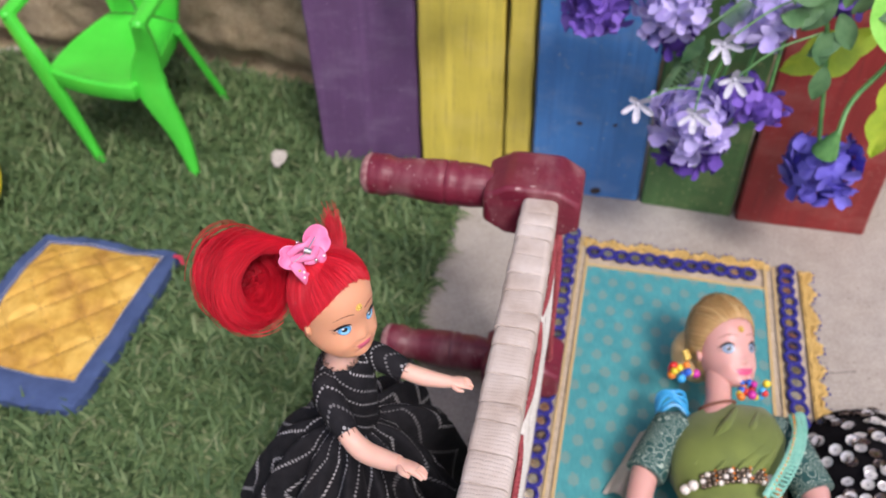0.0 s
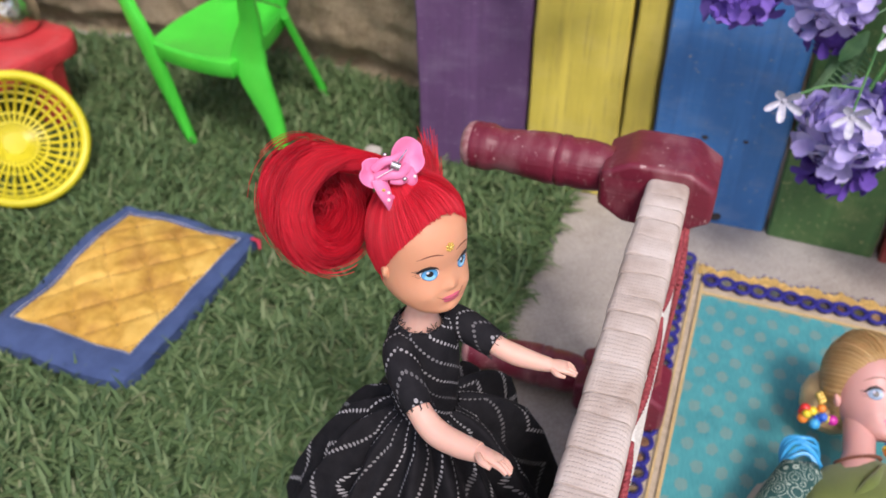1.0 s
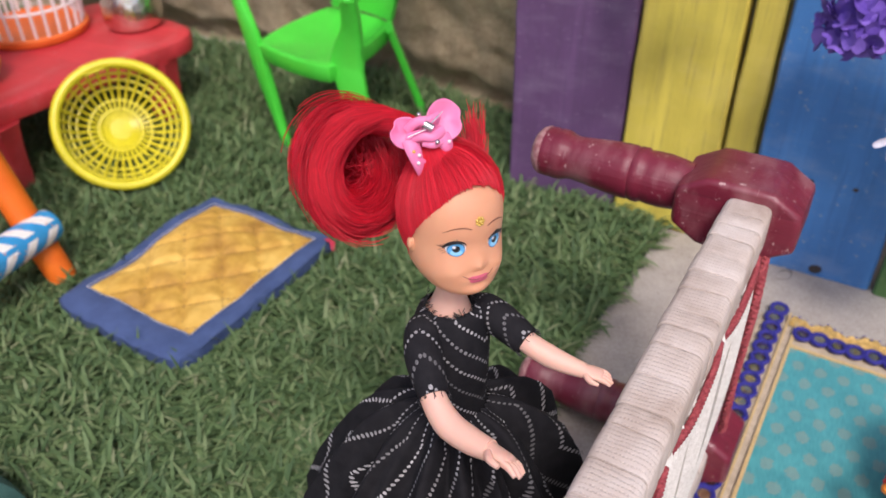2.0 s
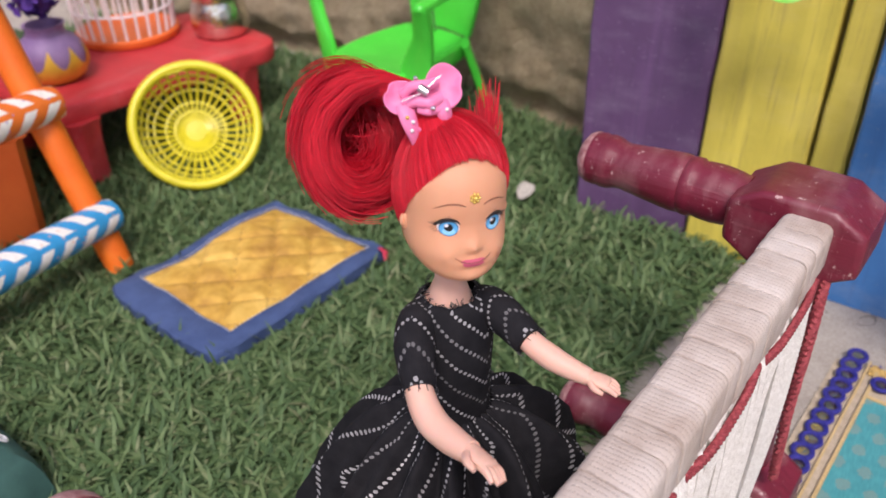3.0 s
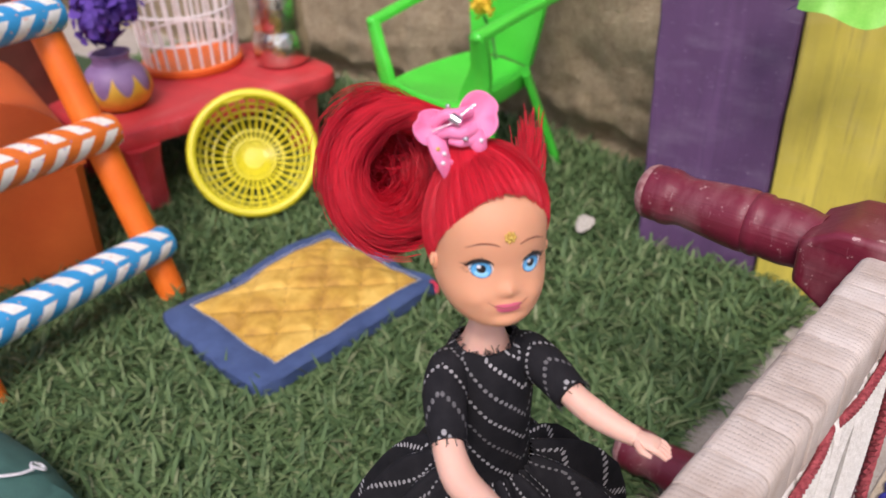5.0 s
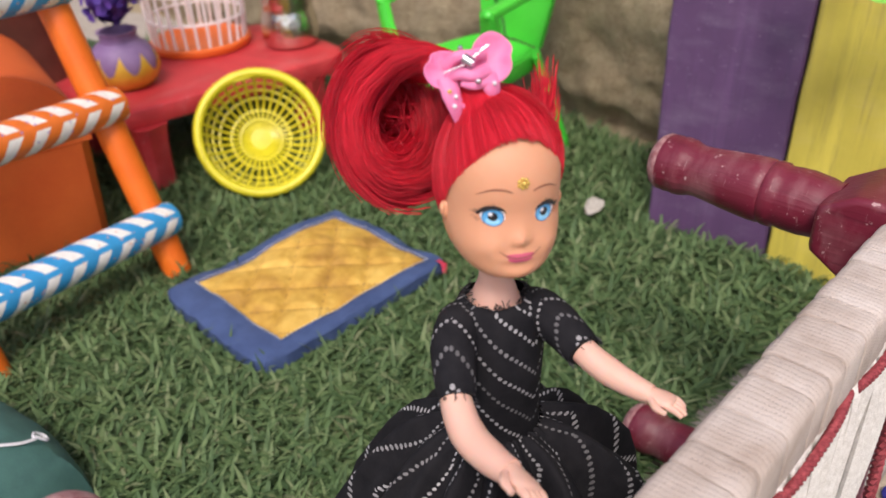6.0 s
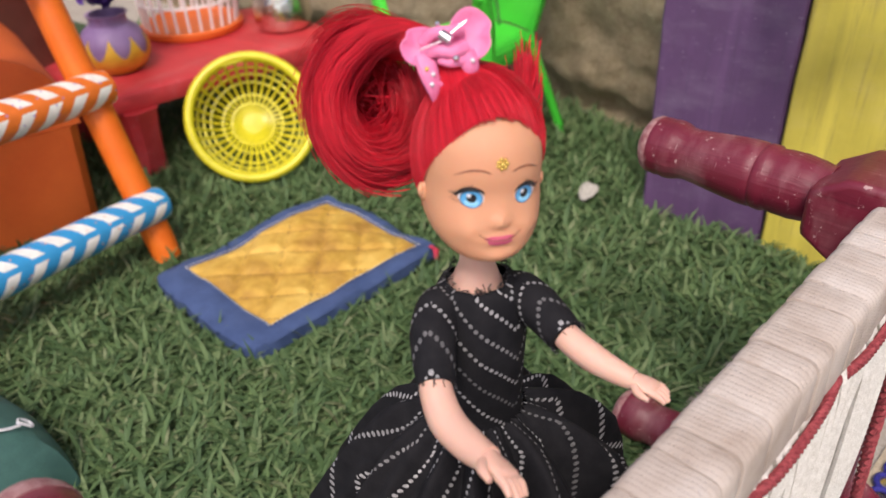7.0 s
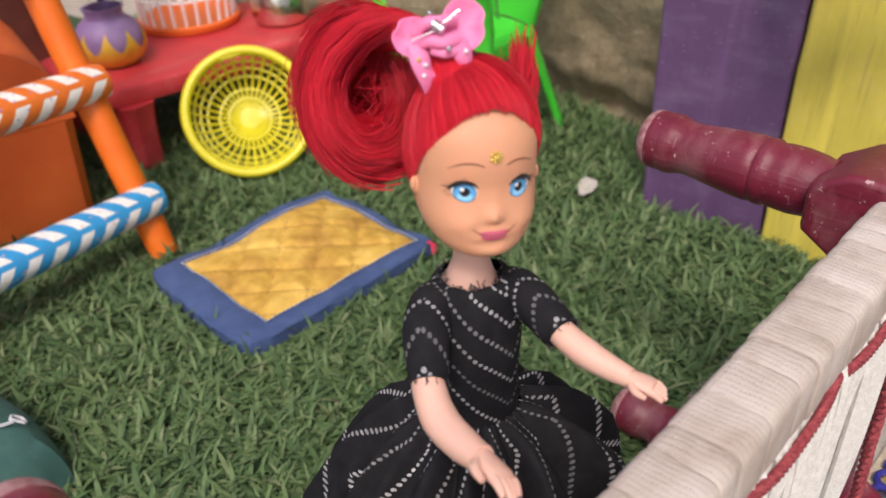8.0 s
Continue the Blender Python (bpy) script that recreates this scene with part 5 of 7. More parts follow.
def red_haired_doll():
    s = Shape()
    SKIN, HAIR, TOP, SKIRT, SLEEVE, WHITE, IRIS, PUPIL, LIPS, BROW, GOLD, ARM, RIM, FLECK = range(14)
    hm = Matrix.Translation((0.14, 0.16, 16.86)) @ Matrix.Rotation(radians(3), 4, "Z") @ Matrix.Rotation(radians(-4), 4, "Y") @ Matrix.Rotation(radians(-4), 4, "X") @ Matrix.Diagonal((1.06, 1.08, 1.015, 1.0))
    vinyl_head(s, hm, (SKIN, HAIR, WHITE, IRIS, PUPIL, LIPS, BROW, GOLD, RIM, FLECK), HeadForm(CHILD_ROWS), (-0.42, -0.38, 2.02), (1.27, 1.23, 1.08, 0.86, 0.58, 0.25, -0.08, -0.42, -0.85, -0.95))
    s.tube(curve_points([(0.10, 0.10, 16.3), (0.10, 0.08, 15.5), (0.10, 0.06, 15.0), (0.08, 0.05, 14.6), (0.05, 0.04, 14.1)], 4), lerp_list([0.36, 0.33, 0.35, 0.48, 0.8], 17), ARM, 24)
    # bodice
    n = 72
    prof = [(14.66, 0.58, 0.62), (14.63, 0.62, 0.67), (14.58, 0.69, 0.78), (14.38, 0.77, 0.88), (14.1, 0.86, 0.95), (13.7, 0.96, 0.98), (13.2, 1.00, 0.98), (12.6, 0.97, 0.95), (12.0, 0.92, 0.92), (11.5, 0.90, 0.92), (11.3, 0.90, 0.92)]
    rings = []
    for z, rx, ry in prof:
        ring = []
        for j in range(n):
            a = 2 * math.pi * j / n
            k = 1 + 0.022 * noise.noise((2.2 * math.cos(a), 2.2 * math.sin(a), z * 1.1)) + 0.010 * math.sin(5 * a + 2.4 * z) * min(1, max(0, 14.7 - z))
            ring.append((0.10 + rx * k * math.cos(a), 0.06 + ry * k * math.sin(a), z + 0.02 * math.sin(7 * a) + 0.05 * math.cos(a) * (z - 12) / 3 - 0.20 * max(0, math.cos(a)) * max(0, z - 14.3)))
        rings.append(ring)
    s.rings(rings, TOP, caps=(False, False), uvs=[(14.74 - z) / 3.44 for z, _, _ in prof])
    # gathered skirt down to the turf
    n = 240
    drop = [(11.42, 0.90), (11.38, 0.97), (11.30, 1.10), (11.16, 1.32), (10.95, 1.58), (10.65, 1.86), (10.2, 2.18), (9.6, 2.56), (8.8, 2.96), (7.7, 3.40), (6.2, 3.88), (4.2, 4.15), (2.2, 4.33), (0.6, 4.43)]
    rings = []
    for k, (z, r) in enumerate(drop):
        g = min(1, k / 5)
        ring = []
        for j in range(n):
            a = 2 * math.pi * j / n
            wave = a * 13 + 1.4 * math.sin(3 * a + 0.5) + 0.25 * math.sin(k * 0.7 + 4 * a)
            fold = 0.095 * math.sin(wave) + 0.040 * math.sin(2 * wave + 1) + 0.022 * math.sin(31 * a + 2.2 * math.sin(4 * a)) + 0.06 * noise.noise((math.cos(a) * 2.2, math.sin(a) * 2.2, z * 0.35))
            crimp = 0.045 * math.sin(41 * a + 2 * math.sin(5 * a)) * max(0, 1 - k / 5)
            side = 1 + 0.20 * math.exp(-((a - 1.45) / 0.55) ** 2) * math.exp(-((z - 10.0) / 1.6) ** 2) + 0.10 * math.exp(-((a - 4.3) / 0.6) ** 2) * g
            rr = r * side * (1 + fold * g * 1.15) + crimp
            ring.append((0.12 + rr * math.cos(a), 0.06 + rr * math.sin(a), z + (0.22 * math.sin(wave + 0.6) + 0.25 * (side - 1)) * g * (1 if z > 1 else 0)))
        rings.append(ring)
    run = [0.0]
    for k in range(len(rings) - 1):
        run.append(run[-1] + sum((Vector(rings[k + 1][j]) - Vector(rings[k][j])).length for j in range(0, n, 12)) / 20)
    s.rings(rings, SKIRT, caps=(False, True), uvs=[q / run[-1] for q in run])
    # sleeves, with frayed cuffs
    rnd = random.Random(21)
    for sg, pts, rad in ((-1, [(0.05, -0.50, 14.28), (0.30, -0.78, 14.20), (0.85, -1.04, 13.95), (1.72, -1.20, 13.52)], [0.30, 0.44, 0.46, 0.36]),
                         (1, [(0.05, 0.58, 14.30), (0.28, 0.86, 14.24), (0.78, 1.12, 14.12), (1.48, 1.40, 13.92)], [0.30, 0.43, 0.44, 0.37])):
        line = curve_points(pts, 6)
        rad = lerp_list(rad, len(line))
        base = len(s.v)
        s.tube(line, rad, SLEEVE, 30, caps=(True, True))
        for i in range(base, len(s.v)):
            v = Vector(s.v[i])
            s.v[i] = tuple(v + Vector((1, 0.4, 1)) * 0.035 * noise.noise(v * 2.4))
        d = (line[-1] - line[-3]).normalized()
        u = d.cross(Vector((0, 0, 1))).normalized()
        w = d.cross(u)
        for q in range(26):
            a = rnd.uniform(0, 6.28)
            p = line[-1] + (u * math.cos(a) + w * math.sin(a)) * rad[-1] * 0.98
            s.tube(curve_points([p, p + d * 0.06 + u * rnd.uniform(-0.05, 0.05), p + d * rnd.uniform(0.06, 0.16) + w * rnd.uniform(-0.06, 0.06)], 2), 0.010, TOP, 3)
    # arms and hands: palms flat, fingers together, thumb free
    arms = (([(1.0, -1.12, 14.0), (1.72, -1.22, 13.50), (2.35, -1.16, 13.20), (3.0, -0.93, 13.18), (3.52, -0.72, 13.28)], [0.26, 0.31, 0.34, 0.31, 0.25], Vector((0.93, 0.36, 0.02)), Vector((0.25, -0.75, 0.6))),
            ([(0.9, 1.2, 14.18), (1.48, 1.42, 13.90), (1.95, 1.72, 13.72), (2.35, 2.03, 13.62), (2.66, 2.28, 13.58)], [0.24, 0.27, 0.28, 0.235, 0.19], Vector((0.70, 0.70, -0.10)), Vector((0.65, -0.65, 0.15))))
    for pts, rad, way, out in arms:
        line = curve_points(pts, 5)
        s.tube(line, lerp_list(rad, len(line)), ARM, 20)
        way.normalize()
        lat = (out - way * out.dot(way)).normalized()
        nrm = way.cross(lat).normalized()
        nrm = nrm if nrm.z > 0 else -nrm
        hand = line[-1]
        k = rad[-1] / 0.225
        rows = []
        for t, wd, th in ((-0.10, 0.20, 0.19), (0.08, 0.24, 0.17), (0.24, 0.29, 0.15), (0.40, 0.29, 0.13), (0.50, 0.25, 0.10), (0.54, 0.15, 0.05)):
            rows.append([hand + (way * t + lat * wd * math.cos(a) + nrm * (th * math.sin(a) + 0.05 * t)) * k for a in (2 * math.pi * j / 16 for j in range(16))])
        s.rings(rows, ARM)
        for q in range(4):
            b = hand + (way * 0.42 + lat * (0.205 - 0.137 * q)) * k
            tip = b + (way * (0.42 - 0.05 * abs(q - 1)) - nrm * 0.10) * k
            s.tube(curve_points([b, b.lerp(tip, 0.5) + nrm * 0.035 * k, tip], 3), lerp_list([0.084 * k, 0.080 * k, 0.05 * k], 7), ARM, 8)
        tb = hand + (way * 0.08 + lat * 0.19) * k
        s.tube(curve_points([tb, tb + (lat * 0.17 + way * 0.16 - nrm * 0.03) * k, tb + (lat * 0.20 + way * 0.40 - nrm * 0.06) * k], 3), lerp_list([0.10 * k, 0.088 * k, 0.05 * k], 7), ARM, 8)
    # ponytail: a thick roll of locks from the clip, over the back and under
    nrm, right = Vector((0.97, 0.07, 0.22)).normalized(), Vector((-0.07, 0.997, 0.0)).normalized()
    up = nrm.cross(right)
    centre, start = Vector((-1.93, -1.36, 17.74)), Vector((-0.42, -0.28, 19.08))

    def coil(theta, rho, depth):
        a = radians(theta)
        return centre + right * (1.22 * rho * math.cos(a)) + up * (1.52 * rho * math.sin(a)) + nrm * depth
    core = [coil(th, 0.74, -0.30) for th in range(60, 331, 10)]
    s.tube([start.lerp(core[0], 0.4)] + core, [0.28] + [0.34 + 0.14 * math.sin(math.pi * i / len(core)) for i in range(len(core))], HAIR, 10)
    s.ball(centre - nrm * 1.15, (0.45, 0.80, 0.95), HAIR, 14, 9)
    for c in range(230):
        phi, sh = rnd.uniform(0, 2 * math.pi), math.sqrt(rnd.uniform(0.5, 1.0))
        w1, w2, drift = rnd.gauss(0, 0.045), rnd.uniform(0, 6.28), rnd.gauss(0, 0.16)
        stop = rnd.uniform(285, 390)
        shift = right * rnd.gauss(0, 0.05) + up * rnd.gauss(0, 0.06)
        for k in range(19):
            ph, sk = phi + rnd.gauss(0, 0.085), sh * (1 + rnd.gauss(0, 0.035))
            rho0, dep0 = 0.71 + 0.30 * sk * math.cos(ph), 0.98 * sk * math.sin(ph) - 0.15
            end = stop + rnd.gauss(0, 10) - 40 * (rho0 - 0.5)
            fray = right * rnd.gauss(0, 0.03) + up * rnd.gauss(0, 0.04)
            line = []
            for q in range(15):
                t = q / 14
                th = 50 + (end - 50) * t
                sm = min(1, t * 3.0)
                sm = sm * sm * (3 - 2 * sm)
                p = coil(th, rho0 + drift * (t - 0.5) * 0.9 + w1 * math.sin(6 * t + w2), dep0 * (1 - 0.25 * t) + 0.05 * math.sin(6 * t + w2)) + shift + fray * (0.5 + 1.5 * t * t)
                lean = start + right * 0.20 * math.cos(ph) + up * 0.20 * math.sin(ph) + (up * 0.62 - right * 0.55 - nrm * 0.5) * min(1, t * 4)
                line.append(lean.lerp(p, sm))
            s.tube(line, 0.0125, HAIR, 3, caps=(False, False))
    for k in range(1300):
        rho0, t0, span = rnd.uniform(0.02, 0.66), rnd.uniform(20, 330), rnd.uniform(60, 150)
        dep0, dr, lean = -0.30 - (0.72 - rho0) * rnd.uniform(0.4, 1.2), rnd.gauss(0, 0.12), rnd.gauss(0, 0.15)
        s.tube([coil(t0 + span * q / 9, max(0.03, rho0 + dr * q / 9), dep0 + lean * q / 9) for q in range(10)], 0.0115, HAIR, 3, caps=(False, False))
    for k in range(110):
        rho0, dep0, t0 = rnd.uniform(0.05, 0.60), rnd.uniform(-1.0, 0.3), rnd.uniform(0, 360)
        p0 = coil(t0, rho0, dep0)
        d1 = (right * rnd.uniform(-0.6, 0.6) + up * rnd.uniform(-1, 1)).normalized()
        d2 = right * rnd.uniform(-0.6, 0.8) + up * rnd.uniform(-0.6, 0.6) + nrm * rnd.uniform(-0.2, 0.3)
        s.tube([p0 + d1 * (0.11 * (q - 4)) + d2 * (0.02 * (q - 4) ** 2) for q in range(9)], 0.008, HAIR, 3, caps=(False, False))
    for k in range(190):
        t0, rho0, dep0, off = rnd.uniform(40, 290), rnd.uniform(0.96, 1.05), rnd.uniform(-0.8, 0.6), rnd.uniform(0.004, 0.035)
        s.tube([coil(t0 + 9 * q, rho0 + off * q, dep0) for q in range(8)], 0.0085, HAIR, 3, caps=(False, False))
    # cropped ends standing out behind the head's left side
    for k in range(260):
        b = Vector((-1.05 + rnd.uniform(-0.2, 0.2), 0.95 + rnd.uniform(-0.15, 0.15), 17.15 + rnd.uniform(-0.4, 0.35)))
        tip = b + Vector((-0.65 + rnd.uniform(-0.3, 0.15), 0.66 + rnd.uniform(-0.22, 0.26), 0.78 + rnd.uniform(-0.45, 0.50)))
        s.tube(curve_points([b, b.lerp(tip, 0.5) + Vector((0, 0.20, -0.10)), tip], 3), lerp_list([0.016, 0.015, 0.006], 7), HAIR, 3, caps=(False, False))
    # a frayed neckline, and a dark line down the neck
    for k in range(70):
        a = rnd.uniform(0, 6.28)
        p = Vector((0.10 + 0.58 * math.cos(a), 0.06 + 0.62 * math.sin(a), 14.68 - 0.05 * math.cos(a)))
        s.tube(curve_points([p, p + Vector((rnd.uniform(-0.08, 0.08), rnd.uniform(-0.08, 0.08), 0.05)), p + Vector((rnd.uniform(-0.14, 0.14), rnd.uniform(-0.14, 0.14), rnd.uniform(0.02, 0.13)))], 2), 0.010, TOP, 3)
    ob = part("doll", s, [M_SKIN, M_HAIR_RED, M_DRESS_TOP, M_DRESS_SKIRT, M_DRESS_SLEEVE, M_EYE_WHITE, M_IRIS, M_PUPIL, M_LIPS, M_BROW, M_GOLD, M_SKIN_ARM, M_IRIS_RIM, M_IRIS_LIGHT])
    ob.matrix_world = DOLL
    return tagged(ob, "red-haired plastic doll in black dotted dress beside the bed", "doll")


red_haired_doll()


# ---- pink hair clip on the ponytail ----
M_PINK = plain("pink_plastic", (0.84, 0.21, 0.41), (0.88, 0.25, 0.47), 300, 0.32, 0.00005, Subsurface_Weight=0.2, Subsurface_Radius=(0.004, 0.002, 0.002))
M_CHROME = plain("chrome", (0.6, 0.6, 0.62), (0.75, 0.75, 0.77), 400, 0.15, 0.00002, Metallic=1.0)
CLIP = DOLL @ Matrix.Translation((-0.30, -0.28, 19.15)) @ Matrix(((0.26, -0.50, 0.826, 0), (0.96, 0.17, -0.20, 0), (-0.04, 0.85, 0.526, 0), (0, 0, 0, 1)))
clip = thing("hair_clip", CLIP, "pink plastic butterfly claw clip holding the red ponytail", "hair clip")
# clip frame in centimetres: x across the wings, y up, z outwards


def wing(cx, cy, rx, ry, tilt, cup, notch):
    """A cupped lobe of a butterfly, its rim turned outwards and a notch in its outer edge."""
    s = Shape()
    rows = []
    for side in (1, -1):
        for k in ((0.04, 0.3, 0.55, 0.78, 0.93, 1.0) if side > 0 else (1.0, 0.93, 0.6, 0.04)):
            row = []
            for j in range(36):
                a = 2 * math.pi * j / 36
                da = math.atan2(math.sin(a - notch), math.cos(a - notch))
                r = (1 + 0.08 * math.cos(2 * a + 0.6) - 0.20 * math.exp(-(da / 0.30) ** 2)) * k
                x, y = rx * r * math.cos(a), ry * r * math.sin(a)
                z = cup * k ** 2.4 * (1 + 0.35 * math.sin(3 * a + 1)) + (0.045 if side > 0 else -0.045) * (1 if k < 0.95 else 0.35)
                row.append((cx + x * math.cos(tilt) - y * math.sin(tilt), cy + x * math.sin(tilt) + y * math.cos(tilt), z))
            rows.append(row)
    return s.rings(rows)


part("wing", wing(0.40, 0.20, 0.37, 0.46, -0.35, 0.16, 0.3), M_PINK, clip)
part("wing", wing(-0.44, -0.02, 0.32, 0.38, 0.55, 0.15, 2.2), M_PINK, clip)
for pts, r0 in (([(-0.42, 0.05, 0.10), (-0.22, 0.18, 0.26), (0.02, 0.20, 0.30), (0.26, 0.28, 0.16)], 0.105), ([(-0.40, -0.12, 0.10), (-0.14, -0.10, 0.28), (0.10, -0.13, 0.32), (0.32, -0.02, 0.16)], 0.125),
                ([(-0.10, -0.22, 0.18), (0.10, -0.28, 0.24), (0.32, -0.20, 0.16)], 0.11)):
    part("bridge", Shape().tube(curve_points(pts, 6), r0, n=12, flat=0.75), M_PINK, clip)
for pts in ([(-0.38, -0.16, 0.14), (-0.30, -0.45, 0.16), (-0.22, -0.70, 0.08), (-0.18, -0.92, -0.08)], [(0.30, -0.12, 0.14), (0.42, -0.34, 0.10), (0.50, -0.52, -0.08)]):
    line = curve_points(pts, 6)
    part("jaw", Shape().tube(line, lerp_list([0.19, 0.18, 0.13, 0.05], len(line)), n=14, flat=0.55), M_PINK, clip)
for k in range(3):
    x0 = -0.34 + 0.09 * k
    part("tooth", Shape().tube(curve_points([(x0, -0.34 - 0.13 * k, 0.10), (x0 + 0.14, -0.40 - 0.13 * k, -0.02), (x0 + 0.22, -0.42 - 0.12 * k, -0.22)], 4), lerp_list([0.055, 0.05, 0.02], 9), n=8), M_PINK, clip)
part("spring", Shape().tube([(-0.09, 0.12, 0.44), (0.06, 0.02, 0.46)], 0.085, n=14), M_CHROME, clip, "steel spring")
for q in range(4):
    c = Vector((-0.09, 0.12, 0.44)).lerp(Vector((0.06, 0.02, 0.46)), q / 3)
    part("spring_turn", Shape().lathe([(0.075, -0.014), (0.100, -0.008), (0.100, 0.008), (0.075, 0.014)], 0, 14, c, (0.15, -0.10, 0.02)), M_CHROME, clip)
part("spring_wire", Shape().tube([(0.02, 0.10, 0.46), (0.32, 0.36, 0.42)], 0.016, n=6), M_CHROME, clip)
part("spring_wire", Shape().tube([(-0.05, 0.02, 0.46), (-0.44, -0.12, 0.36)], 0.016, n=6), M_CHROME, clip)
part("pin", Shape().ball((0.16, -0.26, 0.40), (0.060, 0.055, 0.05), 0, 10, 6), M_CHROME, clip)
part("pin", Shape().ball((-0.16, 0.34, 0.26), (0.050, 0.05, 0.05), 0, 10, 6), M_CHROME, clip)
for x, y, z, mat_ in ((-0.33, -0.42, 0.28, M_GOLD), (-0.22, -0.50, 0.26, M_EYE_WHITE), (-0.24, -0.66, 0.20, M_EYE_WHITE), (0.44, -0.26, 0.24, M_EYE_WHITE)):
    part("bead", Shape().ball((x, y, z), 0.042, 0, 8, 5), mat_, clip)


# ---- teal rug with mirror trim ----
RUG = Matrix(((0.9898, -0.1426, 0, 0.0945), (-0.1426, -0.9898, 0, -0.0570), (0, 0, -1, 0), (0, 0, 0, 1)))


def rug_xy(u, v, z):
    """A place on the rug: u along its top edge, v down its side."""
    return Vector((0.0945 + 0.9898 * u - 0.1426 * v, -0.0570 - 0.1426 * u - 0.9898 * v, z))


def brocade():
    n = Nodes("teal_brocade")
    vec = n.add("Mapping", Vector=n.coord(), Rotation=(0, 0, radians(8)), Scale=(100, 92, 1)).outputs[0]
    sep = n.add("SeparateXYZ", Vector=vec)
    row = n.math("FLOOR", sep.outputs[1])
    shift = n.math("MULTIPLY", n.math("FRACT", n.math("MULTIPLY", row, 0.5)), 1.0)
    fx = n.math("SUBTRACT", n.math("FRACT", n.math("ADD", sep.outputs[0], shift)), 0.5)
    fy = n.math("SUBTRACT", n.math("FRACT", sep.outputs[1]), 0.5)
    d = n.math("SQRT", n.math("ADD", n.math("MULTIPLY", fx, fx), n.math("MULTIPLY", n.math("MULTIPLY", fy, fy), 0.75)))
    motif = n.math("LESS_THAN", n.math("ADD", d, n.math("MULTIPLY", n.math("SUBTRACT", n.noise(900, 3), 0.5), 0.40)), 0.265)
    base = n.ramp(n.noise(60, 5), [(0.3, (0.034, 0.245, 0.270)), (0.7, (0.066, 0.345, 0.365))])
    base = n.mix(0.3, base, n.ramp(n.noise(1600, 2, vector=n.stretched((1, 0.12, 1))), [(0.3, (0.03, 0.19, 0.22)), (0.7, (0.10, 0.42, 0.45))]))
    col = n.mix(n.math("MULTIPLY", motif, 0.60), base, (0.21, 0.29, 0.25))
    return n.finish(col, 0.55, n.noise(1600, 2), 0.0002, Sheen_Weight=0.2)


M_BROCADE = brocade()
M_CREAM = plain("cream_cloth", (0.42, 0.34, 0.24), (0.56, 0.47, 0.35), 300, 0.8, 0.0003, 3000)
M_BEIGE_LINE = plain("gold_piping", (0.50, 0.36, 0.16), (0.62, 0.46, 0.22), 900, 0.6, 0.0003)
M_NAVY = plain("royal_blue_thread", (0.014, 0.013, 0.17), (0.032, 0.030, 0.30), 900, 0.7, 0.0006, 3500)
M_LACE = plain("gold_lace", (0.55, 0.34, 0.08), (0.78, 0.55, 0.20), 700, 0.45, 0.0008, 2600, Metallic=0.35)
M_MIRROR = plain("small_mirror", (0.50, 0.38, 0.20), (0.74, 0.62, 0.40), 260, 0.16, 0.0004, 420, Metallic=0.92)
rug = thing("embroidered_rug", (0.15, -0.19, 0.0), "small teal brocade rug edged with blue mirror trim and gold lace", "rug")
roff = Vector((-0.15, 0.19, 0))


def rug_sheet(u0, v0, u1, v1, z, thick=0.0012):
    s = Shape()
    nu, nv = max(2, int((u1 - u0) / 0.006)), max(2, int((v1 - v0) / 0.006))
    rows = [[rug_xy(u0 + (u1 - u0) * i / nu, v0 + (v1 - v0) * j / nv, 0) for i in range(nu + 1)] for j in range(nv + 1)]
    top = [[Vector((p.x, p.y, z + 0.0006 * noise.noise((p.x * 40, p.y * 40, 1.0)))) for p in r] for r in rows]
    s.rings([[Vector((p.x, p.y, 0.0003)) for p in rows[0]]] + top + [[Vector((p.x, p.y, 0.0003)) for p in rows[-1]]], close=False)
    return s.warp(lambda p: p + roff)


L = 0.262
part("backing", rug_sheet(-0.0015, 0.010, 0.1370, L, 0.0012), M_CREAM, rug, "cream cloth backing")
part("field", rug_sheet(0.0170, 0.0310, 0.1165, L - 0.03, 0.0024), M_BROCADE, rug, "teal brocade with small motifs")
for u0, v0, u1, v1 in ((0.0155, 0.012, 0.0170, L - 0.02), (0.1165, 0.012, 0.1180, L - 0.02), (0.0170, 0.0292, 0.1165, 0.0310), (0.0115, 0.006, 0.0125, L), (0.1215, 0.012, 0.1225, L)):
    part("piping", rug_sheet(u0, v0, u1, v1, 0.0030), M_BEIGE_LINE, rug)


def trim_ring(p):
    """A stitched blue ring that holds a small round mirror."""
    s = Shape()
    rr = 0.0037
    line = [(p.x + rr * math.cos(a), p.y + rr * 1.08 * math.sin(a), 0.0036) for a in (2 * math.pi * k / 16 for k in range(17))]
    s.tube(line, 0.00115, n=6, caps=(False, False))
    ob = part("trim_ring", s.warp(lambda q: q + roff), M_NAVY, rug, "royal blue stitched ring")
    m = Shape().lathe([(0.0, 0.0026), (0.0031, 0.0026), (0.0031, 0.0033), (0.0, 0.0034)], n=12, at=(p.x + roff.x, p.y + roff.y, 0), axis=(0.30 * math.sin(p.x * 3100 + p.y * 1700), 0.30 * math.sin(p.y * 2900 + p.x * 900), 1))
    part("mirror", m, M_MIRROR, ob, "round mirror")


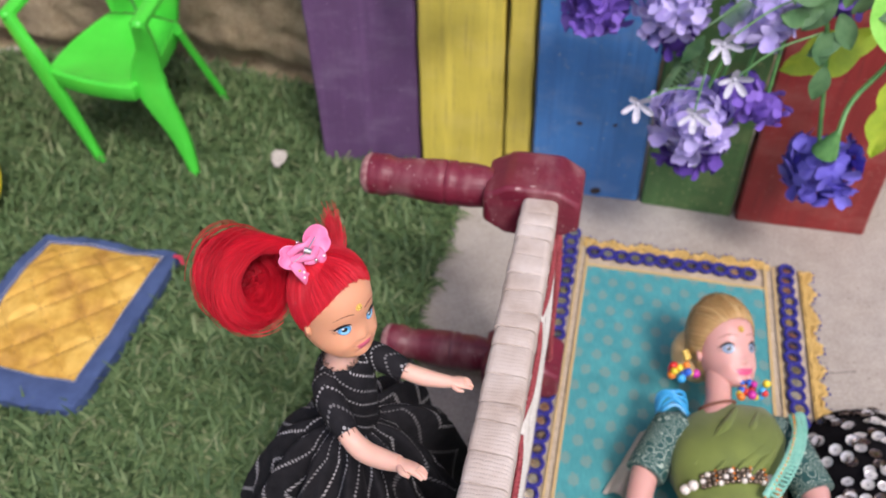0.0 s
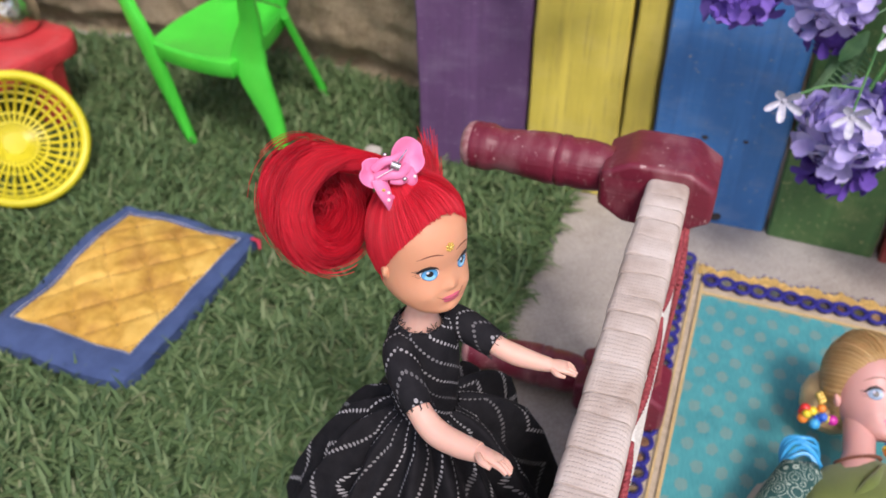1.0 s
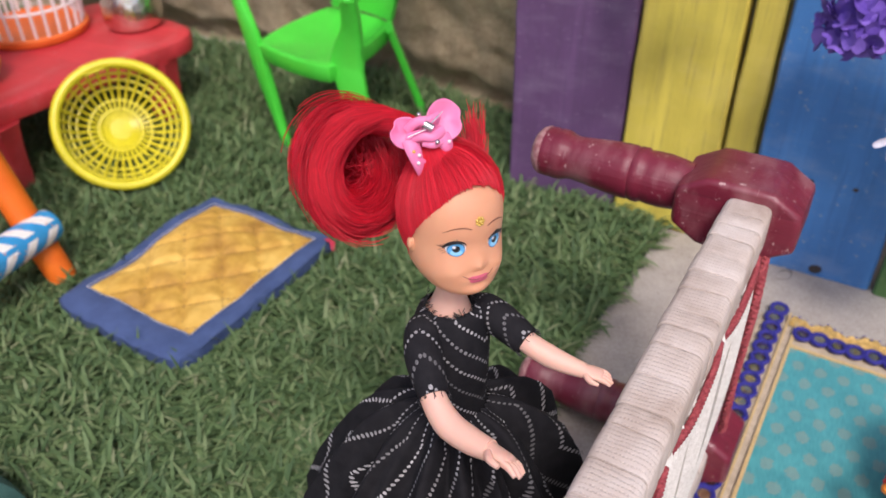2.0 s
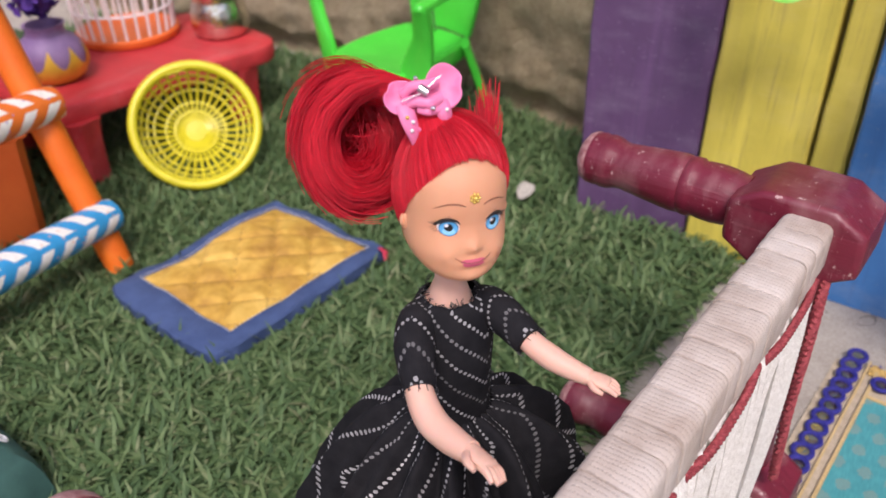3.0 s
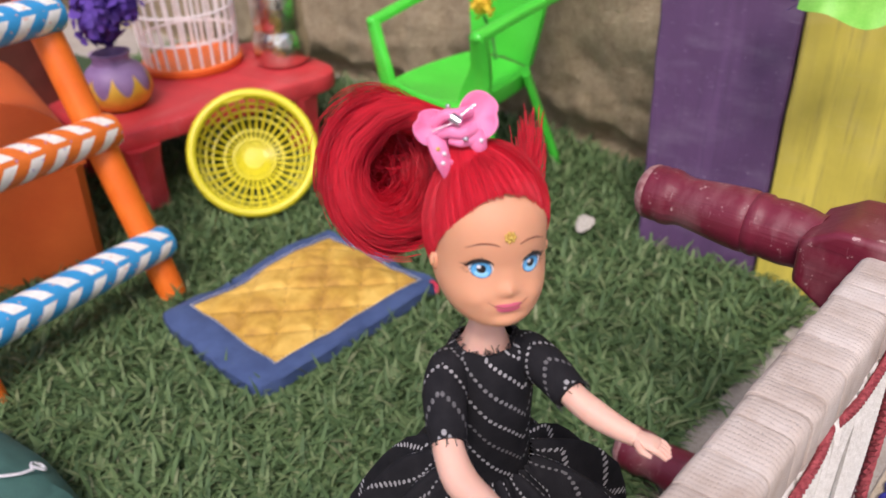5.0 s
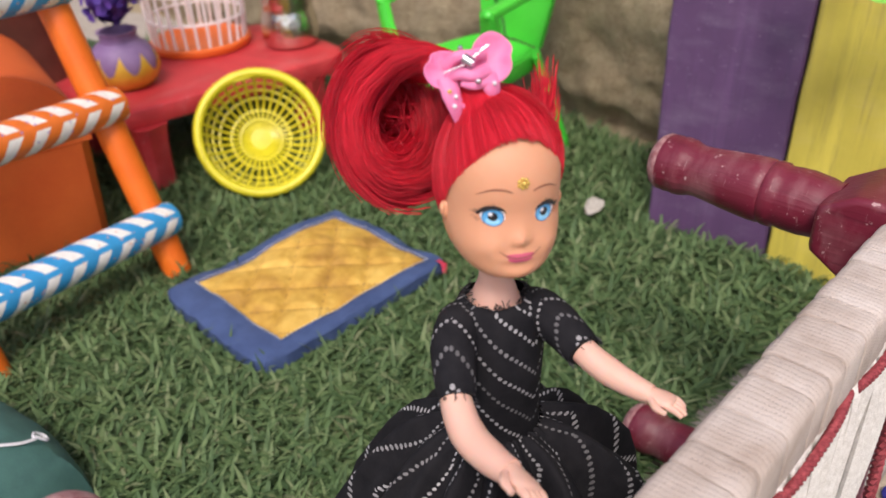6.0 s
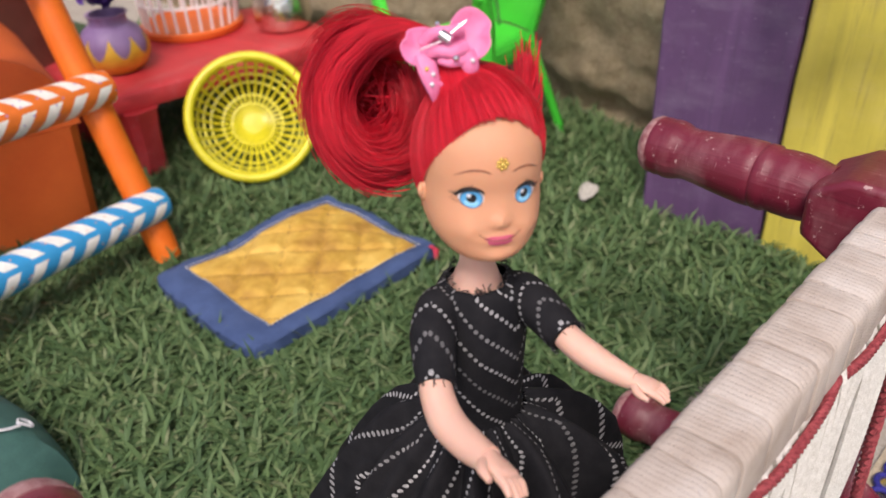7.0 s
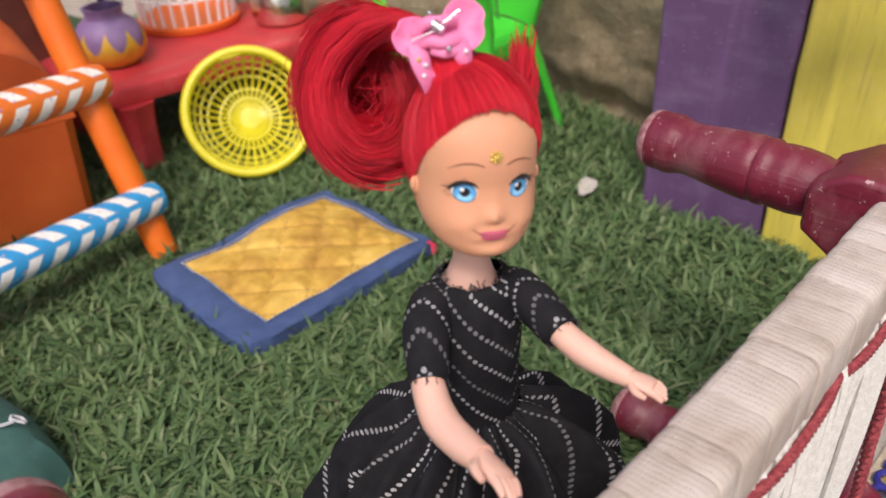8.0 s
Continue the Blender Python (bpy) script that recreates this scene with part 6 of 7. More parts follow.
v = 0.006
while v < L - 0.004:
    trim_ring(rug_xy(0.0058 + 0.0004 * math.sin(v * 300), v, 0))
    trim_ring(rug_xy(0.1285 + 0.0006 * math.sin(v * 250), v + 0.008, 0))
    v += 0.0081
u = 0.0200
while u < 0.116:
    trim_ring(rug_xy(u, 0.0205 + 0.0005 * math.sin(u * 200), 0))
    u += 0.0080


def lace(a, b, out, seed):
    """A scalloped band of gold lace from a to b, with a fringe of blue picots."""
    rnd = random.Random(seed)
    n = int((b - a).length / 0.0011)
    s, picots = Shape(), []
    rows = []
    for i in range(n + 1):
        t = i / n
        p = a.lerp(b, t)
        w = 0.0066 + 0.0018 * math.sin(t * n * 0.42 + 1.4 * math.sin(t * n * 0.09)) + 0.0008 * math.sin(t * n * 1.3) + 0.0006 * rnd.uniform(-1, 1)
        row = []
        for q in range(6):
            f = q / 5
            row.append(p + out * (w * f) + Vector((0, 0, 0.0022 + 0.0009 * rnd.uniform(0, 1) + (0.0006 if q in (1, 4) else 0))))
        rows.append(row)
        if i % 3 == 0:
            picots.append(p + out * (w + 0.0006))
    s.rings(rows, close=False)
    part("lace", s.warp(lambda q: q + roff), M_LACE, rug, "scalloped gold lace")
    f = Shape()
    for p in picots:
        f.ball((p.x, p.y, 0.0022), (0.0008, 0.0008, 0.0006), 0, 6, 4)
    tagged(part("picot_edge", f.warp(lambda q: q + roff), M_NAVY, rug, "fine blue picot edging"), kind="stuff")


lace(rug_xy(0.0130, 0.0150, 0), rug_xy(0.1200, 0.0150, 0), (rug_xy(0, 0, 0) - rug_xy(0, 1, 0)).normalized(), 1)
lace(rug_xy(0.1360, 0.0120, 0), rug_xy(0.1360, L, 0), (rug_xy(1, 0, 0) - rug_xy(0, 0, 0)).normalized(), 2)


# ---- the doll that lies on the rug ----
def printed_cloth(name):
    n = Nodes(name)
    cell = n.add("TexVoronoi", Scale=210.0, Vector=n.coord())
    ringy = n.math("ABSOLUTE", n.math("SUBTRACT", n.math("FRACT", n.math("MULTIPLY", cell.outputs["Distance"], 4.0)), 0.5))
    col = n.mix(n.math("GREATER_THAN", ringy, 0.405), (0.010, 0.070, 0.066), (0.42, 0.50, 0.42))
    return n.finish(col, 0.7, n.noise(2500, 2), 0.0003)


M_SAREE = plain("olive_green_cloth", (0.105, 0.145, 0.025), (0.165, 0.215, 0.040), 70, 0.7, 0.0003, 3200, Sheen_Weight=0.2)
M_PRINT = printed_cloth("teal_print")
M_PEARL = plain("pearl", (0.72, 0.66, 0.58), (0.82, 0.77, 0.70), 600, 0.25, 0.00002)
M_BEADS_RED = plain("red_bead", (0.60, 0.02, 0.02), (0.7, 0.04, 0.03), 900, 0.3, 0.00002)
M_BEADS_YELLOW = plain("yellow_bead", (0.75, 0.58, 0.02), (0.82, 0.66, 0.04), 900, 0.3, 0.00002)
M_BEADS_BLUE = plain("blue_bead", (0.02, 0.10, 0.55), (0.04, 0.16, 0.65), 900, 0.3, 0.00002)
M_BEADS_PINK = plain("magenta_bead", (0.50, 0.02, 0.28), (0.6, 0.04, 0.36), 900, 0.3, 0.00002)
M_BEADS_ORANGE = plain("orange_bead", (0.75, 0.20, 0.02), (0.8, 0.26, 0.03), 900, 0.3, 0.00002)
M_SKY = plain("sky_blue_cord", (0.03, 0.33, 0.68), (0.06, 0.42, 0.78), 900, 0.4, 0.00005)
M_SEAFOAM = plain("seafoam_trim", (0.16, 0.48, 0.38), (0.28, 0.60, 0.48), 700, 0.6, 0.0004)
M_BRONZE = plain("dark_bronze_bead", (0.10, 0.07, 0.05), (0.30, 0.24, 0.18), 700, 0.18, 0.00003, Metallic=0.8)
M_EYE_SHADOW = plain("lilac_eye_paint", (0.34, 0.30, 0.40), (0.50, 0.46, 0.54), 900, 0.35, 0.00001)
M_IRIS_GREY = plain("grey_blue_iris", (0.14, 0.22, 0.34), (0.24, 0.34, 0.46), 1200, 0.3, 0.00001)
M_VEIL = plain("beige_gauze", (0.45, 0.40, 0.34), (0.55, 0.50, 0.44), 200, 0.8, 0.0003)


def lying_doll():
    s = Shape()
    SKIN, HAIR, WHITE, IRIS, PUPIL, LIPS, BROW, GOLD, SAREE, PRINT, PEARL, RED, YELLOW, BLUE, PINK, ORANGE, SKY, SEA, VEIL, BRONZE = range(20)
    fwd = Vector((0.34, -0.52, 0.77)).normalized()
    top = Vector((0.17, 0.86, 0.45))
    top = (top - fwd * top.dot(fwd)).normalized()
    left = top.cross(fwd)
    hm = Matrix.Translation((0.1645, -0.1702, 0.0330)) @ Matrix(((fwd.x, left.x, top.x, 0), (fwd.y, left.y, top.y, 0), (fwd.z, left.z, top.z, 0), (0, 0, 0, 1)))
    hm = Matrix.Translation((0.001, -0.004, 0.0)) @ hm @ Matrix.Rotation(radians(1), 4, "Z") @ Matrix.Rotation(radians(17), 4, "X") @ Matrix.Scale(0.0142, 4)
    vinyl_head(s, hm, (SKIN, HAIR, WHITE, IRIS, PUPIL, LIPS, BROW, GOLD, IRIS, IRIS), HeadForm(ADULT_ROWS), (-1.25, 0.0, 0.55), (0.98, 0.95, 0.84, 0.66, 0.42, 0.10, -0.22, -0.5, -0.85, -0.95), 0.98, 1.3, -0.06, 150)
    s.ball((0.1555, -0.1680, 0.0205), (0.0125, 0.0150, 0.0120), HAIR, 16, 10)
    s.tube([(0.1620, -0.1840, 0.0290), (0.1600, -0.2000, 0.0270), (0.1580, -0.2110, 0.0250)], [0.0062, 0.0058, 0.0085], SKIN, 16)
    # chest, waist and hips under the drape
    rings = []
    for y, w, z, h in ((-0.2020, 0.009, 0.0225, 0.0060), (-0.2065, 0.020, 0.0228, 0.0098), (-0.2150, 0.0265, 0.0235, 0.0128), (-0.2270, 0.0265, 0.0250, 0.0165), (-0.2360, 0.0245, 0.0245, 0.0170), (-0.2460, 0.0205, 0.0225, 0.0150),
                       (-0.2560, 0.0195, 0.0210, 0.0140), (-0.2700, 0.0250, 0.0210, 0.0155), (-0.2950, 0.0300, 0.0200, 0.0160), (-0.3300, 0.0310, 0.0180, 0.0145), (-0.3700, 0.0330, 0.0150, 0.0120), (-0.4100, 0.0340, 0.0120, 0.0090)):
        cx = 0.1625 + 0.14 * (y + 0.21)
        ring = []
        for j in range(40):
            a = 2 * math.pi * j / 40
            crease = 0.0007 * math.sin(7 * a + y * 260) + 0.0010 * noise.noise((math.cos(a) * 2, y * 70, 3))
            ring.append((cx + (w + crease) * math.cos(a), y + 0.15 * w * math.cos(a), max(0.003, z + (h + crease) * math.sin(a))))
        rings.append(ring)
    s.rings(rings, SAREE)
    # drape folds over the chest, from one shoulder to the other hip
    for a0, b0, bow in (((0.1420, -0.2400), (0.1650, -0.2090), 0.002), ((0.1500, -0.2440), (0.1740, -0.2110), 0.003), ((0.1640, -0.2450), (0.1830, -0.2130), 0.003), ((0.1580, -0.2440), (0.1800, -0.2200), 0.001)):
        pts = []
        for i in range(9):
            t = i / 8
            x, y = a0[0] + (b0[0] - a0[0]) * t + bow * math.sin(math.pi * t), a0[1] + (b0[1] - a0[1]) * t
            q = (x - (0.1625 + 0.14 * (y + 0.21))) / 0.0262
            pts.append((x, y, 0.0238 + (0.0158 - 0.0050 * max(0, (y + 0.222) / 0.013)) * math.sqrt(max(0.05, 1 - q * q))))
        s.tube(curve_points(pts, 2), [0.0006 + 0.0016 * math.sin(math.pi * i / 16) for i in range(17)], SAREE, 10, flat=0.6)
    s.tube(curve_points([(0.1890, -0.2100, 0.0325), (0.1868, -0.2230, 0.0372), (0.1790, -0.2380, 0.0392), (0.1680, -0.2540, 0.0375)], 6), 0.0013, SEA, 8, flat=0.6)
    for k in range(26):
        t = k / 25
        p = Vector((0.1925 - 0.0060 * t - 0.0150 * t * t, -0.2110 - 0.043 * t, 0.0335 + 0.0050 * math.sin(t * 2.6)))
        s.tube([p + Vector((0.0020 * math.cos(a), 0.0014 * math.sin(a), 0.0006)) for a in (2 * math.pi * q / 10 for q in range(11))], 0.0005, SEA, 5, caps=(False, False))
        s.ball(p + Vector((-0.0032, 0, 0.0012)), 0.0006, ORANGE if k % 2 else GOLD, 6, 4)
    # belt of pearls and gold beads
    for k in range(30):
        a = radians(-4 + 188 * k / 29)
        cx, cy = 0.1570, -0.2462
        mid = 8 < k < 21
        for row in (-1, 0, 1) if mid else (0,):
            at_ = Vector((cx + 0.0215 * math.cos(a), cy + 0.0024 * row + 0.003 * math.cos(a), 0.0225 + 0.0165 * math.sin(a)))
            if mid:
                s.ball(at_, 0.0013, (PEARL if (k + row) % 4 == 0 else BRONZE), 8, 5)
                s.ball(at_ + Vector((0.0011, 0.0012, 0.0002)), 0.0007, ORANGE if k % 3 == 0 else BRONZE, 6, 4)
            elif k in (22, 24):
                s.ball(at_, 0.0023, PEARL, 10, 6)
            elif k == 7:
                s.ball(at_, (0.0030, 0.0024, 0.0024), PEARL, 10, 6)
            elif k < 7:
                s.ball(at_ + Vector((0, -0.0006 * (7 - k), 0)), 0.0015, ORANGE, 8, 5)
    # sleeves and arms
    for sg, sh, el, ha in ((-1, (0.1370, -0.2155, 0.0250), (0.1235, -0.2370, 0.0210), (0.1170, -0.2600, 0.0160)), (1, (0.1860, -0.2140, 0.0240), (0.1950, -0.2420, 0.0220), (0.1930, -0.2680, 0.0200))):
        sh, el, ha = Vector(sh), Vector(el), Vector(ha)
        s.tube([sh + Vector((0.006 * -sg, 0.001, 0)), sh, sh.lerp(el, 0.45), el], [0.0075, 0.0095, 0.0092, 0.0088], PRINT, 18)
        s.tube([sh.lerp(el, 0.8), el, el.lerp(ha, 0.5), ha], [0.0060, 0.0060, 0.0056, 0.0048], SKIN, 14)
        s.ball(ha, (0.0055, 0.0075, 0.0040), SKIN, 10, 7)
    # necklace, earrings of coloured beads, a blue cord at the shoulder
    for k in range(40):
        a = 2 * math.pi * k / 40
        s.ball((0.1590 + 0.0082 * math.cos(a), -0.2030 - 0.0030 * math.sin(a) + 0.25 * 0.0082 * math.cos(a), 0.0270 + 0.0076 * math.sin(a)), 0.00075, BROW, 6, 4)
    rnd = random.Random(8)
    cols = (RED, YELLOW, BLUE, PINK, ORANGE, SKY)
    for c in ((0.1445, -0.1890, 0.0330), (0.1745, -0.1985, 0.0330)):
        for k in range(15):
            d = Vector((rnd.uniform(-1, 1) * 0.0062, rnd.uniform(-1, 1) * 0.0046, rnd.uniform(-0.4, 1) * 0.0036))
            s.ball(Vector(c) + d, rnd.uniform(0.0016, 0.0022), cols[k % 6], 9, 6)
    for k in range(6):
        s.ball((0.1465 + 0.0012 * (k % 2), -0.1815 + 0.0012 * k, 0.0340 - 0.0004 * k), 0.0014, GOLD, 8, 5)
    for k in range(5):
        tl = rnd.uniform(-0.5, 0.5)
        s.tube([(0.1390 + 0.0068 * math.cos(a) + 0.0010 * math.sin(3 * k), -0.2000 - 0.0023 * k + 0.0035 * math.sin(a + tl) + 0.0012 * math.sin(3 * a + k), 0.0225 + 0.0070 * math.sin(a)) for a in (2 * math.pi * q / 22 for q in range(23))], 0.0009, SKY, 6, caps=(False, False))
    # gauze veil behind the shoulder
    rows = []
    for i in range(9):
        t = i / 8
        rows.append([(0.1360 - 0.020 * t - 0.009 * w, -0.2080 - 0.034 * t + 0.004 * w, 0.0040 + 0.015 * (1 - t * 0.6) * math.sin(math.pi * min(1, w + 0.15)) + 0.001 * noise.noise((t * 5, w * 5, 0))) for w in (0, 0.2, 0.4, 0.6, 0.8, 1.0)])
    s.rings(rows, VEIL, close=False)
    ob = part("doll", s, [M_SKIN_PALE, M_HAIR_BLOND, M_EYE_SHADOW, M_IRIS_GREY, M_PUPIL, M_LIPS_PINK, M_BROW, M_GOLD, M_SAREE, M_PRINT, M_PEARL, M_BEADS_RED, M_BEADS_YELLOW, M_BEADS_BLUE, M_BEADS_PINK, M_BEADS_ORANGE, M_SKY, M_SEAFOAM, M_VEIL, M_BRONZE])
    return tagged(ob, "blond plastic doll in olive green saree lying on rug", "doll")


lying_doll()

# ---- black sequinned cloth on the rug's edge ----
M_BLACK_CLOTH = plain("black_net_cloth", (0.005, 0.0045, 0.0055), (0.011, 0.010, 0.012), 300, 0.95, 0.0006, 2500, Specular_IOR_Level=0.1)
M_SEQUIN = plain("silver_sequin", (0.70, 0.68, 0.67), (0.88, 0.87, 0.86), 500, 0.2, 0.00002, Metallic=0.35)
M_SEQUIN_DIM = plain("dark_sequin", (0.10, 0.07, 0.07), (0.24, 0.20, 0.18), 500, 0.25, 0.00002, Metallic=0.8)
cloth = thing("sequinned_cloth", (0.235, -0.245, 0.0), "black cloth scattered with round silver sequins, heaped on the rug", "cloth")


def cloth_z(x, y):
    r = math.hypot(x / 0.046, y / 0.062)
    return max(0.003, 0.030 * max(0, 1 - r ** 2.2) + 0.004 * noise.noise((x * 45, y * 45, 2.0)) * max(0, 1.2 - r) + 0.003)


rows = []
for i in range(15):
    k = i / 14
    rows.append([(0.046 * k * math.cos(a) * (1 + 0.08 * noise.noise((math.cos(a), math.sin(a), 9))), 0.062 * k * math.sin(a), cloth_z(0.046 * k * math.cos(a), 0.062 * k * math.sin(a)) if k < 1 else 0.0025) for a in (2 * math.pi * j / 48 for j in range(48))])
part("cloth", Shape().rings(rows, caps=(False, False)), M_BLACK_CLOTH, cloth)
rnd = random.Random(12)
for k in range(290):
    a, q = rnd.uniform(0, 2 * math.pi), math.sqrt(rnd.uniform(0.0, 0.92))
    x, y = 0.046 * q * math.cos(a), 0.062 * q * math.sin(a)
    e = 0.002
    nrm = Vector((cloth_z(x - e, y) - cloth_z(x + e, y), cloth_z(x, y - e) - cloth_z(x, y + e), 2 * e)).normalized()
    nrm = (nrm + Vector((rnd.uniform(-0.3, 0.3), rnd.uniform(-0.3, 0.3), 0))).normalized()
    r = rnd.uniform(0.0024, 0.0030)
    sq = Shape().lathe([(0.0004, 0.0), (0.0004, 0.0002), (r * 0.8, 0.0001), (r, 0.0005), (r, 0.0003), (r * 0.8, -0.0001)], n=12, at=Vector((x, y, cloth_z(x, y) + 0.0010)), axis=nrm, caps=(False, False))
    part("sequin", sq, M_SEQUIN if rnd.random() < 0.58 else M_SEQUIN_DIM, cloth)


# ---- bunch of artificial flowers over the fence ----
def leaf(s, base, way, up, length, width, lobes=0, slot=0):
    """A leaf with a folded midrib; lobes cut its outline."""
    base, way, up = Vector(base), Vector(way).normalized(), Vector(up)
    up = (up - way * up.dot(way)).normalized()
    side = way.cross(up)
    rows = []
    n = 13
    for i in range(n):
        t = i / (n - 1)
        w = math.sin(math.pi * min(1, t * 0.97 + 0.03)) ** 0.75
        if lobes:
            w *= 0.72 + 0.28 * abs(math.cos(lobes * math.pi * t))
        row = []
        for q in (-1, -0.5, 0, 0.5, 1):
            row.append(base + way * length * t + side * (q * w * width / 2) + up * (0.10 * width * abs(q) - 0.30 * length * t * t + 0.03 * width * math.sin(9 * t) * q))
        rows.append(row)
    return s.rings(rows, slot, close=False)


bunch = thing("flower_bunch", (0.16, -0.05, 0.19), "hanging bunch of artificial violet and lavender flowers with green leaves", "flowers")
boff = Vector((-0.16, 0.05, -0.19))


def bpart(name, s, mat_, label=""):
    s.warp(lambda p: p + boff)
    ob = part(name, s, mat_, bunch, label)
    return ob


HUB = Vector((0.185, -0.060, 0.205))
HEADS = [((0.0990, -0.0560, 0.1500), 0.0190, M_VIOLET, 140, (0.1, -0.7, -0.3)), ((0.1335, -0.0660, 0.1560), 0.0200, M_LAVENDER, 150, (0.0, -0.8, -0.2)), ((0.1735, -0.0760, 0.1570), 0.0190, M_LAVENDER, 130, (0.1, -0.8, 0.0)),
         ((0.1490, -0.0850, 0.1040), 0.0225, M_LAVENDER, 190, (-0.1, -0.8, 0.1)), ((0.1530, -0.0780, 0.0860), 0.0200, M_DEEP, 120, (0.0, -0.7, -0.5)), ((0.1690, -0.0830, 0.1160), 0.0160, M_VIOLET, 44, (0.0, -0.9, 0.1)),
         ((0.1835, -0.0830, 0.1100), 0.0130, M_VIOLET, 34, (0.4, -0.8, 0.0)), ((0.2190, -0.0840, 0.0770), 0.0225, M_BLUEVIOLET, 150, (0.0, -0.5, -0.8)), ((0.2090, -0.0700, 0.1640), 0.0150, M_VIOLET, 40, (0, -0.8, -0.2)),
         ((0.1390, -0.0600, 0.1380), 0.0150, M_DEEP, 36, (0.0, -0.6, -0.5)), ((0.0045, -0.0240, 0.1620), 0.0120, M_DEEP, 36, (0.0, -0.8, -0.4))]
for i, (c, r, mat_, cnt, ax) in enumerate(HEADS):
    bpart("blossom", blossom(c, r, cnt, 60 + i, ax, 1.0, 0.5), mat_, "cloth blossom in violet or lavender")
    c = Vector(c)
    hub = HUB if c.x > 0.05 else Vector((0.05, -0.02, 0.20))
    mid = (c + hub) / 2 + Vector((0, -0.006, 0.012))
    bpart("stem", Shape().tube(curve_points([c + (hub - c).normalized() * r * 0.55, mid, hub], 5), 0.0011, n=6), M_STEM)
bpart("calyx", Shape().lathe([(0.0066, 0.0), (0.0058, 0.003), (0.0042, 0.007), (0.0026, 0.011), (0.0015, 0.014)], n=10, at=(0.2130, -0.0975, 0.0950), axis=(0.15, -0.15, 1)), M_STEM, "green calyx")
bpart("stem", Shape().tube(curve_points([(0.2150, -0.0995, 0.1080), (0.2210, -0.0890, 0.1200), (0.2380, -0.0800, 0.1450), (0.2420, -0.07, 0.19)], 6), 0.0013, n=6), M_STEM)
for base, way, ln, wd, mat_, lob in (((0.2400, -0.0900, 0.1500), (0.0, -0.25, -1.0), 0.062, 0.026, M_LEAF_LIME, 3), ((0.2500, -0.0880, 0.1420), (0.15, -0.2, -1.0), 0.064, 0.028, M_LEAF_LIME, 3), ((0.2260, -0.0780, 0.1500), (-0.9, -0.1, -0.55), 0.044, 0.024, M_LEAF_LIME, 2),
                                    ((0.2000, -0.0840, 0.1700), (-0.5, -0.3, -0.6), 0.026, 0.014, M_LEAF_DARK, 0), ((0.1940, -0.0880, 0.1660), (-0.9, -0.4, -0.2), 0.024, 0.013, M_LEAF_DARK, 0), ((0.2060, -0.0900, 0.1560), (-0.7, -0.3, -0.5), 0.024, 0.013, M_LEAF_DARK, 0), ((0.2020, -0.0880, 0.1640), (0.4, -0.4, -0.7), 0.024, 0.013, M_LEAF_DARK, 0), ((0.1960, -0.0900, 0.1560), (0.2, -0.4, -0.9), 0.022, 0.012, M_LEAF_DARK, 0), ((0.2080, -0.0900, 0.1660), (-0.1, -0.6, 0.5), 0.022, 0.012, M_LEAF_DARK, 0),
                                    ((0.2010, -0.0920, 0.1400), (0.0, -0.3, -1.0), 0.024, 0.013, M_LEAF_DARK, 0), ((0.1880, -0.0900, 0.1620), (-0.6, -0.5, 0.3), 0.022, 0.012, M_LEAF_DARK, 0), ((0.2120, -0.0900, 0.1720), (0.6, -0.5, -0.2), 0.024, 0.013, M_LEAF_DARK, 0), ((0.2040, -0.0920, 0.1720), (-0.3, -0.6, 0.4), 0.022, 0.012, M_LEAF_DARK, 0), ((0.1920, -0.0920, 0.1740), (-0.8, -0.4, 0.2), 0.022, 0.012, M_LEAF_DARK, 0), ((0.2180, -0.0880, 0.1820), (0.2, -0.5, -0.8), 0.034, 0.020, M_LEAF_PALE, 0), ((0.1500, -0.0700, 0.1420), (-0.5, -0.3, -0.8), 0.022, 0.011, M_LEAF_DARK, 4),
                                    ((0.1430, -0.0620, 0.1310), (0.1, -0.3, -0.9), 0.026, 0.015, M_LEAF_DARK, 4)):
    k = 0.74 if mat_ is M_LEAF_DARK else 1.0
    bpart("leaf", leaf(Shape(), base, way, (0, -1, 0.3), ln * k, wd * k, lob), mat_, "artificial leaf")
M_SPRIG = plain("lilac_white_cloth", (0.42, 0.43, 0.52), (0.62, 0.62, 0.70), 600, 0.7, 0.0002)
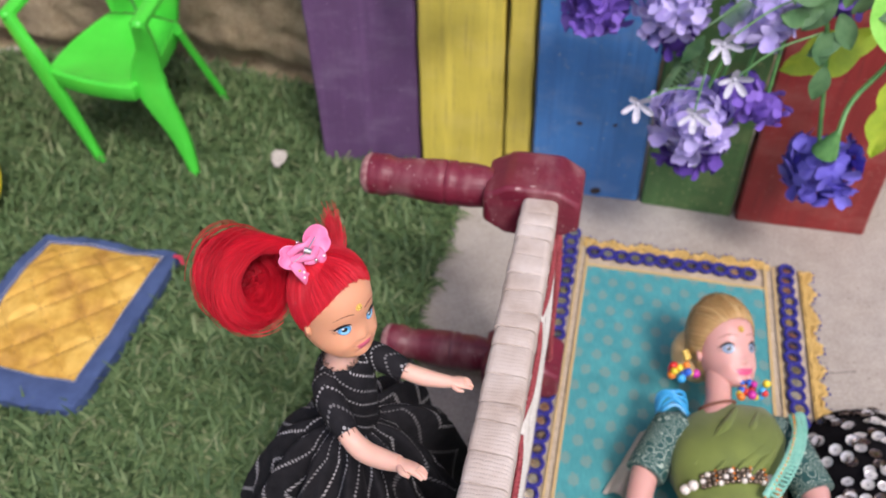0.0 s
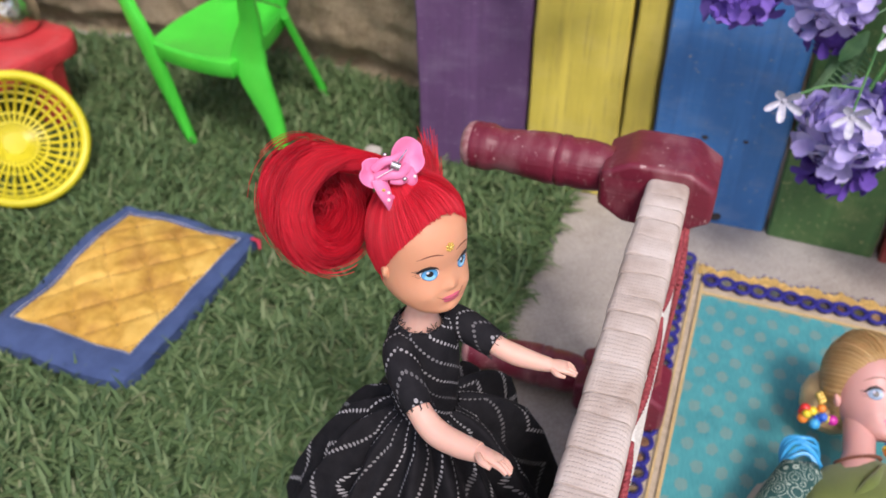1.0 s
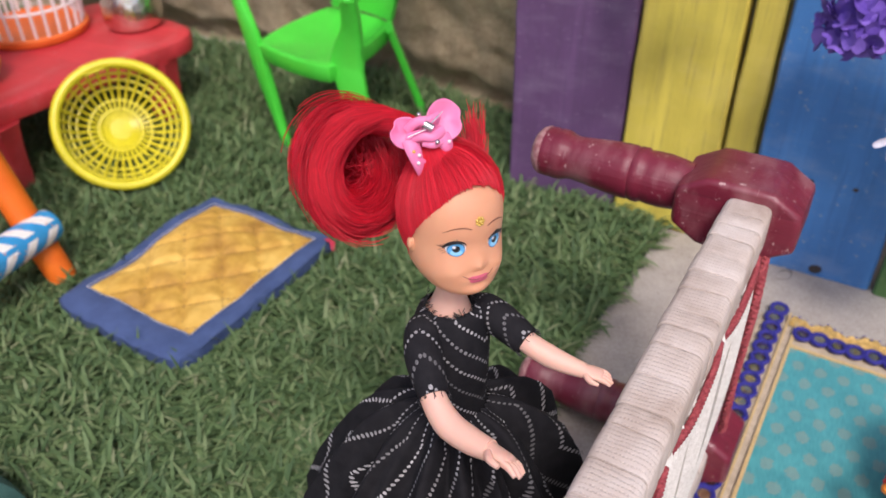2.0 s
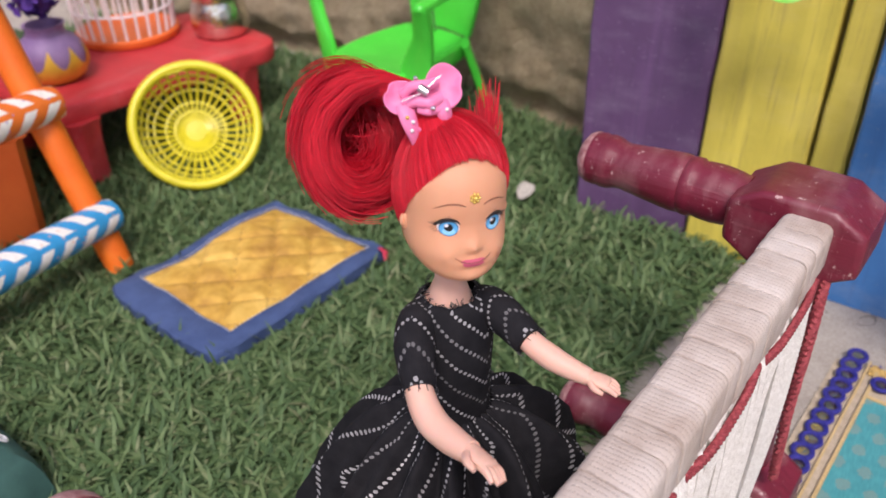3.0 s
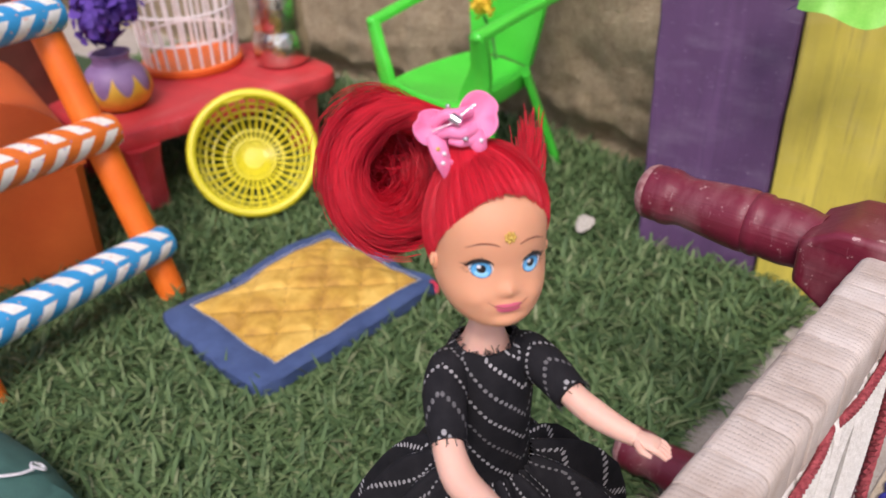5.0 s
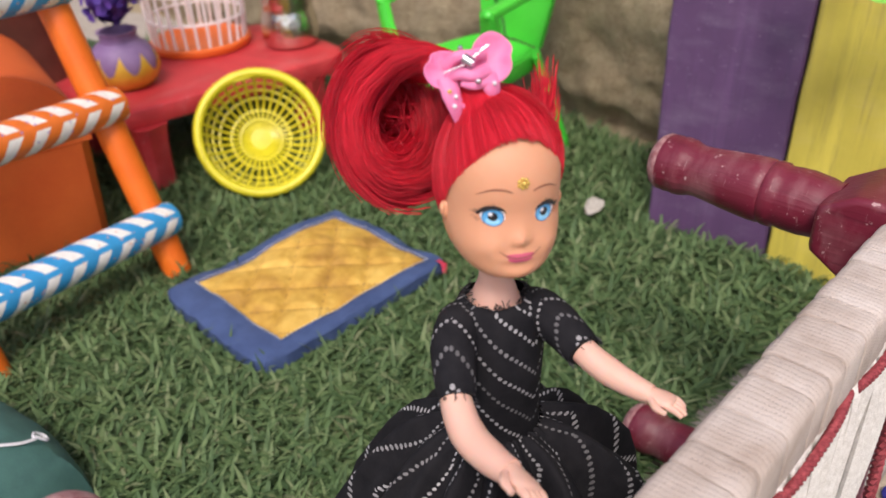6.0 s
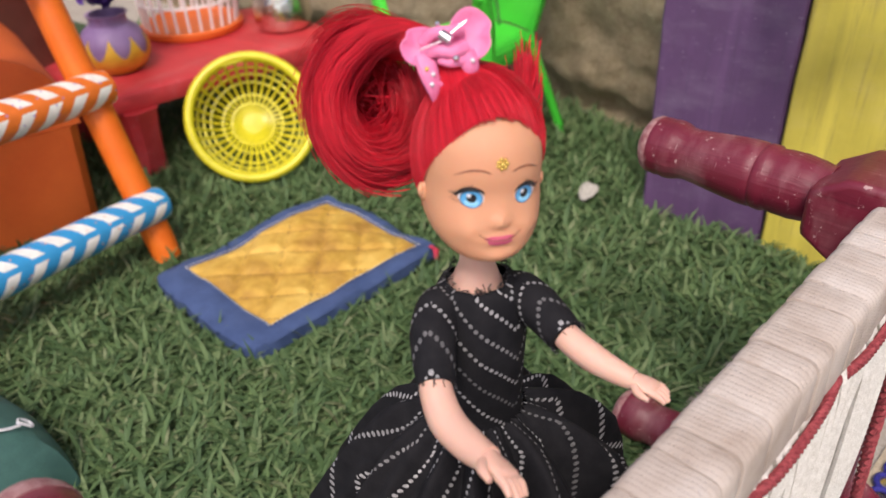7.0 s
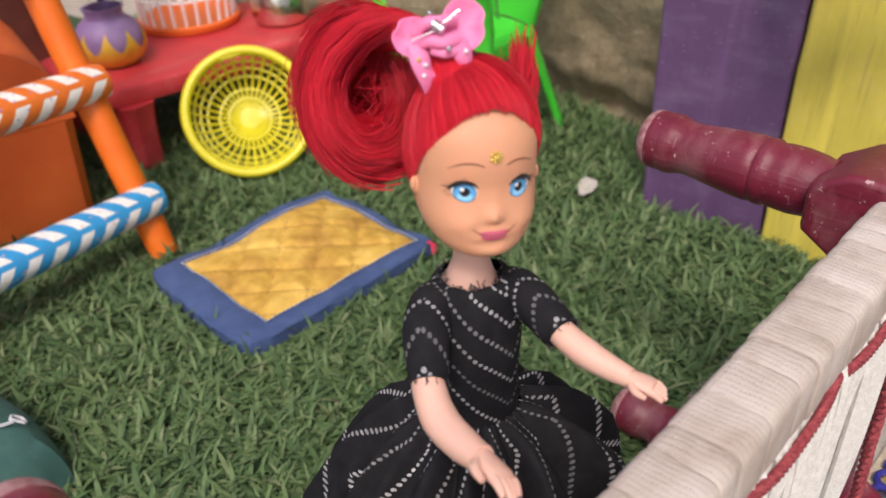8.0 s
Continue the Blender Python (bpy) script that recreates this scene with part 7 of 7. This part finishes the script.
# thin white sprigs with five-petalled flowers
for c, root in (((0.1515, -0.1000, 0.1550), (0.1900, -0.085, 0.172)), ((0.1600, -0.1000, 0.1370), (0.1950, -0.09, 0.155)), ((0.1185, -0.0990, 0.1220), (0.1480, -0.095, 0.128)), ((0.1440, -0.1060, 0.1215), (0.150, -0.09, 0.150))):
    c, root = Vector(c), Vector(root)
    s = Shape()
    for k in range(5):
        a = 2 * math.pi * k / 5 + c.x * 50
        d = Vector((math.cos(a), -0.35, math.sin(a)))
        petal(s, c, d, (0, -1, 0), 0.0092, 0.0036, 0.22)
    s.ball(c + Vector((0, -0.0008, 0)), 0.0012, 0, 7, 5)
    bpart("small_flower", s, M_SPRIG, "small white five-petalled flower")
    bpart("stem", Shape().tube(curve_points([c, (c + root) / 2 + Vector((0, 0, 0.004)), root], 5), 0.0005, n=5), M_STEM)
# feathery fern tips
for root, tip in (((0.1480, -0.0640, 0.1330), (0.1340, -0.0740, 0.1080)), ((0.1530, -0.0640, 0.1320), (0.1460, -0.0780, 0.1080)), ((0.1620, -0.082, 0.168), (0.1500, -0.088, 0.160))):
    root, tip = Vector(root), Vector(tip)
    s = Shape().tube([root, tip], 0.0006, n=5)
    for k in range(12):
        p = root.lerp(tip, (k + 1) / 13)
        for sg in (-1, 1):
            s.tube([p, p + Vector((sg * 0.006, -0.003, -0.003))], [0.0005, 0.0002], n=4)
    bpart("fern", s, M_LEAF_DARK, "feathery green sprig")

# ---- pale green plastic leaf over the fence's left end ----
gl = thing("plastic_leaf", (0.03, -0.035, 0.16), "glossy pale green plastic leaf hanging over the yellow plank", "leaf")
sl = Shape()
rows = []
for i in range(21):
    t = i / 20
    row = []
    for q in (-1, -0.6, -0.2, 0.2, 0.6, 1):
        w = 0.016 * math.sin(math.pi * (0.12 + 0.76 * t)) ** 0.6
        row.append((-0.022 + 0.052 * t, -0.004 - 0.006 * math.sin(t * 7) - 0.004 * q * q, -0.0005 + w * q * 0.75 + 0.005 + 0.0025 * math.sin(t * 11 + q)))
    rows.append(row)
part("blade", sl.rings(rows, close=False), M_LEAF_PALE, gl)
part("stalk", Shape().tube([(0.028, -0.004, 0.006), (0.036, 0.004, 0.02), (0.038, 0.012, 0.04)], 0.0012, n=6), M_STEM, gl)
